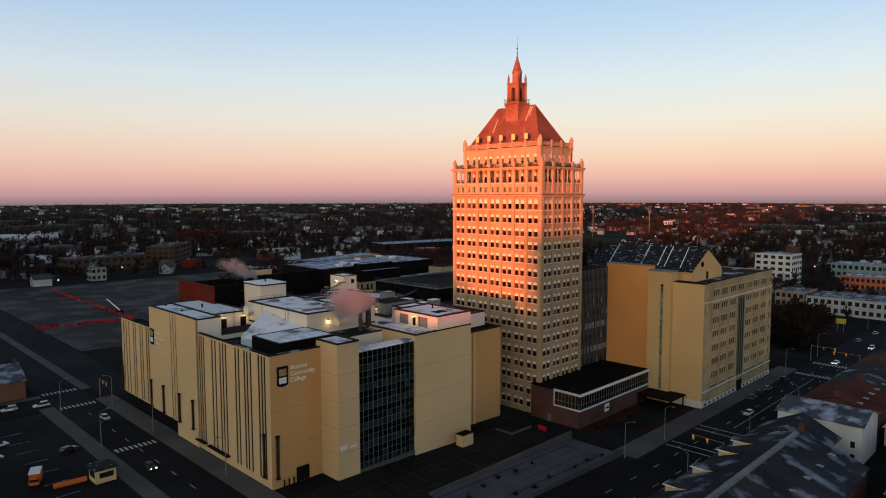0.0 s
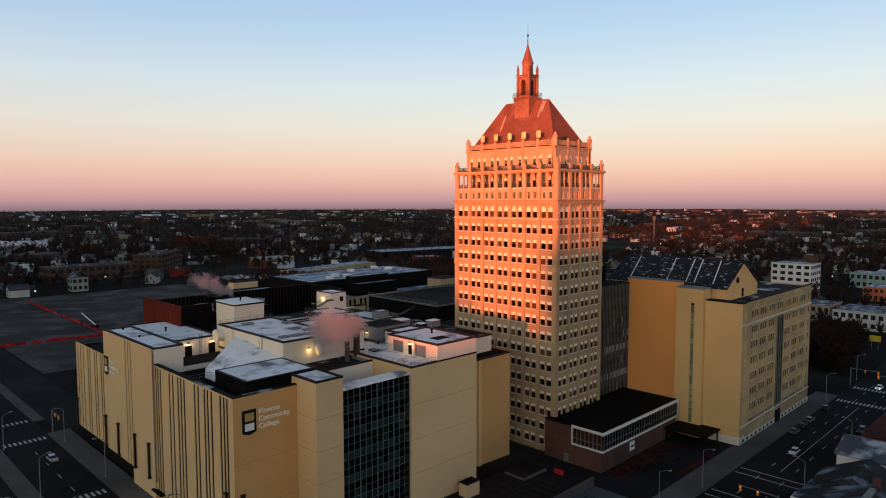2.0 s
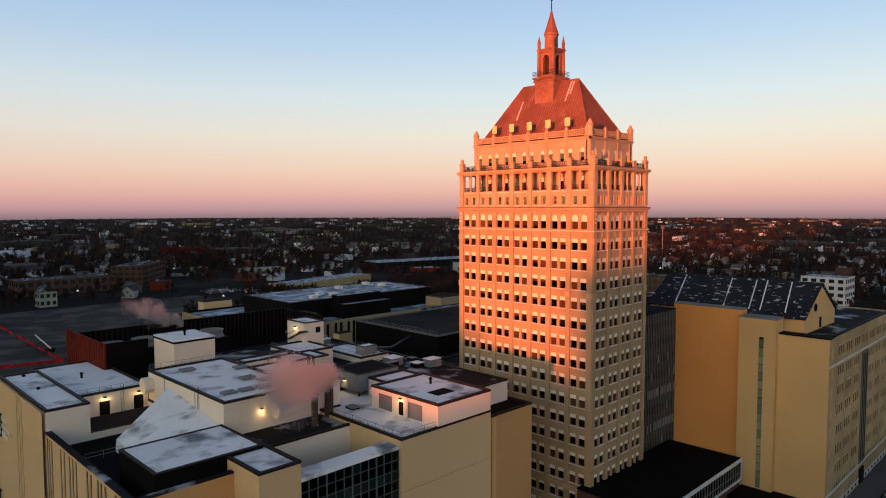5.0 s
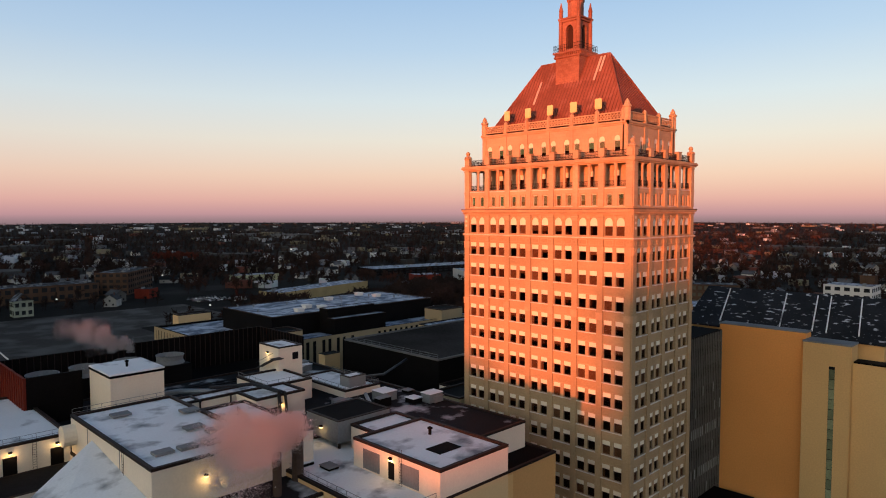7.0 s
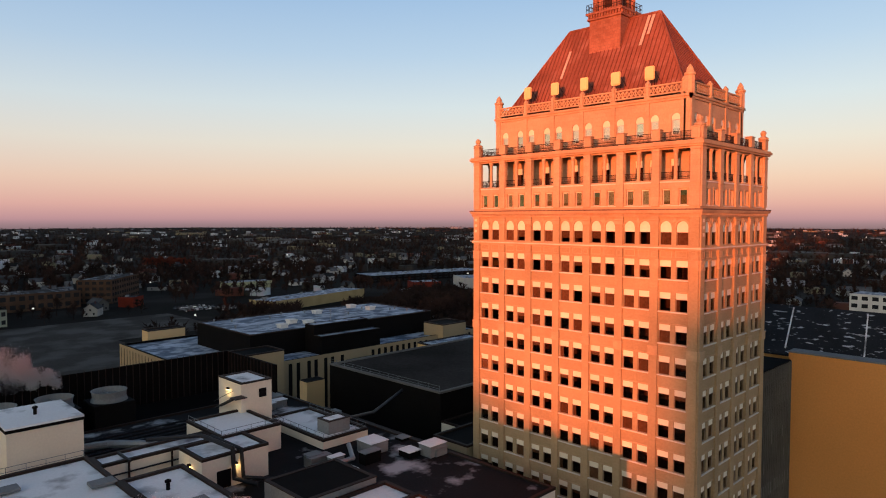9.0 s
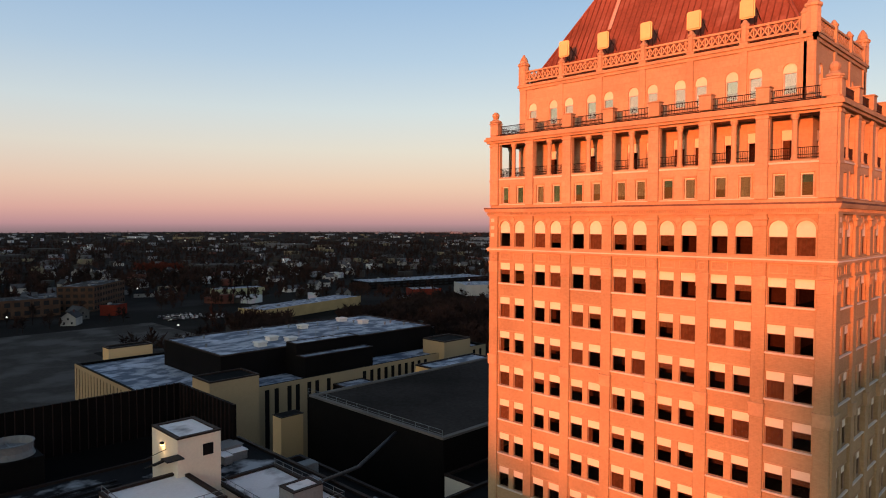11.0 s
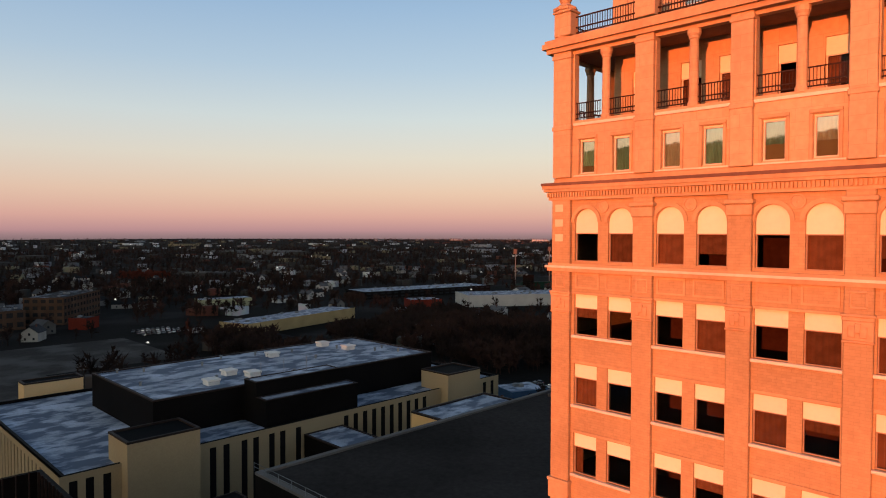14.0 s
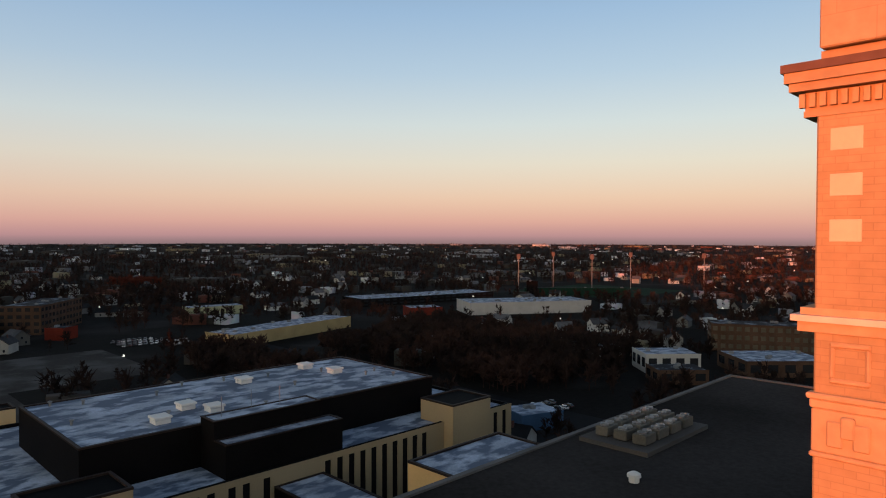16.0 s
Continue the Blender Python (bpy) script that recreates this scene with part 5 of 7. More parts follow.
part("roof_vent", bm, WHITE, store, "small white roof vent")
for r_ in range(3):
    for c_ in range(4):
        x, y = 236.2 + c_ * 4.3, 199.6 + r_ * 3.2
        ch = part("chiller", soft(boxes((x, x + 3.4, y, y + 2.2, 30.4, 31.9)), 0.12), mat("beige_steel", (0.15, 0.14, 0.12), 0.6, vary=0.25, rnd=0.15), store, "beige rooftop chiller")
        for q in range(2):
            bm = bmesh.new()
            lathe(bm, x + 0.9 + q * 1.6, y + 1.1, [(0.7, 31.9), (0.7, 32.2), (0.55, 32.2), (0.5, 32.0)], 12)
            part("fan", bm, STEEL, ch)
part("chiller_pad", boxes((233.8, 254.6, 198.0, 209.6, 29.64, 30.3)), CONCRETE, store, "pale concrete chiller pad")
hut = thing("annex_block", 164, 162, -2, "low pale annex beside the tower", "building")
block("body", 158.5, 171.5, 156.2, 164, -2, 27.0, mat("olive_render", (0.30, 0.26, 0.17), 0.85, vary=0.15), hut, roof_mat=BLACKROOF)
block("body", 171.8, 190, 156.5, 175.4, -2, 24.0, WHITEWALL, hut, roof_mat=BLACKROOF)
block("low_roof", 146.2, 158.4, 151, 195, -2, 25.5, DARKSTEEL, hut, roof_mat=BLACKROOF)
block("duct_house", 166.5, 171.4, 214, 217, -2, 26.0, CREAM, hut, "small cream vent house", roof_mat=BLACKROOF, coping=0.15, rim=0.2)

# ---- unseen blocks added behind the camera, profiled to shade the lower storeys, and hills beyond ----
SHADE_TOPS = [[(-135, 78), (-26, 78)], [(-26, 54), (-24.5, 54), (-10, 55), (8, 56.5)], [(8, 56.5), (17, 60.5), (22, 64)], [(22, 64), (72, 64)], [(72, 63), (79, 63)], [(79, 49.5), (88, 49.5)], [(88, 62), (200, 62)], [(200, 64), (310, 64)]]
for tops in SHADE_TOPS:
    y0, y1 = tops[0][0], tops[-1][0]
    blk = thing("city_block", -370, (y0 + y1) / 2, 0, "unseen brick block added to shade the lower storeys", "building", "city buildings")
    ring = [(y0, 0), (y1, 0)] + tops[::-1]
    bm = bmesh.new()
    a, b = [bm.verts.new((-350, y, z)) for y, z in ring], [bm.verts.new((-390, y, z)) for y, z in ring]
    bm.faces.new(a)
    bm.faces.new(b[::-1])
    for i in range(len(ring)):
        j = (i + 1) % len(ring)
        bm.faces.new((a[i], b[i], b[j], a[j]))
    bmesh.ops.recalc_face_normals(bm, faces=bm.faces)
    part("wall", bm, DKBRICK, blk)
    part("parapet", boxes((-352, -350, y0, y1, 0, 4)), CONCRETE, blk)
# unseen ridges added to keep the low sun off the far land
for y0, y1 in ((-1700, -130), (305, 4800)):
    bm = bmesh.new()
    n = int((y1 - y0) / 60)
    rows = []
    for i in range(n + 1):
        y = y0 + (y1 - y0) * i / n
        h = 165 + 14 * noise.noise(Vector((y * 0.004, 3.1, 0)))
        rows.append([bm.verts.new(p) for p in ((-392, y, 0), (-470, y, h * 0.75), (-540, y, h), (-660, y, h * 0.8), (-900, y, 0))])
    for p_, q_ in zip(rows, rows[1:]):
        for k in range(4):
            bm.faces.new((p_[k], q_[k], q_[k + 1], p_[k + 1]))
    bm.faces.new(rows[0][::-1])
    bm.faces.new(rows[-1])
    bmesh.ops.recalc_face_normals(bm, faces=bm.faces)
    tagged(part("hill", bm, DIRT), "unseen hill added to shade the far land", "hill", "", "structure")

# ---- signs and fittings of the college ----
def lettering(words, size, face, label):
    ob = None
    for i, wd in enumerate(words):
        cu = bpy.data.curves.new("letters", "FONT")
        cu.body, cu.size, cu.extrude, cu.offset = wd, size, 0.08, 0.022
        tmp = new("tmp_letters", cu)
        me = bpy.data.meshes.new_from_object(tmp.evaluated_get(bpy.context.evaluated_depsgraph_get()))
        bpy.data.objects.remove(tmp)
        me.materials.clear()
        me.materials.append(mat("pale_gold_letters", (0.90, 0.82, 0.66), 0.35, vary=0.04))
        o = part("lettering", me, None, college, label, face @ pose(0, -0.14, -i * size * 1.02, 90, 0, 0))
    return o


def college_sign(face, size):
    """A dark shield with plain pale bars beside the college's words."""
    bm = boxes((0, size * 0.95, -0.16, 0, -size * 1.45, 0))
    poly_pts = [(0, -size * 1.45), (size * 0.475, -size * 1.62), (size * 0.95, -size * 1.45)]
    a, b = [bm.verts.new((u, -0.16, v)) for u, v in poly_pts], [bm.verts.new((u, 0, v)) for u, v in poly_pts]
    bm.faces.new(a)
    bm.faces.new((a[0], b[0], b[1], a[1]))
    bm.faces.new((a[1], b[1], b[2], a[2]))
    sh = part("sign_shield", bm, mat("black_sign", (0.012, 0.012, 0.014), 0.5), college, "black shield-shaped sign plate", face)
    part("emblem_bar", boxes((size * 0.16, size * 0.79, -0.2, -0.16, -size * 0.72, -size * 0.2)), mat("gold_paint", (0.42, 0.28, 0.10), 0.5), sh, "gold emblem shape", face)
    part("emblem_bar", boxes((size * 0.16, size * 0.79, -0.2, -0.16, -size * 1.32, -size * 0.86)), WHITE, sh, "white emblem shape", face)
    lettering(("Monroe", "Community", "College"), size * 0.47, face @ Matrix.Translation((size * 1.12, 0, -size * 0.38)), "pale raised sign lettering")


college_sign(facing("S", 74.7, 127, 27.3), 2.9)
college_sign(facing("W", 72.6, 192.0, 27.2), 2.9)


def wall_lantern(face, h=7.2):
    ob = part("wall_lantern", boxes((-0.34, 0.34, -0.5, -0.18, 0, h)), IRON, college, "tall dark wall lantern", face)
    part("lantern_cap", boxes((-0.46, 0.46, -0.62, 0.0, h, h + 0.35)), IRON, ob, "", face)
    part("lantern_foot", boxes((-0.46, 0.46, -0.62, 0.0, -0.35, 0)), IRON, ob, "", face)
    part("lantern_glass", boxes((-0.18, 0.18, -0.53, -0.5, 0.5, h - 0.5)), mat("amber_glass", (0.08, 0.06, 0.03), 0.3), ob, "", face)


for y in (192.0, 183.4, 173.0, 164.8):
    wall_lantern(facing("W", 72.6, y, 4.6))
wall_lantern(facing("W", 73, 215.5, 4.0))
wall_lantern(facing("W", 73, 129.7, 2.5), 9.2)
wall_lantern(facing("S", 74.4, 127, 2.5), 9.2)
for y0, y1 in ((158.0, 163.2), (146.0, 156.5)):
    part("canopy", soft(boxes((71.9, 73, y0, y1, 2.2, 2.5)), 0.05), DARKSTEEL, college, "small dark canopy")
for k in range(5):
    part("bollard", boxes((75.2 + k * 1.2, 75.45 + k * 1.2, 125.6, 125.85, 0, 2.1)), DARKSTEEL, college)


def roof_lamp(x, y, z, side):
    f = facing(side, x, y, z)
    b = part("wall_lamp", soft(boxes((-0.25, 0.25, -0.4, 0, 0, 0.3)), 0.04), DARKSTEEL, college, "lit amber wall lamp", f)
    part("bulb", boxes((-0.2, 0.2, -0.36, -0.06, -0.08, -0.005)), mat("amber_glow", (0.9, 0.6, 0.25), 0.5, vary=0.02, bump=0, emit=((1.0, 0.58, 0.18), 9.0)), b, "glowing amber bulb", f)
    lamp = new("wall_lamp_light", bpy.data.lights.new("wall_lamp_light", "POINT"))
    lamp.data.energy, lamp.data.color, lamp.data.shadow_soft_size = 60, (1.0, 0.62, 0.24), 0.2
    lamp.matrix_world = f @ Matrix.Translation((0, -0.7, -0.35))


roof_lamp(77.0, 164.0, 31.2, "S")
roof_lamp(84.5, 170.8, 31.4, "S")
roof_lamp(90.3, 170.8, 31.4, "S")
roof_lamp(98.6, 141.6, 32.6, "S")
roof_lamp(117.6, 166.5, 32.2, "W")
roof_lamp(122.0, 163.2, 32.2, "S")
roof_lamp(117.4, 129.2, 32.9, "W")
roof_lamp(132.2, 184.5, 36.2, "W")
roof_lamp(119.2, 147, 32.6, "W")
for x in (83.6, 89.4):
    part("roof_door", soft(boxes((x, x + 1.7, 170.7, 170.82, 28.45, 30.9)), 0.03), DARKSTEEL, college, "dark roof door")
part("roof_door", soft(boxes((119.5, 121.4, 163.1, 163.22, 29.5, 31.8)), 0.03), DARKSTEEL, college, "dark roof door")
part("roof_door", soft(boxes((117.5, 117.62, 164.5, 166, 29.5, 31.8)), 0.03), DARKSTEEL, college, "dark roof door")


def pipe(pts, r, material=GREYSTEEL, label="", sides=8):
    bm = bmesh.new()
    for p, q in zip(pts, pts[1:]):
        tube(bm, p, q, r, sides)
    for p in pts[1:-1]:
        bmesh.ops.create_icosphere(bm, subdivisions=1, radius=r * 1.08, matrix=Matrix.Translation(p))
    return part("pipe", bm, material, college, label)


DK = mat("dark_pipe", (0.04, 0.04, 0.045), 0.5, 0.5)
pipe([(116, 176.5, 33.6), (121, 170.6, 34.4), (121.6, 163.0, 34.4), (121.6, 162.6, 30.6), (123.5, 160, 30.0)], 0.3, DK, "dark insulated roof pipe")
pipe([(122.4, 170.6, 34.0), (122.8, 163.0, 34.0), (122.8, 162.5, 30.4), (126, 160, 30.0)], 0.25, DK)
pipe([(109.5, 186, 31.5), (113, 182, 32.4), (117, 178, 32.4), (122, 177, 30.5)], 0.55, STEEL, "bare metal duct")
pipe([(146, 172, 31.0), (157, 178, 28.6), (171, 186, 28.6)], 0.28, DK, "long dark pipe")
pipe([(112, 176, 33.0), (112, 171.5, 33.0)], 0.2, DK)
pipe([(131, 158, 30.4), (137, 158, 30.4), (140, 163, 30.4)], 0.35, STEEL)
pipe([(95, 172.5, 29.6), (97, 177, 31.0)], 0.35, STEEL)
for x, y, z1, r in ((110.1, 139.4, 35.6, 0.75), (105.6, 137.0, 34.4, 0.55)):
    bm = bmesh.new()
    lathe(bm, x, y, [(r, 29.4), (r, z1), (r + 0.12, z1 + 0.02), (r + 0.12, z1 + 0.25), (r - 0.12, z1 + 0.25), (r - 0.14, z1 - 0.6)], 14)
    part("flue", bm, mat("rusty_steel", (0.10, 0.075, 0.065), 0.7, 0.3, vary=0.4), college, "dark steel steam flue")
bm = bmesh.new()
tube(bm, (90.5, 169.5, 32.6), (93.5, 169.5, 32.6), 1.5, 14)
part("intake_hood", bm, WHITEWALL, college, "rounded cream intake hood")
bm = bmesh.new()
tube(bm, (100.2, 140.2, 32.4), (104.4, 140.2, 32.4), 1.35, 14)
part("intake_hood", bm, WHITEWALL, college, "rounded cream intake hood")


def guard(pts, z, parent, posts=2.0):
    bm = bmesh.new()
    for p, q in zip(pts, pts[1:]):
        p, q = Vector((*p, z)), Vector((*q, z))
        n = max(1, int((q - p).length / posts))
        for h in (0.55, 1.1):
            tube(bm, p + Vector((0, 0, h)), q + Vector((0, 0, h)), 0.035, 4)
        for i in range(n + 1):
            c = p + (q - p) * i / n
            tube(bm, c, c + Vector((0, 0, 1.1)), 0.035, 4)
    part("guard_rail", bm, GREYSTEEL, parent, "thin grey guard rail")


guard([(73.5, 164.4), (79.3, 164.4)], 32.5, college)
guard([(79.8, 171.2), (91.8, 171.2)], 32.3, college)
guard([(92.4, 171), (106.5, 171)], 34.8, college)
guard([(137.8, 181.8), (137.8, 166.2), (145.8, 166.2), (145.8, 181.8)], 30.6, college)
guard([(124.2, 181.8), (124.2, 171.2), (133.3, 171.2)], 33.0, college)
guard([(110.2, 120.8), (117.2, 120.8)], 30.0, college)
guard([(110.2, 121), (110.2, 149)], 29.9, college)
guard([(75, 150), (80, 150), (80, 139)], 28.2, college)
guard([(147, 151.5), (147, 194)], 25.5, hut)
guard([(171.9, 213), (171.9, 176)], 29.9, store, 3.0)


def ladder(x, y, z0, z1, side):
    f = facing(side, x, y, z0)
    bm = bmesh.new()
    for u in (-0.25, 0.25):
        tube(bm, (u, -0.2, 0), (u, -0.2, z1 - z0 + 1), 0.03, 4)
    for i in range(int((z1 - z0) / 0.35)):
        tube(bm, (-0.25, -0.2, i * 0.35), (0.25, -0.2, i * 0.35), 0.02, 4)
    part("ladder", bm, IRON, college, "thin black steel ladder", f)


ladder(87.4, 170.8, 28.5, 32.4, "S")
ladder(117.4, 127.2, 30.0, 33.7, "W")
ladder(92.2, 150, 30, 34.9, "W")
# outside stair of the lift room
bm = bmesh.new()
for i in range(12):
    y = 186.5 - i * 0.55
    cube(bm, 130.6, 131.9, y - 0.28, y, 33.1 + i * 0.24, 33.16 + i * 0.24)
tube(bm, (130.6, 186.6, 34.1), (130.6, 180.0, 37.0), 0.05, 4)
tube(bm, (130.6, 186.6, 33.0), (130.6, 180.0, 35.9), 0.09, 4)
tube(bm, (131.9, 186.6, 33.0), (131.9, 180.0, 35.9), 0.09, 4)
part("steel_stair", bm, DK, college, "outside steel stair")
part("lift_landing", boxes((130.2, 132.2, 178.6, 180.4, 35.8, 35.95)), DK, college)

# cooling towers within the screen
for k, (x, y) in enumerate(((104, 204), (112, 204), (120, 203), (96.5, 203))):
    ct = thing("cooling_tower", x, y, 28.6, "dark round cooling tower beside a plant screen", "cooling tower", "cooling towers")
    bm = boxes((x - 3.2, x + 3.2, y - 3.2, y + 3.2, 28.65, 33.2))
    part("casing", soft(bm, 0.1), DARKSTEEL, ct)
    bm = bmesh.new()
    lathe(bm, x, y, [(2.9, 33.2), (2.6, 33.9), (2.7, 34.8), (2.85, 34.9), (2.6, 34.9), (2.4, 34.0)], 20)
    part("fan_cowl", bm, GREYSTEEL, ct)
    bm = bmesh.new()
    tube(bm, (x - 2.4, y, 34.2), (x + 2.4, y, 34.2), 0.1, 5)
    tube(bm, (x, y - 2.4, 34.2), (x, y + 2.4, 34.2), 0.1, 5)
    part("fan_guard", bm, STEEL, ct)
# framed hatches, ducts and vents on the hall and the penthouse roofs
for x, y in ((95.5, 146.5), (98.5, 146.2), (101.5, 145.8), (104, 150)):
    part("skylight", soft(boxes((x - 1.2, x + 1.2, y - 0.8, y + 0.8, 34.85, 35.25)), 0.06), GREYSTEEL, college, "low framed roof light")
part("roof_stain_mat", soft(boxes((121.5, 125.5, 124.5, 127.2, 33.63, 33.72)), 0.02), BLACKROOF, college, "dark rubber roof mat")
for x, y, h in ((104.2, 182.5, 38.35), (76.5, 190, 32.55), (76, 178, 32.55), (85, 185, 32.35), (126, 131, 33.65), (110, 155, 34.75)):
    bm = bmesh.new()
    lathe(bm, x, y, [(0.22, h - 0.05), (0.22, h + 0.8), (0.36, h + 0.82), (0.36, h + 1.0), (0.08, h + 1.15)], 8)
    part("roof_vent", bm, DARKSTEEL, college, "small dark roof vent")
for x0, x1, y, z in ((108.7, 123.8, 171.7, 30.2), (108.7, 123.8, 171.7, 31.6)):
    bm = bmesh.new()
    tube(bm, (x0, y, z), (x1, y, z), 0.12, 6)
    part("pipe", bm, DK, college)
for x in (112, 117.5, 122):
    part("downpipe", boxes((x - 0.1, x + 0.1, 171.75, 171.98, 29.45, 32.9)), IRON, college, "dark downpipe")
for x in (96.5, 102.0):
    part("panel_joint", boxes((92.15, 92.2, x * 0 + 141.6 + (x - 92) * 2.2, x * 0 + 141.75 + (x - 92) * 2.2, 29.5, 34.7)), GREYSTEEL, college)
for k in range(7):
    tubes = bmesh.new()
    y = 184 + k * 1.7
    tube(tubes, (110, y, 29.6), (130, y, 29.6), 0.16, 6)
    part("pipe", tubes, DK, college)
for x, y in ((150.5, 160), (153, 170), (150, 182), (155, 188)):
    part("roof_unit", soft(boxes((x - 1.4, x + 1.4, y - 1.1, y + 1.1, 25.5, 27.2)), 0.08), GREYSTEEL, hut, "grey roof unit")
# small roof clutter
cl = random.Random(9)
for k in range(34):
    x, y = cl.choice(((cl.uniform(131, 149), cl.uniform(153, 164)), (cl.uniform(108, 117), cl.uniform(162, 171)), (cl.uniform(112, 117), cl.uniform(122, 148)), (cl.uniform(138, 149), cl.uniform(183, 196))))
    s1, s2, h = cl.uniform(0.5, 1.8), cl.uniform(0.5, 1.8), cl.uniform(0.4, 1.7)
    u = thing("roof_unit", x, y, 29.42, "small metal ventilation unit on the college roof", "ventilation unit", "roof units")
    part("casing", soft(boxes((x - s1, x + s1, y - s2, y + s2, 29.43, 29.43 + h)), 0.06), cl.choice((GREYSTEEL, STEEL, DARKSTEEL)), u)
    part("lid", soft(boxes((x - s1 - 0.1, x + s1 + 0.1, y - s2 - 0.1, y + s2 + 0.1, 29.44 + h, 29.56 + h)), 0.04), cl.choice((SNOW, GREYSTEEL)), u)
for k in range(16):
    x, y = cl.uniform(178, 246), cl.uniform(259, 289)
    u = thing("roof_stub", x, y, 30.22, "small pale pipe vent on the works roof", "vent", "roof vents")
    bm = bmesh.new()
    lathe(bm, x, y, [(0.25, 30.24), (0.25, 30.9), (0.4, 30.95), (0.4, 31.15), (0.1, 31.25)], 8)
    part("vent_pipe", bm, STEEL, u)


# ---- steam: clouds of fine droplets over the flue and the cooling towers ----
def steam_mat(name, rgb):
    """Bright vapour, shaded evenly by one fixed, nearly upright normal."""
    m = bpy.data.materials.new(name)
    m.use_nodes = True
    n, l = m.node_tree.nodes, m.node_tree.links
    n.remove(n["Principled BSDF"])
    df, up = n.new("ShaderNodeBsdfDiffuse"), n.new("ShaderNodeCombineXYZ")
    df.inputs[0].default_value = (*rgb, 1)
    up.inputs[0].default_value, up.inputs[1].default_value, up.inputs[2].default_value = -0.14, -0.06, 0.98
    l.new(up.outputs[0], df.inputs["Normal"])
    l.new(df.outputs[0], n["Material Output"].inputs[0])
    return m


def plume(x, y, z, way, length, r0, r1, puffs, drops, size, material, label, seed):
    """Droplets gathered in soft puffs that widen and thin along the wind."""
    ob = thing("steam_plume", x, y, z, label, "steam")
    q = np.random.RandomState(seed)
    s = q.rand(puffs) ** 0.8
    rad = r0 + (r1 - r0) * s
    c = np.array(way)[None] * (length * s)[:, None] + q.normal(0, 0.55, (puffs, 3)) * rad[:, None] * np.array((1, 1, 0.75))
    which = q.randint(0, puffs, drops)
    p = c[which] + np.clip(q.normal(0, 0.42, (drops, 3)), -0.75, 0.75) * (rad * q.uniform(0.45, 1.1, puffs))[which][:, None]
    d = size * q.uniform(0.6, 1.4, drops)[:, None, None]
    v = p[:, None, :] + q.normal(0, 1, (drops, 3, 3)) * d
    me = bpy.data.meshes.new("vapour")
    me.vertices.add(drops * 3)
    me.vertices.foreach_set("co", v.astype(np.float32).ravel())
    me.loops.add(drops * 3)
    me.loops.foreach_set("vertex_index", np.arange(drops * 3, dtype=np.int32))
    me.polygons.add(drops)
    me.polygons.foreach_set("loop_start", np.arange(0, drops * 3, 3, dtype=np.int32))
    me.update(calc_edges=True)
    me.materials.append(material)
    o = new("vapour", me)
    o.parent = ob
    tagged(o, kind="stuff")
    o.visible_shadow = False


# sunlit pink and unlit grey are put into the two vapour colours
plume(110.6, 139.6, 37.2, (-0.86, -0.30, 0.0), 15, 0.7, 4.0, 90, 330000, 0.040, steam_mat("sunlit_pink_steam", (0.93, 0.90, 0.93)), "pale pink steam drifting from a roof flue", 3)
plume(112, 203, 37.0, (-0.7, 0.1, 0.45), 12, 0.8, 2.8, 40, 70000, 0.040, steam_mat("unlit_grey_steam", (0.80, 0.80, 0.84)), "thin grey steam over the cooling towers", 5)


# ---- vehicles ----
TYRE = mat("tyre_rubber", (0.015, 0.015, 0.015), 0.8)
CARGLASS = mat("car_window", (0.015, 0.018, 0.022), 0.12, spec=0.6, vary=0.1)
RIM = mat("wheel_rim", (0.35, 0.35, 0.36), 0.35, 0.8)
LAMPW = mat("headlight_glow", (0.9, 0.9, 0.85), 0.3, vary=0.02, bump=0, emit=((1.0, 0.9, 0.7), 6.0))
LAMPR = mat("tail_light", (0.35, 0.01, 0.01), 0.3, vary=0.05, bump=0)
PAINTS = {k: mat("car_paint_" + k, c, 0.3, spec=0.5, vary=0.06, bump=0) for k, c in (("white", (0.72, 0.72, 0.72)), ("black", (0.02, 0.02, 0.022)), ("grey", (0.14, 0.145, 0.15)), ("silver", (0.40, 0.41, 0.42)), ("red", (0.30, 0.02, 0.02)), ("blue", (0.03, 0.06, 0.14)))}


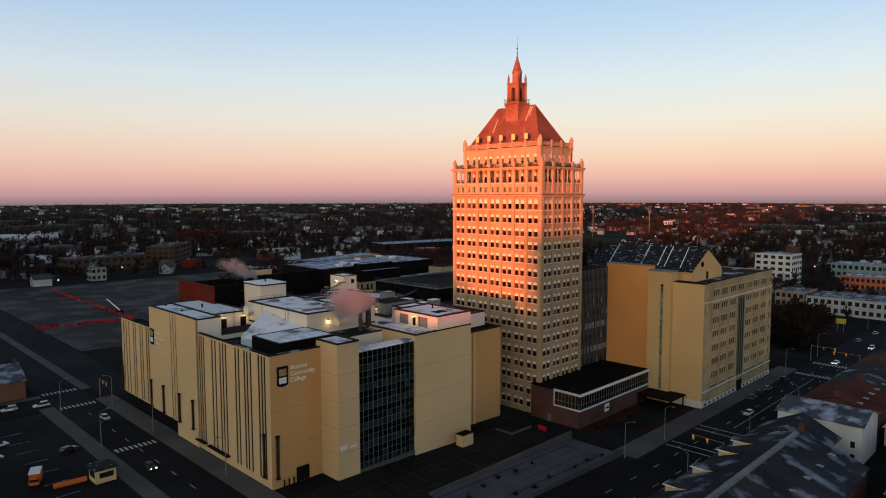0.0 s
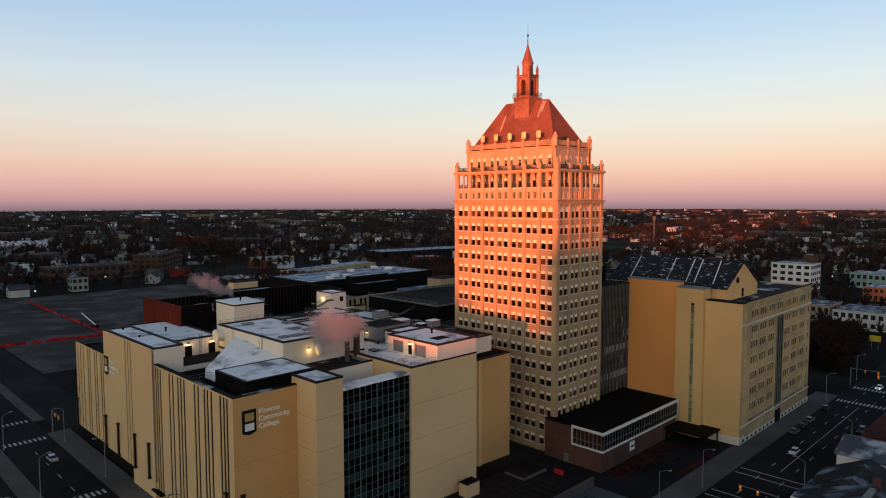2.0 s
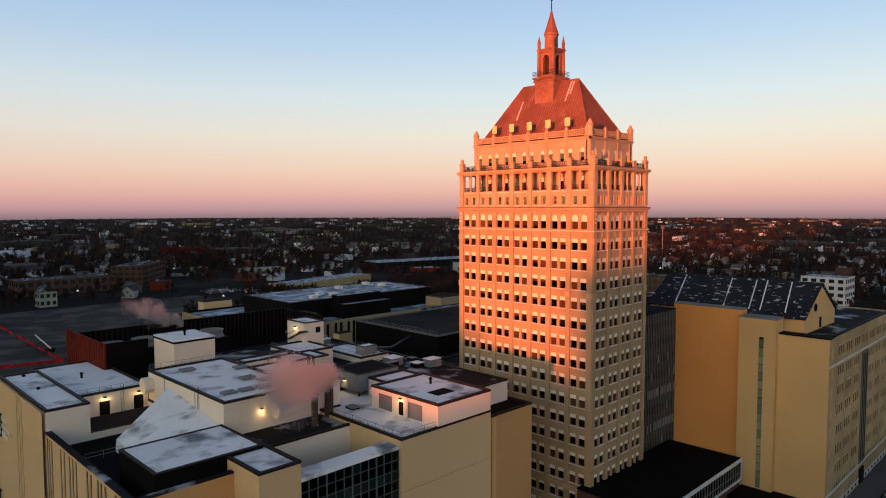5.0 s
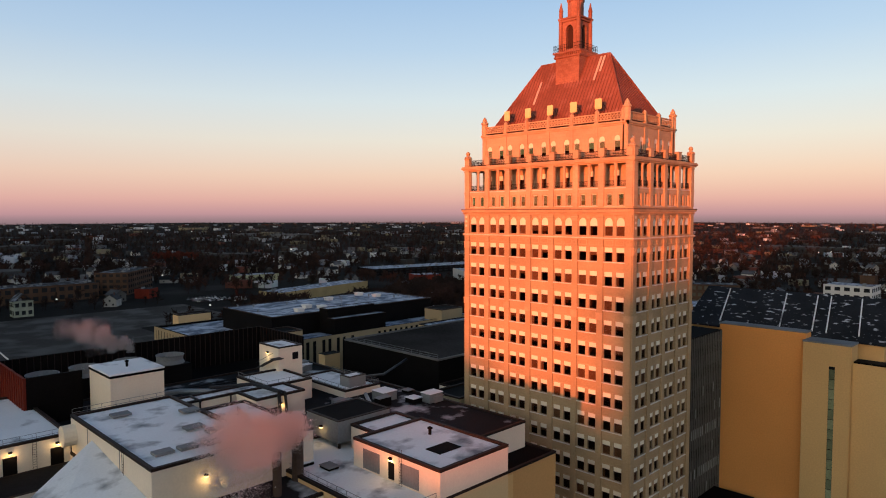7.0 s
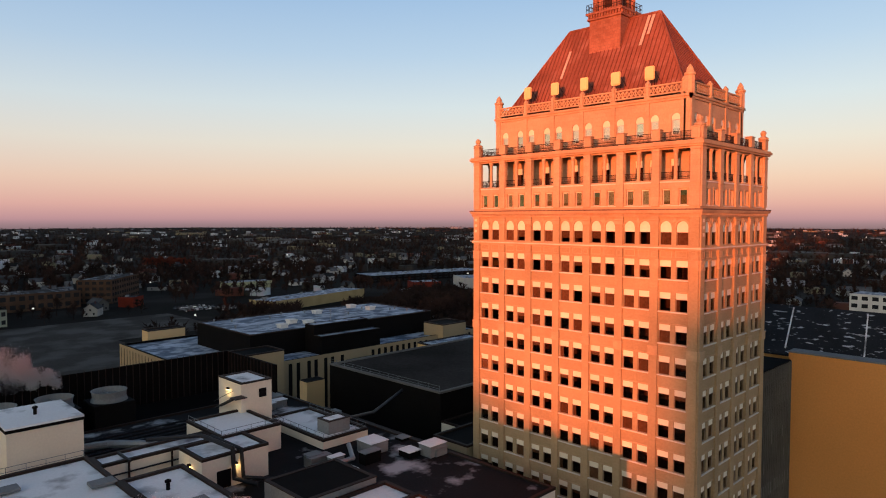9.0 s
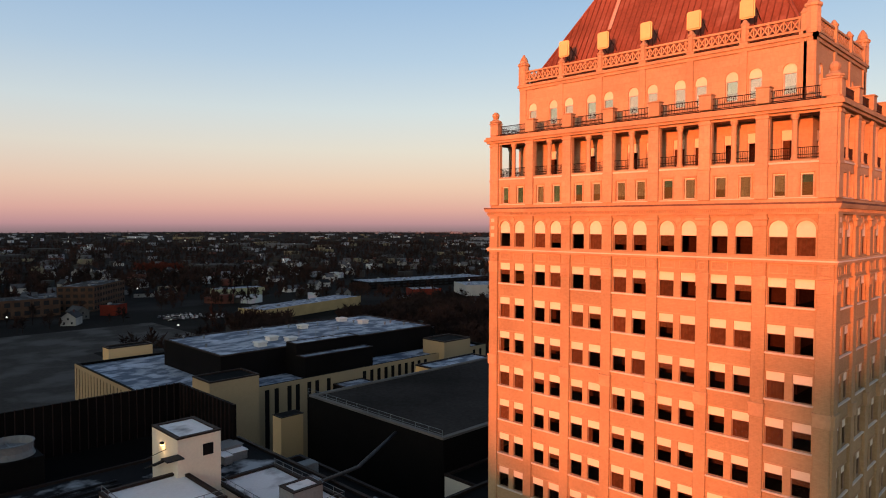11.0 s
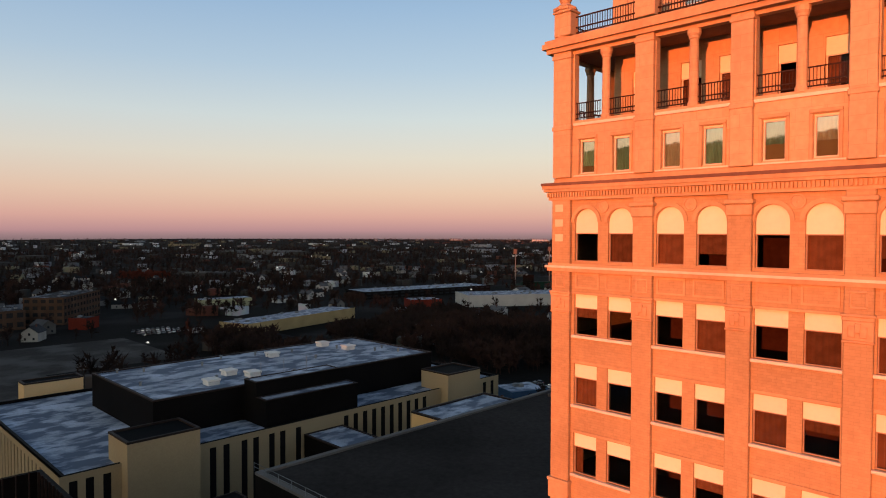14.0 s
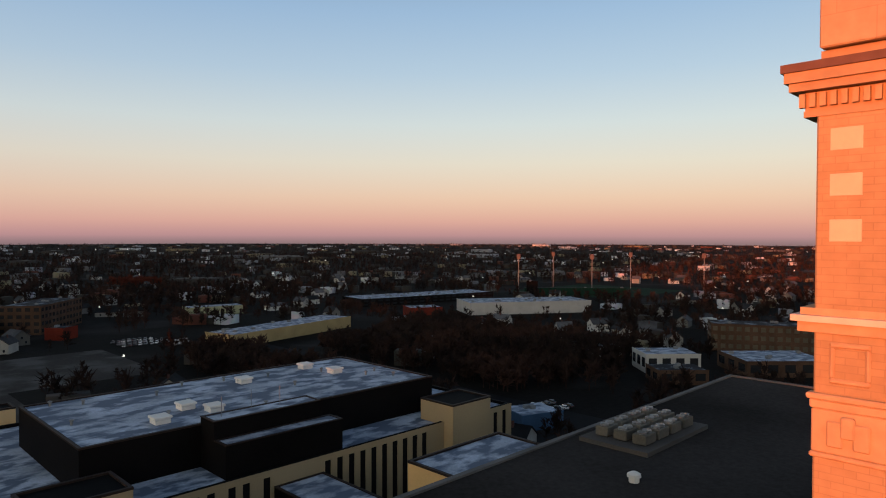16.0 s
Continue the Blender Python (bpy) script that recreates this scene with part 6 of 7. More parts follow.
def car_at(colour, lit=False, tall=0.0):
    """A car at the origin, its front towards +x."""
    ob = thing("car", 0, 0, 0, colour + " parked car with dark windows", "car", "cars")
    bm = bmesh.new()
    side = [(-2.2, 0.35), (2.2, 0.35), (2.25, 0.62), (2.1, 0.82), (1.2, 0.95), (-1.9, 0.98), (-2.25, 0.85), (-2.25, 0.5)]
    for y in (-0.88, 0.88):
        pass
    a, b = [bm.verts.new((u, -0.88, v)) for u, v in side], [bm.verts.new((u, 0.88, v)) for u, v in side]
    bm.faces.new(a)
    bm.faces.new(b[::-1])
    for i in range(len(side)):
        j = (i + 1) % len(side)
        bm.faces.new((a[i], b[i], b[j], a[j]))
    bmesh.ops.recalc_face_normals(bm, faces=bm.faces)
    part("body", soft(bm, 0.07, 2), PAINTS[colour], ob)
    t = 1.42 + tall
    bm = bmesh.new()
    cube(bm, 0, 1, 0, 1, 0, 1)
    for v, p in zip(bm.verts, [(-2.0, -0.8, 0.93), (1.15, -0.8, 0.93), (1.15, 0.8, 0.93), (-2.0, 0.8, 0.93), (-1.5 - tall, -0.66, t - 0.06), (0.35, -0.66, t - 0.06), (0.35, 0.66, t - 0.06), (-1.5 - tall, 0.66, t - 0.06)]):
        v.co = p
    part("cabin_glass", soft(bm, 0.05), CARGLASS, ob, "dark car windows")
    part("roof", soft(boxes((-1.45 - tall, 0.3, -0.66, 0.66, t - 0.07, t)), 0.03), PAINTS[colour], ob)
    for x in (-1.35, 1.4):
        for y in (-0.82, 0.82):
            bm = bmesh.new()
            tube(bm, (x, y - 0.1, 0.33), (x, y + 0.1, 0.33), 0.33, 12)
            w = part("wheel", bm, TYRE, ob)
            bm = bmesh.new()
            tube(bm, (x, y - 0.115, 0.33), (x, y + 0.115, 0.33), 0.2, 8)
            part("rim", bm, RIM, w)
    for y in (-0.62, 0.62):
        part("headlight", soft(boxes((2.14, 2.26, y - 0.18, y + 0.18, 0.62, 0.78)), 0.02), LAMPW if lit else RIM, ob)
        part("tail_light", soft(boxes((-2.28, -2.2, y - 0.18, y + 0.18, 0.66, 0.84)), 0.02), LAMPR, ob)
    return ob


def place(proto, x, y, yaw, up=0.03):
    return copy_thing(proto, pose(x, y, G(x) + up, 0, 0, yaw))


protos = {}
spots = [("white", 45, 231, 180, 0.3, 0), ("white", 53, 228.8, 180, 0.3, 0), ("silver", 63, 203, 270, 0.0, 0), ("black", 58.5, 158, 270, 0.1, 1), ("white", 33, 190, 20, 0.0, 0), ("white", 36, 199.5, 15, 0.3, 0), ("black", 48, 183.5, 20, 0.1, 0), ("silver", 28, 181, 20, 0.0, 0), ("grey", 24, 172, 20, 0.1, 0), ("black", 20, 187, 195, 0.0, 0),
         ("white", 205, 74.6, 180, 0.0, 0), ("grey", 222, 79.8, 0, 0.1, 0), ("black", 229, 79.9, 0, 0.0, 0), ("grey", 236, 79.9, 0, 0.1, 0), ("black", 252, 79.8, 0, 0.2, 0), ("black", 236, 66.2, 180, 0.3, 0),
         ("white", 291, 73.5, 180, 0.0, 1), ("grey", 343, 78, 0, 0.0, 0), ("silver", 367, 76.5, 0, 0.0, 1), ("white", 330, 70, 180, 0.2, 1), ("black", 410, 75, 0, 0.0, 0), ("silver", 460, 70, 180, 0.0, 1)]
for c, x, y, yaw, tall, lit in spots:
    key = (c, tall, lit)
    if key not in protos:
        protos[key] = car_at(c, bool(lit), tall)
        protos[key].matrix_basis = pose(x, y, G(x) + 0.03, 0, 0, yaw)
    else:
        place(protos[key], x, y, yaw)
lot = random.Random(21)
keys = list(protos)
for k in range(26):
    place(protos[lot.choice(keys[:8])], 284 + (k % 9) * 3.1, 545 + (k // 9) * 9 + lot.uniform(-1, 1), 62 + lot.choice((0, 180)))
for k in range(16):
    place(protos[lot.choice(keys[:8])], 330 + (k % 8) * 3.2, 292 + (k // 8) * 8, 90 + lot.choice((0, 180)))


def box_van(x, y, yaw, body_mat, label, length=7.0, h=2.9):
    ob = thing("box_van", 0, 0, 0, label, "van")
    part("cargo_box", soft(boxes((-length / 2, length / 2 - 1.7, -1.15, 1.15, 0.7, h)), 0.06), body_mat, ob)
    bm = boxes((length / 2 - 1.65, length / 2, -1.05, 1.05, 0.5, 2.0))
    part("cab", soft(bm, 0.2, 2), body_mat, ob)
    part("windscreen", soft(boxes((length / 2 - 0.3, length / 2 + 0.02, -0.9, 0.9, 1.25, 1.85)), 0.04), CARGLASS, ob)
    for xx in (-length / 2 + 1.2, length / 2 - 0.9):
        for yy in (-0.95, 0.95):
            bm = bmesh.new()
            tube(bm, (xx, yy - 0.13, 0.42), (xx, yy + 0.13, 0.42), 0.42, 12)
            part("wheel", bm, TYRE, ob)
    ob.matrix_basis = pose(x, y, G(x) + 0.03, 0, 0, yaw)
    return ob


ORG = mat("orange_paint", (0.62, 0.16, 0.03), 0.45, vary=0.1)
box_van(310, 530, 20, WHITE, "white box truck parked in the far lot", 12, 3.6)
van = box_van(37, 168, 250, ORG, "orange and white works van in the parking lot", 5.0, 2.9)
part("white_top", soft(boxes((-2.5, 2.0, -1.16, 1.16, 2.9, 3.1)), 0.05), WHITE, van, "white van roof", pose(37, 168, 0.03, 0, 0, 250)).matrix_local = Matrix.Identity(4)
skip = thing("orange_barrier", 43, 161.5, 0, "long orange plastic barrier on the lot edge", "barrier")
bm = bmesh.new()
tube(bm, (39.0, 161.8, 0.65), (45.6, 161.3, 0.65), 0.62, 10)
part("barrel", bm, ORG, skip)
kiosk = thing("booth", 48.5, 160, 0, "small pale parking booth with a flat roof", "booth")
part("wall", soft(boxes((46.4, 50.8, 157.6, 162.2, 0.02, 3.1)), 0.05), CREAM, kiosk)
part("roof", soft(boxes((45.8, 51.4, 157.0, 162.8, 3.1, 3.45)), 0.06), SLATE, kiosk, "dark flat roof dusted with snow")
part("window", boxes((46.35, 46.42, 158.2, 161.6, 1.2, 2.4)), CARGLASS, kiosk)
part("window", boxes((47.2, 50.2, 157.55, 157.62, 1.2, 2.4)), CARGLASS, kiosk)


# ---- street furniture ----
def street_lamp(x, y, arm, h=9.0, glow=False):
    ob = thing("street_lamp", x, y, G(x), "slim grey street lamp with a curved arm", "street lamp", "street lamps")
    g = G(x)
    bm = bmesh.new()
    lathe(bm, x, y, [(0.22, g), (0.22, g + 0.5), (0.11, g + 0.6), (0.08, g + h)], 8)
    part("pole", bm, GREYSTEEL, ob)
    bm = bmesh.new()
    a = Vector(arm)
    last = Vector((x, y, g + h))
    for i in range(1, 6):
        s = i / 5
        nxt = Vector((x + a.x * s, y + a.y * s, g + h + 0.9 * math.sin(s * math.pi / 2)))
        tube(bm, last, nxt, 0.06, 6)
        last = nxt
    part("arm", bm, GREYSTEEL, ob)
    head = part("lamp_head", soft(boxes((last.x - 0.4, last.x + 0.4, last.y - 0.2, last.y + 0.2, last.z - 0.14, last.z + 0.06)), 0.05), STEEL, ob)


for x, y, a in ((56, 220, (2, 0)), (55, 181, (2, 0)), (69, 183, (-2.2, 0)), (69.2, 141, (-2.2, 0)), (148.5, 84, (0, -2.4)), (167, 82.6, (0, -2.4)), (214, 63.6, (0, 2.2)), (176, 63.6, (0, 2.2)), (140, 63.6, (0, 2.2)), (262, 82.6, (0, -2.4)), (69, 215, (-2, 0)), (300, 82.6, (0, -2.4)), (340, 63.6, (0, 2.2)), (380, 82.6, (0, -2.4))):
    street_lamp(x, y, a)


def signal(x, y, reach):
    ob = thing("traffic_light", x, y, G(x), "yellow traffic light on a grey mast arm", "traffic light", "traffic lights")
    bm = bmesh.new()
    tube(bm, (x, y, G(x)), (x, y, G(x) + 6.5), 0.14, 8)
    tube(bm, (x, y, G(x) + 6.2), (x, y + reach, G(x) + 6.4), 0.09, 6)
    part("mast", bm, GREYSTEEL, ob)
    for s in (0.5, 0.95):
        yy = y + reach * s
        hd = part("signal_head", soft(boxes((x - 0.25, x + 0.05, yy - 0.22, yy + 0.22, G(x) + 5.2, G(x) + 6.3)), 0.04), mat("signal_yellow", (0.55, 0.33, 0.02), 0.5), ob)
        part("lens", boxes((x - 0.27, x - 0.25, yy - 0.12, yy + 0.12, G(x) + 5.95, G(x) + 6.2)), mat("red_lens", (0.6, 0.05, 0.03), 0.4, emit=((1.0, 0.1, 0.05), 3.0), vary=0.02, bump=0), hd)


signal(284, 63.8, 9)
signal(290, 82.2, -9)
signal(160, 63.8, 8)
signal(69, 226, -7)
board = thing("yellow_sign", 363.6, 90, G(363.6), "yellow roadside sign board on two posts", "sign")
part("panel", soft(boxes((363.5, 363.8, 88.3, 92.7, 1.6, 4.2)), 0.04), mat("sign_yellow", (0.65, 0.50, 0.05), 0.5), board)
for y in (89.2, 91.8):
    part("post", boxes((363.6, 363.75, y - 0.08, y + 0.08, -2, 1.6)), GREYSTEEL, board)

# red fencing of the gravel lot
fence = thing("red_fence", 129, 440, 0, "long red mesh fence across the gravel lot", "fence")
fr_ = random.Random(2)
path = [(82 + 2.0 * i, 364.5) for i in range(24)] + [(129.5, 364 + 2.5 * i) for i in range(62)]
for (x0, y0), (x1, y1) in zip(path, path[1:]):
    h0, h1 = fr_.uniform(0.7, 1.7), fr_.uniform(0.7, 1.7)
    if fr_.random() < 0.12:
        continue
    bm = bmesh.new()
    g = G(x0) + 0.05
    d = 0.03
    v = [bm.verts.new(p) for p in ((x0, y0, g), (x1, y1, g), (x1, y1, g + h1), (x0, y0, g + h0), (x0 + d, y0 + d, g), (x1 + d, y1 + d, g), (x1 + d, y1 + d, g + h1), (x0 + d, y0 + d, g + h0))]
    for q_ in ((0, 1, 2, 3), (7, 6, 5, 4), (3, 2, 6, 7)):
        bm.faces.new([v[i] for i in q_])
    part("panel", bm, RED, fence)
    part("post", boxes((x0 - 0.06, x0 + 0.06, y0 - 0.06, y0 + 0.06, g - 0.1, g + 2.0)), RED, fence)
lift = thing("boom_lift", 131, 392, G(131), "pale boom lift parked beside red fencing", "lift")
part("base", soft(boxes((130, 133.5, 391, 393, -1.3, 0.2)), 0.1), DARKSTEEL, lift)
bm = bmesh.new()
tube(bm, (132, 392, 0.2), (127, 397, 6.5), 0.3, 6)
part("boom", bm, WHITE, lift)

# plaza shrubs
def shrub(x, y, r, seed):
    ob = thing("shrub", x, y, G(x) + 0.14, "small dark bare winter shrub in the plaza", "shrub", "shrubs")
    q = random.Random(seed)
    bm = bmesh.new()
    for i in range(70):
        d = Vector((q.gauss(0, 1), q.gauss(0, 1), abs(q.gauss(0, 0.8)) + 0.2)).normalized() * r * q.uniform(0.5, 1.0)
        s = Vector((-d.y, d.x, 0.1)).normalized() * 0.05
        c = Vector((x, y, G(x) + 0.14))
        bm.faces.new([bm.verts.new(p) for p in (c + d * 0.1 - s, c + d * 0.1 + s, c + d)])
    part("branch_clump", bm, mat("dark_twigs", (0.022, 0.018, 0.015), 0.95), ob)


for k, (x, y) in enumerate(((104, 88), (110, 88.5), (116, 88), (108, 96), (114, 97), (120, 96.5), (127, 97), (133, 88.5), (139, 89), (145, 88.5), (123, 89), (101, 94))):
    shrub(x, y, 1.3 + 0.3 * (k % 3), k)
for k in range(26):
    q = random.Random(100 + k)
    shrub(161 + q.uniform(0, 32), 92.5 + q.uniform(0, 9), 0.9, 200 + k)
BED = mat("red_mulch", (0.055, 0.018, 0.015), 0.95, vary=0.5, scale=1.2, bump=0.4)
INLAY = mat("dark_inlay", (0.018, 0.017, 0.018), 0.85, vary=0.3)
for x0, x1, y0, y1 in ((96, 144.2, 98.7, 98.95), (96, 144.2, 89.0, 89.25), (144.2, 144.5, 89.0, 98.95), (118, 142, 92.2, 92.35), (118, 142, 95.6, 95.75)):
    paint("paving_line", x0, x1, y0, y1, 0.148, INLAY, "dark inlaid paving line")
for k in range(9):
    paint("paving_line", 78 + 7.6 * k, 78.12 + 7.6 * k, 102.5, 119, 0.108, FAINT, "faint paving joint")
for y in (104.0, 112.5, 116.0):
    paint("paving_line", 76, 146, y, y + 0.12, 0.108, FAINT, "faint paving joint")
strip("planting_bed", 158, 188, 98.6, 103.2, 0.14, BED, "red mulch planting bed before the brick pavilion")
strip("planting_bed", 170, 190, 89.2, 91.0, 0.14, BED, "red mulch planting bed beside the drive")
for k in range(60):
    q = random.Random(700 + k)
    bx, by = q.uniform(158.6, 187.5), q.uniform(99.0, 102.8)
    bush = thing("bedding_bush", bx, by, G(bx) + 0.14, "low russet winter bush in red mulch", "bush", "bedding bushes")
    bm = bmesh.new()
    rr = q.uniform(0.35, 0.75)
    for i in range(46):
        d = Vector((q.gauss(0, 1), q.gauss(0, 1), abs(q.gauss(0, 0.7)) + 0.15)).normalized() * rr * q.uniform(0.5, 1.0)
        w = Vector((-d.y, d.x, 0.1)).normalized() * 0.09
        c = Vector((bx, by, G(bx) + 0.14))
        bm.faces.new([bm.verts.new(p) for p in (c + d * 0.15 - w, c + d * 0.15 + w, c + d + w * 0.4, c + d - w * 0.4)])
    part("foliage", bm, mat("russet_leaves", (0.085, 0.028, 0.022), 0.9, vary=0.4, rnd=0.4), bush)
rc = thing("red_barrier", 150.5, 111, G(150.5), "short red barrier beside the tower plaza", "barrier")
part("panel", soft(boxes((149.6, 150.0, 109.5, 112.2, -1.9, -0.7)), 0.06), RED, rc)
for x0, x1, y0, y1 in ((140, 149, 114, 114.5), (140, 140.5, 114.5, 120), (96, 150, 101.0, 101.5), (96, 149, 85.0, 85.4)):
    tagged(part("kerb_wall", soft(boxes((x0, x1, y0, y1, G(x1) - 0.3, G(x0) + 0.5)), 0.04), CONCRETE), "low grey concrete kerb wall of the plaza", "kerb", "", "structure")
cn = thing("entrance_canopy", 196, 93, -2, "low dark entrance canopy beside the office block", "canopy")
part("roof", soft(boxes((190, 199.8, 92, 104, 1.3, 1.7)), 0.08), DARKSTEEL, cn)
for x, y in ((190.6, 92.6), (190.6, 103.2), (199, 92.6)):
    part("post", boxes((x - 0.15, x + 0.15, y - 0.15, y + 0.15, -2, 1.3)), DARKSTEEL, cn)

# ---- rowhouses across the main street ----
def gable(bm, x0, x1, y0, y1, z0, z1, along="x", over=0.5, thick=0.25):
    """Two roof slopes with thickness."""
    if along == "x":
        m = (y0 + y1) / 2
        qs = (((x0 - over, y0 - over, z0), (x1 + over, y0 - over, z0), (x1 + over, m, z1), (x0 - over, m, z1)), ((x0 - over, m, z1), (x1 + over, m, z1), (x1 + over, y1 + over, z0), (x0 - over, y1 + over, z0)))
    else:
        m = (x0 + x1) / 2
        qs = (((x0 - over, y0 - over, z0), (m, y0 - over, z1), (m, y1 + over, z1), (x0 - over, y1 + over, z0)), ((m, y0 - over, z1), (x1 + over, y0 - over, z0), (x1 + over, y1 + over, z0), (m, y1 + over, z1)))
    for q in qs:
        a, b = [bm.verts.new(p) for p in q], [bm.verts.new((p[0], p[1], p[2] - thick)) for p in q]
        bm.faces.new(a)
        bm.faces.new(b[::-1])
        for i in range(4):
            bm.faces.new((a[i], b[i], b[(i + 1) % 4], a[(i + 1) % 4]))
    bmesh.ops.recalc_face_normals(bm, faces=bm.faces)
    return bm


def gable_walls(x0, x1, y0, y1, zb, z0, z1, along="x"):
    bm = bmesh.new()
    if along == "x":
        ring = [(y0, zb), (y1, zb), (y1, z0), ((y0 + y1) / 2, z1 - 0.3), (y0, z0)]
        a, b = [bm.verts.new((x0, u, v)) for u, v in ring], [bm.verts.new((x1, u, v)) for u, v in ring]
    else:
        ring = [(x0, zb), (x1, zb), (x1, z0), ((x0 + x1) / 2, z1 - 0.3), (x0, z0)]
        a, b = [bm.verts.new((u, y0, v)) for u, v in ring], [bm.verts.new((u, y1, v)) for u, v in ring]
    bm.faces.new(a)
    bm.faces.new(b[::-1])
    for i in range(5):
        bm.faces.new((a[i], b[i], b[(i + 1) % 5], a[(i + 1) % 5]))
    bmesh.ops.recalc_face_normals(bm, faces=bm.faces)
    return bm


ROOFDK = mat("dark_shingle", (0.040, 0.040, 0.045), 0.8, vary=0.4, scale=0.5, patch=((0.22, 0.25, 0.30), 0.16, 0.52, 0.66))
ROOFBL = mat("blue_grey_shingle", (0.085, 0.095, 0.115), 0.75, vary=0.4, scale=0.5, patch=((0.34, 0.37, 0.43), 0.28, 0.48, 0.64))
ROOFRD = mat("rust_roof", (0.10, 0.028, 0.02), 0.8, vary=0.4, scale=0.4)
WINDK = mat("dark_pane", (0.02, 0.022, 0.026), 0.2, spec=0.5, vary=0.2)


def rowhouse(x0, x1, y0, y1, eave, ridge, wall, rf, label, dormers=(), along="x", chim=True, sky=0):
    ob = thing("rowhouse", (x0 + x1) / 2, (y0 + y1) / 2, G(x0), label, "house", "rowhouses")
    g = min(G(x0), G(x1))
    part("wall", gable_walls(x0, x1, y0, y1, g, eave, ridge, along), wall, ob)
    r = part("roof", gable(bmesh.new(), x0, x1, y0, y1, eave, ridge, along), rf, ob)
    n = max(2, int((x1 - x0) / 3.2))
    for i in range(n):
        x = x0 + (x1 - x0) * (i + 0.5) / n
        for z in (g + 1.2, g + 4.4):
            if z + 1.7 < eave:
                w = part("window", boxes((x - 0.5, x + 0.5, y1 + 0.0, y1 + 0.05, z, z + 1.6)), WINDK, ob)
                part("sill", boxes((x - 0.65, x + 0.65, y1 + 0.0, y1 + 0.16, z - 0.15, z - 0.01)), SILL, w)
    m = max(2, int((y1 - y0) / 3.4))
    for i in range(m):
        y = y0 + (y1 - y0) * (i + 0.5) / m
        for z in (g + 1.2, g + 4.4):
            if z + 1.7 < eave:
                part("window", boxes((x0 - 0.05, x0, y - 0.5, y + 0.5, z, z + 1.6)), WINDK, ob)
    mid = (y0 + y1) / 2
    slope = (ridge - eave) / (y1 - mid)
    for x in dormers:
        yd = y1 - 1.2
        zd = eave + 0.3
        bm = bmesh.new()
        side = [(yd, zd - 0.1), (yd, zd + 1.7), (yd - 4.6, zd + 2.15)]
        a, b = [bm.verts.new((x - 1.3, u, v)) for u, v in side], [bm.verts.new((x + 1.3, u, v)) for u, v in side]
        bm.faces.new(a)
        bm.faces.new(b[::-1])
        for k in range(3):
            bm.faces.new((a[k], b[k], b[(k + 1) % 3], a[(k + 1) % 3]))
        bmesh.ops.recalc_face_normals(bm, faces=bm.faces)
        d = part("dormer", bm, CREAM, r, "pale triangular dormer")
        for nm, w, t0, t1, m_ in (("dormer_roof", 1.6, 0.06, 0.24, ROOFDK), ("fascia", 1.68, 0.0, 0.16, WHITE)):
            bm = bmesh.new()
            cube(bm, 0, 1, 0, 1, 0, 1)
            if nm == "fascia":
                ys_ = (yd + 0.32, yd + 0.46)
            else:
                ys_ = (yd - 5.0, yd + 0.31)
            zs_ = [zd + 1.7 - (y_ - yd) * 0.098 for y_ in ys_]
            for v, p in zip(bm.verts, [(x - w, ys_[0], zs_[0] + t0), (x + w, ys_[0], zs_[0] + t0), (x + w, ys_[1], zs_[1] + t0), (x - w, ys_[1], zs_[1] + t0), (x - w, ys_[0], zs_[0] + t1), (x + w, ys_[0], zs_[0] + t1), (x + w, ys_[1], zs_[1] + t1), (x - w, ys_[1], zs_[1] + t1)]):
                v.co = p
            part(nm, bm, m_, d)
        part("rake_board", boxes((x - 1.7, x - 1.61, yd - 2.4, yd + 0.3, zd + 1.72, zd + 1.98)), WHITE, d, "white rake board")
        part("dormer_window", boxes((x - 0.8, x + 0.8, yd, yd + 0.05, zd + 0.4, zd + 1.4)), WINDK, d)
    if chim and along == "x":
        for x in (x0 + 0.6, x1 - 0.6):
            part("chimney", soft(boxes((x - 0.45, x + 0.45, mid - 0.6, mid + 0.6, ridge - 1.2, ridge + 1.5)), 0.05), DKBRICK, r)
    for k in range(sky):
        x = x0 + (x1 - x0) * (k + 0.5) / sky
        y = y0 + (mid - y0) * 0.45
        z = eave + (y - y0) * slope
        part("skylight", soft(boxes((x - 0.5, x + 0.5, y - 0.7, y + 0.7, z + 0.0, z + 0.32)), 0.04), STEEL, r, "pale roof light")
    return ob


rowhouse(104, 162, 34, 60, 6.2, 11.4, DKBRICK, ROOFDK, "long brick rowhouse with dark roof and pale dormers", (108, 121, 133, 146, 154), sky=7)
# ridge vents, a row of small hoods
rv = thing("ridge_vent_row", 133, 47, 0, "row of dark ridge hoods along a long roof", "vent", "", "stuff")
bm = bmesh.new()
for k in range(46):
    x = 108 + k * 1.1
    cube(bm, x, x + 0.7, 46.5, 47.5, 11.3, 12.0)
part("hood", bm, GREYSTEEL, rv)
rowhouse(163.5, 180, 44, 60.5, 5.5, 9.8, CREAM, ROOFDK, "small house with a pale gable and dark shingles", (), along="x", chim=False)
rowhouse(184, 199, 40, 59.5, 8.2, 10.6, mat("white_brick", (0.62, 0.62, 0.62), 0.8, vary=0.2), ROOFBL, "white painted brick house with grey-blue roof", (), along="y", chim=False, sky=0)
rowhouse(200, 224, 41, 59, 7.2, 10.2, DKBRICK, ROOFRD, "red brick rowhouse with rust-coloured roof", (), sky=4)
rowhouse(225, 252, 41, 59, 7.0, 9.8, DKBRICK, ROOFDK, "red brick rowhouse with dark roof", (), sky=3)
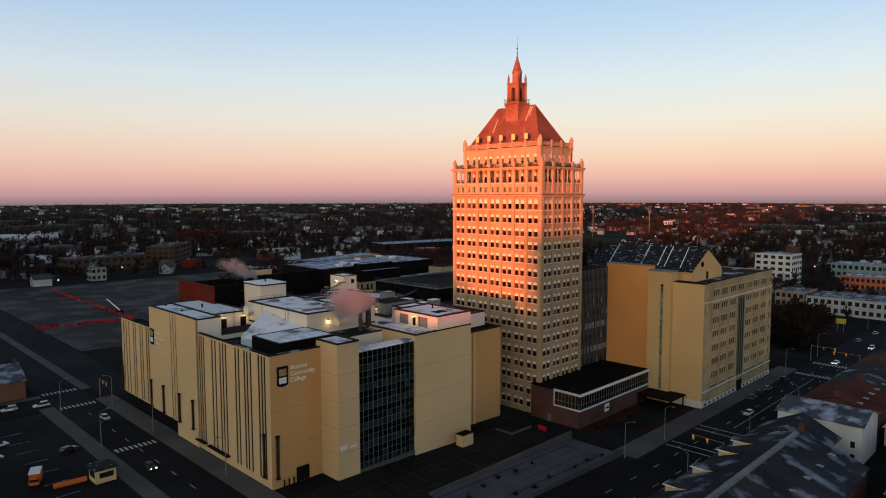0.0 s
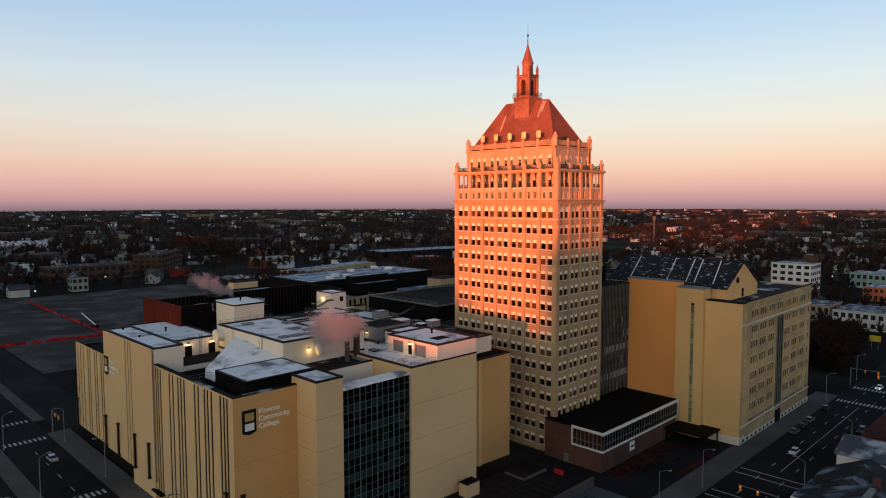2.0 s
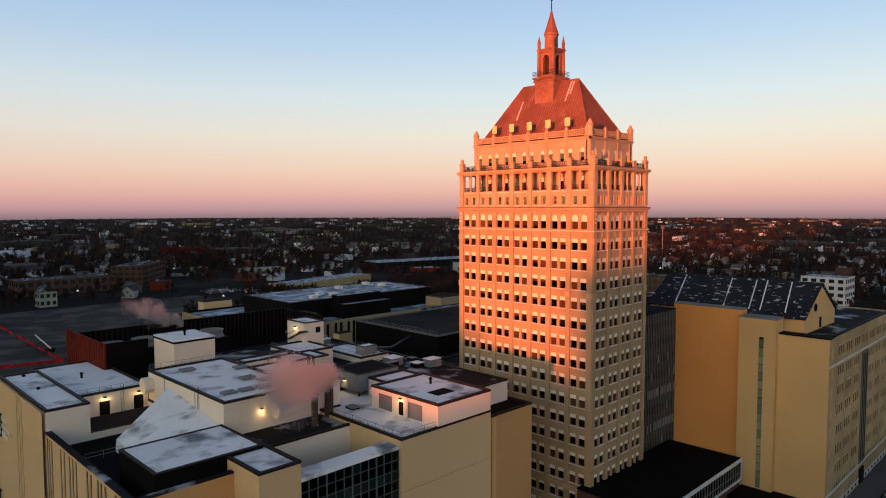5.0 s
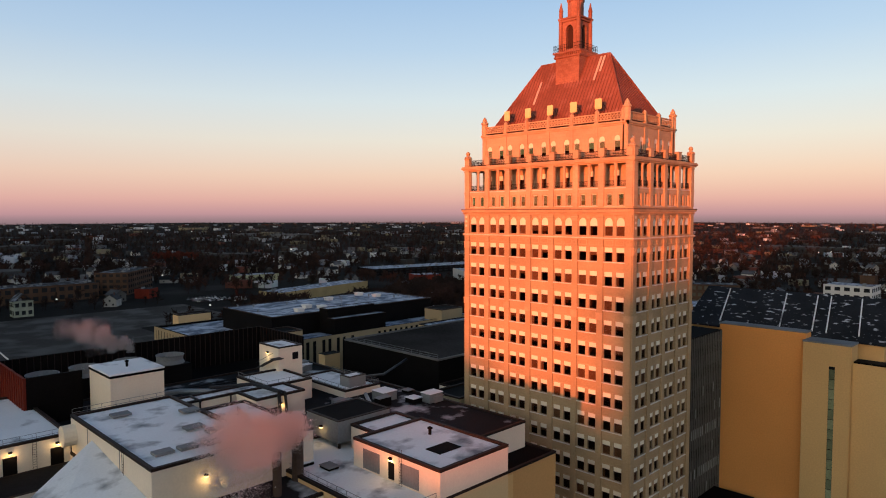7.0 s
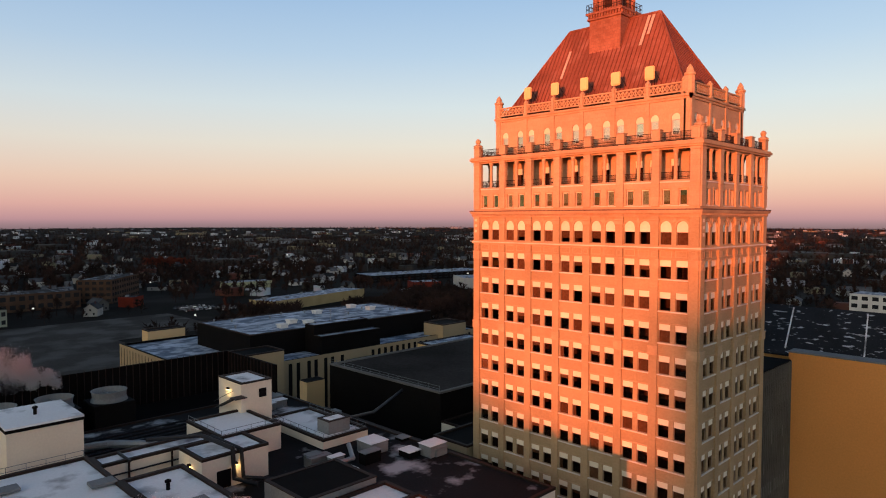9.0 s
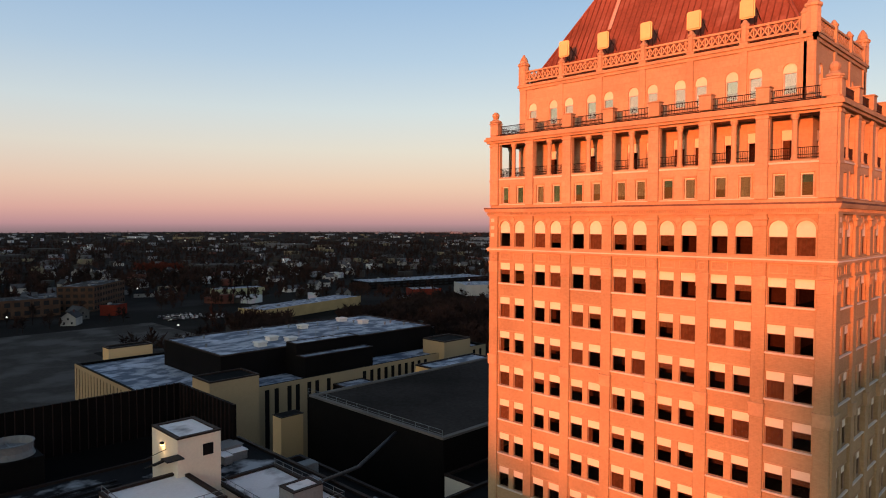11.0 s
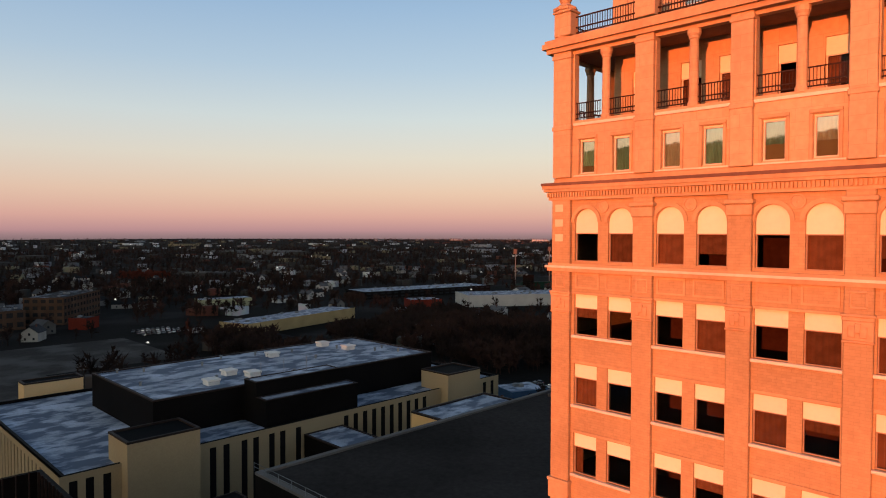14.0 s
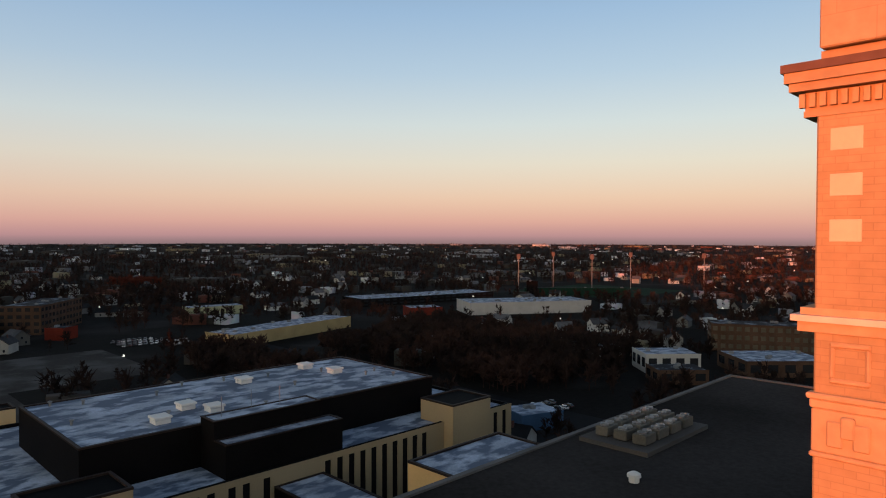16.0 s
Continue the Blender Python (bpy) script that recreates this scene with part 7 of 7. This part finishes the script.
rowhouse(253, 282, 42, 59, 6.6, 9.6, DKBRICK, ROOFRD, "red brick rowhouse with rust-coloured roof", (), sky=3)
rowhouse(150, 182, 12, 28, 6.5, 10.5, DKBRICK, ROOFBL, "brick house with snow-dusted grey roof", (), sky=3)
rowhouse(190, 240, 14, 32, 5.5, 9.5, CREAM, ROOFDK, "low pale house with dark roof", (), sky=2)
rowhouse(205, 222, 34.5, 39.5, 3.0, 4.6, WHITEWALL, SNOW, "low white shed behind the rowhouses", (), chim=False)
rowhouse(18, 52, 242.5, 262, 6.0, 10.0, brick_mat("brown_brick", (0.22, 0.10, 0.06), (0.26, 0.12, 0.07), (0.18, 0.13, 0.10), 0.3, 0.1), ROOFBL, "brown brick corner house with slate roof", ())


# ---- known buildings farther out ----
def hall_building(name, cx, cy, lx, ly, h, yaw, wall, rf, label, rows=0, cols=0, cat="building", pane=WINDK, flat=True, side=True):
    ob = thing(name, 0, 0, 0, label, cat)
    b = part("wall", soft(boxes((-lx / 2, lx / 2, -ly / 2, ly / 2, -0.5, h)), 0.05), wall, ob)
    part("roof", boxes((-lx / 2 + 0.3, lx / 2 - 0.3, -ly / 2 + 0.3, ly / 2 - 0.3, h, h + 0.12)), rf, ob)
    part("coping", boxes((-lx / 2 - 0.1, lx / 2 + 0.1, -ly / 2 - 0.1, -ly / 2 + 0.3, h, h + 0.5), (-lx / 2 - 0.1, -lx / 2 + 0.3, -ly / 2 + 0.3, ly / 2 + 0.1, h, h + 0.5)), wall, ob)
    q = random.Random(int(cx * 7 + cy))
    for k in range(max(2, int(lx * ly / 300))):
        x, y = q.uniform(-lx / 2 + 2, lx / 2 - 2), q.uniform(-ly / 2 + 2, ly / 2 - 2)
        part("roof_unit", soft(boxes((x - 0.9, x + 0.9, y - 0.9, y + 0.9, h + 0.1, h + 1.3)), 0.06), GREYSTEEL, ob)
    if rows:
        hh = h / rows
        for r in range(rows):
            for c in range(cols):
                x = -lx / 2 + lx * (c + 0.5) / cols
                w = lx / cols * 0.3
                part("window", boxes((x - w, x + w, -ly / 2 - 0.06, -ly / 2, r * hh + hh * 0.3, r * hh + hh * 0.82)), pane, ob)
            if side:
                cs = max(1, int(cols * ly / lx))
                for c in range(cs):
                    y = -ly / 2 + ly * (c + 0.5) / cs
                    w = ly / cs * 0.3
                    part("window", boxes((-lx / 2 - 0.06, -lx / 2, y - w, y + w, r * hh + hh * 0.3, r * hh + hh * 0.82)), pane, ob)
    ob.matrix_basis = pose(cx, cy, G(cx), 0, 0, yaw)
    return ob


LOCAL_WHITE = mat("pale_cladding", (0.42, 0.42, 0.41), 0.75, vary=0.12)
TAN = mat("tan_cladding", (0.40, 0.30, 0.15), 0.8, vary=0.15)
BROWNB = brick_mat("far_brown_brick", (0.085, 0.05, 0.034), (0.10, 0.06, 0.04), (0.075, 0.055, 0.045), 0.6, 0.2)
hall_building("warehouse", 592, 500, 106, 40, 9.5, -31, LOCAL_WHITE, FROST, "long pale metal warehouse with frosted roof", 0, 0, "warehouse")
hall_building("warehouse", 374, 522, 104, 24, 7, 14, TAN, FROST, "long tan warehouse with frosted roof", 0, 0, "warehouse")
hall_building("warehouse", 394, 660, 44, 18, 6.5, -9, mat("pale_green_yellow", (0.38, 0.38, 0.24), 0.8), FROST, "pale yellow low warehouse in the far lot", 0, 0, "warehouse")
hall_building("warehouse", 590, 625, 150, 40, 6.5, -10, DARKSTEEL, FROST, "long dark low warehouse with frosted roof", 2, 20, "warehouse")
hall_building("shed", 503, 530, 26, 20, 8, -25, REDSTEEL, FROST, "red metal shed with frosted roof", 0, 0, "shed")
hall_building("school_building", 540, 283, 66, 22, 14.5, -62, BROWNB, ROOFDK, "brown brick three storey school with tall windows", 3, 16, "school", mat("dull_pane", (0.10, 0.09, 0.07), 0.4))
hall_building("workshop", 446, 300, 26, 20, 8.5, -43, LOCAL_WHITE, FROST, "white block workshop with dark doors", 1, 4, "workshop")
hall_building("workshop", 424, 284, 22, 16, 6, -43, BROWNB, ROOFDK, "low brown brick workshop", 1, 3, "workshop")
hall_building("workshop", 478, 262, 40, 30, 7, -43, BROWNB, FROST, "low brown workshop with snow-dusted roof", 1, 5, "workshop")
hall_building("mill_building", 272, 660, 60, 26, 18, 51, BROWNB, ROOFDK, "brown brick mill with pitched dark top", 4, 12, "mill")
hall_building("white_factory", 532, 176, 22, 26, 22, 0, mat("white_render", (0.58, 0.58, 0.57), 0.8, vary=0.1), FROST, "white four storey factory with large dark windows", 5, 5, "factory")
hall_building("brick_chimney_block", 545, 170, 8, 8, 27, 0, BROWNB, ROOFDK, "brown brick stair tower beside the factory", 0, 0, "tower")
hall_building("rust_building", 432, 132, 24, 16, 9, 0, brick_mat("rusty_render", (0.32, 0.20, 0.13), (0.4, 0.28, 0.2), (0.3, 0.22, 0.16), 1.5, 0.8), ROOFBL, "stained brick building with dark roof", 2, 8, "building")
hall_building("white_block", 425, 98, 30, 44, 9, 0, LOCAL_WHITE, ROOFBL, "low white building with rows of windows", 2, 9, "building")
hall_building("orange_building", 540, 116, 24, 34, 9, 0, mat("orange_brick", (0.42, 0.13, 0.06), 0.8, vary=0.2), FROST, "orange brick building with pale roof", 2, 8, "building")
hall_building("teal_building", 612, 140, 26, 36, 11, 0, mat("teal_panel", (0.22, 0.32, 0.30), 0.7), FROST, "pale teal building with large windows", 2, 7, "building")
hall_building("blue_shed", 325, 288, 16, 14, 5, -20, mat("blue_cladding", (0.05, 0.10, 0.18), 0.6), FROST, "blue shed with a frosted roof", 0, 0, "shed")
hall_building("barn", 268, 603, 14, 12, 7, 40, REDSTEEL, ROOFDK, "dark red barn beside the road", 0, 0, "barn")
hall_building("brick_warehouse", 205, 640, 70, 30, 12, 0, BROWNB, ROOFDK, "dark brick warehouse behind the gravel lot", 2, 12, "warehouse")
lone = hall_building("tall_house", 173, 562, 11, 11, 10, 0, mat("sage_clapboard", (0.30, 0.33, 0.27), 0.8), ROOFDK, "lone pale clapboard house in the gravel lot", 2, 3, "house")
part("gable_roof", gable(bmesh.new(), -5.5, 5.5, -5.5, 5.5, 10.2, 15, "y"), ROOFDK, lone).matrix_local = Matrix.Identity(4)
# ball field with its light towers
strip("ball_field", 745, 900, 500, 640, 0.02, mat("dark_turf", (0.018, 0.040, 0.022), 0.95, vary=0.3), "dark green ball field with light towers")
hall_building("grandstand", 760, 560, 110, 10, 7, -45, mat("green_wall", (0.012, 0.035, 0.025), 0.8), DARKSTEEL, "dark green grandstand wall of a ball field", 0, 0, "grandstand")
hall_building("scoreboard", 716, 585, 12, 2, 15, -45, DARKSTEEL, DARKSTEEL, "dark scoreboard beside the ball field", 0, 0, "scoreboard")
for x, y in ((712, 600), (832, 640), (770, 545), (880, 560), (905, 480)):
    ob = thing("light_tower", x, y, -2, "tall field light tower with a lamp bank", "light tower", "light towers")
    bm = bmesh.new()
    tube(bm, (x, y, -2), (x, y, 37), 0.4, 6)
    part("pole", bm, GREYSTEEL, ob)
    part("lamp_bank", soft(boxes((x - 0.5, x + 0.5, y - 2.4, y + 2.4, 36.5, 42)), 0.1), mat("lamp_bank", (0.12, 0.10, 0.10), 0.6), ob)
water = thing("water_tower", 420, 2250, -2, "water tower near the horizon, orange light in its colour", "water tower")
bm = bmesh.new()
lathe(bm, 420, 2250, [(4, -2), (4, 22), (15, 26), (17, 32), (17, 42), (12, 47), (2, 49)], 16)
# the orange evening light on the tank is put into its colour
part("tank", bm, mat("orange_lit_tank", (0.40, 0.16, 0.10), 0.7), water)

# ---- houses ----
HOUSEW = mat("clapboard", (0.36, 0.35, 0.33), 0.85, vary=0.2, rnd=0.75)
HOUSER = mat("house_shingle", (0.085, 0.088, 0.098), 0.8, vary=0.4, rnd=0.8)


def house_proto(lx, ly, eave, ridge, along):
    ob = thing("house", 0, 0, 0, "small clapboard house with a frosted pitched roof", "house", "houses of the far town")
    part("wall", gable_walls(-lx / 2, lx / 2, -ly / 2, ly / 2, -0.4, eave, ridge, along), HOUSEW, ob)
    part("roof", gable(bmesh.new(), -lx / 2, lx / 2, -ly / 2, ly / 2, eave, ridge, along), HOUSER, ob)
    part("chimney", boxes((0.8, 1.5, 0.5, 1.2, ridge - 1.5, ridge + 0.9)), DKBRICK, ob)
    for x, z in ((-lx / 4, 1.0), (lx / 4, 1.0), (0, 3.7)):
        part("window", boxes((x - 0.55, x + 0.55, -ly / 2 - 0.05, -ly / 2, z, z + 1.4)), WINDK, ob)
    return ob


hp = [house_proto(9, 12, 5.2, 8.8, "y"), house_proto(12, 8, 4.6, 7.8, "x"), house_proto(8, 10, 6.0, 10.0, "y"), house_proto(16, 10, 3.6, 6.2, "x")]
TAKEN = [(592, 500, 70), (374, 522, 62), (394, 660, 32), (590, 625, 85), (503, 530, 22), (535, 285, 42), (446, 300, 20), (424, 284, 18), (478, 262, 28), (272, 660, 40), (532, 176, 24), (432, 132, 20), (425, 98, 30), (540, 116, 28), (612, 140, 30),
         (820, 570, 110), (205, 640, 46), (173, 562, 16), (300, 560, 34), (340, 296, 28), (268, 603, 16), (325, 288, 14), (310, 530, 14)]


def free(x, y, r):
    if x < 272 and y < 330:
        return False
    if 60 < y < 92 and x < 920:
        return False
    if 50 < x < 215 and y < 548:
        return False
    if 205 < x < 284 and 450 < y < 556:
        return False
    if 322 < x < 352 and 95 < y < 525:
        return False
    return all((x - a) ** 2 + (y - b) ** 2 > (c + r) ** 2 for a, b, c in TAKEN)


tn = random.Random(77)
made, tries = 0, 0
while made < 140 and tries < 6000:
    tries += 1
    d, a = 330 + 900 * tn.random() ** 0.8, radians(tn.uniform(8, 82))
    x, y = 20 + d * math.cos(a), 20 + d * math.sin(a)
    if (290 < x < 480 and 300 < y < 480) or not free(x, y, 10):
        continue
    TAKEN.append((x, y, 9))
    m_ = pose(x, y, G(x), 0, 0, tn.choice((0, 90, 180, 270)) + tn.choice((0, 14, -31)) + tn.uniform(-4, 4))
    if made < 4:
        hp[made].matrix_basis = m_
    else:
        copy_thing(tn.choice(hp), m_)
    made += 1
for x, y in ((508, 326), (515, 363), (531, 354), (693, 353)):
    copy_thing(hp[2], pose(x, y, -2, 0, 0, tn.uniform(0, 360)))


def island_mat(name, stops, rough=0.85):
    """A colour for each loose piece of one joined mesh."""
    m = bpy.data.materials.new(name)
    m.use_nodes = True
    n, l = m.node_tree.nodes, m.node_tree.links
    b = n["Principled BSDF"]
    b.inputs["Roughness"].default_value, b.inputs["Specular IOR Level"].default_value = rough, 0.2
    g, r, nz, mx, co = n.new("ShaderNodeNewGeometry"), n.new("ShaderNodeValToRGB"), n.new("ShaderNodeTexNoise"), n.new("ShaderNodeMix"), n.new("ShaderNodeTexCoord")
    for i, (at, c) in enumerate(stops):
        e_ = r.color_ramp.elements[i] if i < 2 else r.color_ramp.elements.new(at)
        e_.position, e_.color = at, (*c, 1)
    r.color_ramp.interpolation = "CONSTANT"
    nz.inputs["Scale"].default_value = 0.2
    mx.data_type, mx.blend_type, mx.inputs[0].default_value = "RGBA", "MULTIPLY", 0.4
    l.new(co.outputs["Object"], nz.inputs["Vector"])
    l.new(g.outputs["Random Per Island"], r.inputs[0])
    l.new(r.outputs[0], mx.inputs[6])
    l.new(nz.outputs["Color"], mx.inputs[7])
    l.new(mx.outputs[2], b.inputs["Base Color"])
    return m


def raw_mesh(name, verts, faces_of, material, label, category):
    """A joined mesh from arrays: verts (n, 3) and faces, all with the same number of corners."""
    me = bpy.data.meshes.new(name)
    nf, k = faces_of.shape
    me.vertices.add(len(verts))
    me.vertices.foreach_set("co", verts.astype(np.float32).ravel())
    me.loops.add(nf * k)
    me.loops.foreach_set("vertex_index", faces_of.astype(np.int32).ravel())
    me.polygons.add(nf)
    me.polygons.foreach_set("loop_start", np.arange(0, nf * k, k, dtype=np.int32))
    me.update(calc_edges=True)
    for m in material if isinstance(material, (list, tuple)) else [material]:
        me.materials.append(m)
    return tagged(new(name, me), label, category, "", "stuff")


R = np.random.RandomState(5)


def scatter(n, d0, d1, power=1.0, a0=5, a1=85):
    d = d0 + (d1 - d0) * R.rand(n) ** power
    a = np.radians(R.uniform(a0, a1, n))
    return 20 + d * np.cos(a), 20 + d * np.sin(a)


def far_roofs(n, d0, d1, smin, smax, hmin, hmax, power, name, stops, label):
    x, y = scatter(n, d0, d1, power)
    keep = np.array([free(a, b, 12) for a, b in zip(x, y)])
    x, y = x[keep], y[keep]
    n = len(x)
    sx, sy, h = R.uniform(smin, smax, n), R.uniform(smin, smax, n) * R.uniform(0.5, 1, n), R.uniform(hmin, hmax, n)
    ca, sa = np.cos(R.uniform(0, 6.28, n)), np.sin(R.uniform(0, 6.28, n))
    nn = np.sqrt(ca ** 2 + sa ** 2)
    ca, sa = ca / nn, sa / nn
    R.uniform(0.0, 0.75, n)
    corners = []
    for cx_, cy_, cz_ in ((-1, -1, 0), (1, -1, 0), (1, 1, 0), (-1, 1, 0), (-1, -1, 1), (1, -1, 1), (1, 1, 1), (-1, 1, 1)):
        u, v = cx_ * sx / 2, cy_ * sy / 2
        corners.append(np.stack([x + u * ca - v * sa, y + u * sa + v * ca, -2.2 + h * cz_], 1))
    V = np.stack(corners, 1).reshape(-1, 3)
    F = np.array([(4, 5, 6, 7), (0, 1, 5, 4), (1, 2, 6, 5), (2, 3, 7, 6), (3, 0, 4, 7)])
    faces_ = (np.arange(n)[:, None, None] * 8 + F[None]).reshape(-1, 4)
    return raw_mesh(name, V, faces_, island_mat(name + "_paint", stops), label, "buildings")


GREYS = [(0.0, (0.05, 0.045, 0.04)), (0.45, (0.14, 0.14, 0.145)), (0.56, (0.30, 0.31, 0.34)), (0.70, (0.62, 0.63, 0.66)), (0.8, (0.13, 0.05, 0.035)), (0.9, (0.24, 0.20, 0.13))]
far_roofs(420, 420, 1300, 9, 16, 4, 8, 1.0, "town_houses", GREYS, "scattered small houses of the town among trees")
far_roofs(900, 1200, 4600, 10, 26, 4, 9, 1.3, "distant_town", GREYS, "distant town roofs among dark trees")
far_roofs(64, 700, 4600, 40, 110, 6, 11, 1.0, "distant_halls", GREYS, "distant flat-roofed halls with pale roofs")


def bare_trees(name, x, y, h, w, twigs, material, label, seed, thick=1.8):
    """Bare winter trees: each a tapered trunk and many thin twigs fanning into an uneven crown."""
    q = np.random.RandomState(seed)
    n = len(x)
    base = np.stack([x, y, np.full(n, -2.2)], 1)
    base[:, 2] = np.where(x < 150, -1.0, -2.1)
    tri = []
    # trunk as two crossed tapered blades
    for dx, dy in ((1, 0), (0, 1)):
        o = np.stack([dx * h * 0.02, dy * h * 0.02, np.zeros(n)], 1)
        t = base + np.stack([np.zeros(n), np.zeros(n), h * 0.75], 1)
        tri.append(np.stack([base - o, base + o, t], 1))
    for i in range(twigs):
        up = q.uniform(0.18, 0.7, n)
        s = base + np.stack([q.normal(0, 0.05, n) * w, q.normal(0, 0.05, n) * w, h * up], 1)
        a, lean = q.uniform(0, 6.283, n), q.uniform(0.15, 1.0, n)
        reach = w * 0.5 * lean * q.uniform(0.6, 1.1, n)
        tip = base + np.stack([np.cos(a) * reach, np.sin(a) * reach, h * np.clip(up + (1.05 - lean * 0.75) * q.uniform(0.3, 0.6, n), 0.2, 1.0)], 1)
        wd = h * q.uniform(0.010, 0.035, n) * thick
        b_ = q.uniform(0, 6.283, n)
        o = np.stack([np.cos(b_) * wd, np.sin(b_) * wd, q.normal(0, 0.5, n) * wd], 1)
        mid = s * 0.45 + tip * 0.55
        tri.append(np.stack([s, mid + o, tip], 1))
        tri.append(np.stack([mid - o, mid + o * 1.6, tip + o * 3], 1))
    V = np.stack(tri, 1).reshape(-1, 3)
    F = np.arange(len(V)).reshape(-1, 3)
    return raw_mesh(name, V, F, material, label, "trees")


BARK = mat("bare_twig_bark", (0.030, 0.021, 0.019), 0.95, vary=0.4, scale=0.05, bump=0, patch=((0.058, 0.031, 0.025), 0.02, 0.45, 0.7))
REDTWIG = mat("reddish_twigs", (0.11, 0.030, 0.020), 0.95, vary=0.3, scale=0.1, bump=0)


def grove(n, d0, d1, power, hmin, hmax, twigs, name, label, seed, where=None):
    x, y = scatter(n, d0, d1, power)
    keep = np.array([free(a, b, 4) and (where is None or where(a, b)) for a, b in zip(x, y)])
    x, y = x[keep], y[keep]
    h = R.uniform(hmin, hmax, len(x))
    return bare_trees(name, x, y, h, h * R.uniform(0.55, 0.95, len(x)), twigs, BARK, label, seed)


grove(4200, 330, 1000, 0.8, 7, 14, 34, "near_trees", "bare dark winter trees between the far houses", 1)
grove(8500, 900, 2300, 1.0, 8, 15, 16, "town_trees", "bare dark winter trees over the town", 2)
grove(9000, 2000, 4800, 1.0, 9, 17, 7, "distant_woods", "dark distant woods reaching the horizon", 3)
wx, wy = R.uniform(285, 480, 1500), R.uniform(315, 485, 1500)
keep = np.array([free(a, b, 3) for a, b in zip(wx, wy)])
wh_ = R.uniform(7, 13, int(keep.sum()))
bare_trees("dark_wood", wx[keep], wy[keep], wh_, wh_ * 0.8, 40, BARK, "dense dark bare wood behind the works", 4)
wx, wy = R.uniform(425, 470, 90), R.uniform(950, 1000, 90)
bare_trees("red_trees", wx, wy, R.uniform(10, 15, 90), R.uniform(9, 13, 90), 40, REDTWIG, "clump of reddish bare trees", 5)
wx, wy = R.uniform(306, 336, 64), R.uniform(91, 108, 64)
bare_trees("street_trees", wx, wy, R.uniform(11, 17, 64), R.uniform(7, 10, 64), 90, BARK, "dark dense clump of trees beside the street", 6, 3.6)

# far lamps of the town
lx_, ly_ = scatter(90, 500, 3200, 1.2)
V, F = [], []
for i, (x, y) in enumerate(zip(lx_, ly_)):
    s = 0.35 + 0.00042 * math.hypot(x, y)
    z = 5.5
    o = len(V)
    V += [(x - s, y + s, z - s), (x + s, y - s, z - s), (x, y, z + s), (x - s, y - s, z)]
    F += [(o, o + 1, o + 2), (o + 1, o + 3, o + 2), (o + 3, o, o + 2), (o, o + 3, o + 1)]
raw_mesh("town_lights", np.array(V), np.array(F), mat("town_lamp_glow", (0.8, 0.8, 0.75), 0.5, vary=0.02, bump=0, emit=((1.0, 0.92, 0.80), 1.1)), "small lit street lights of the town", "street lights")
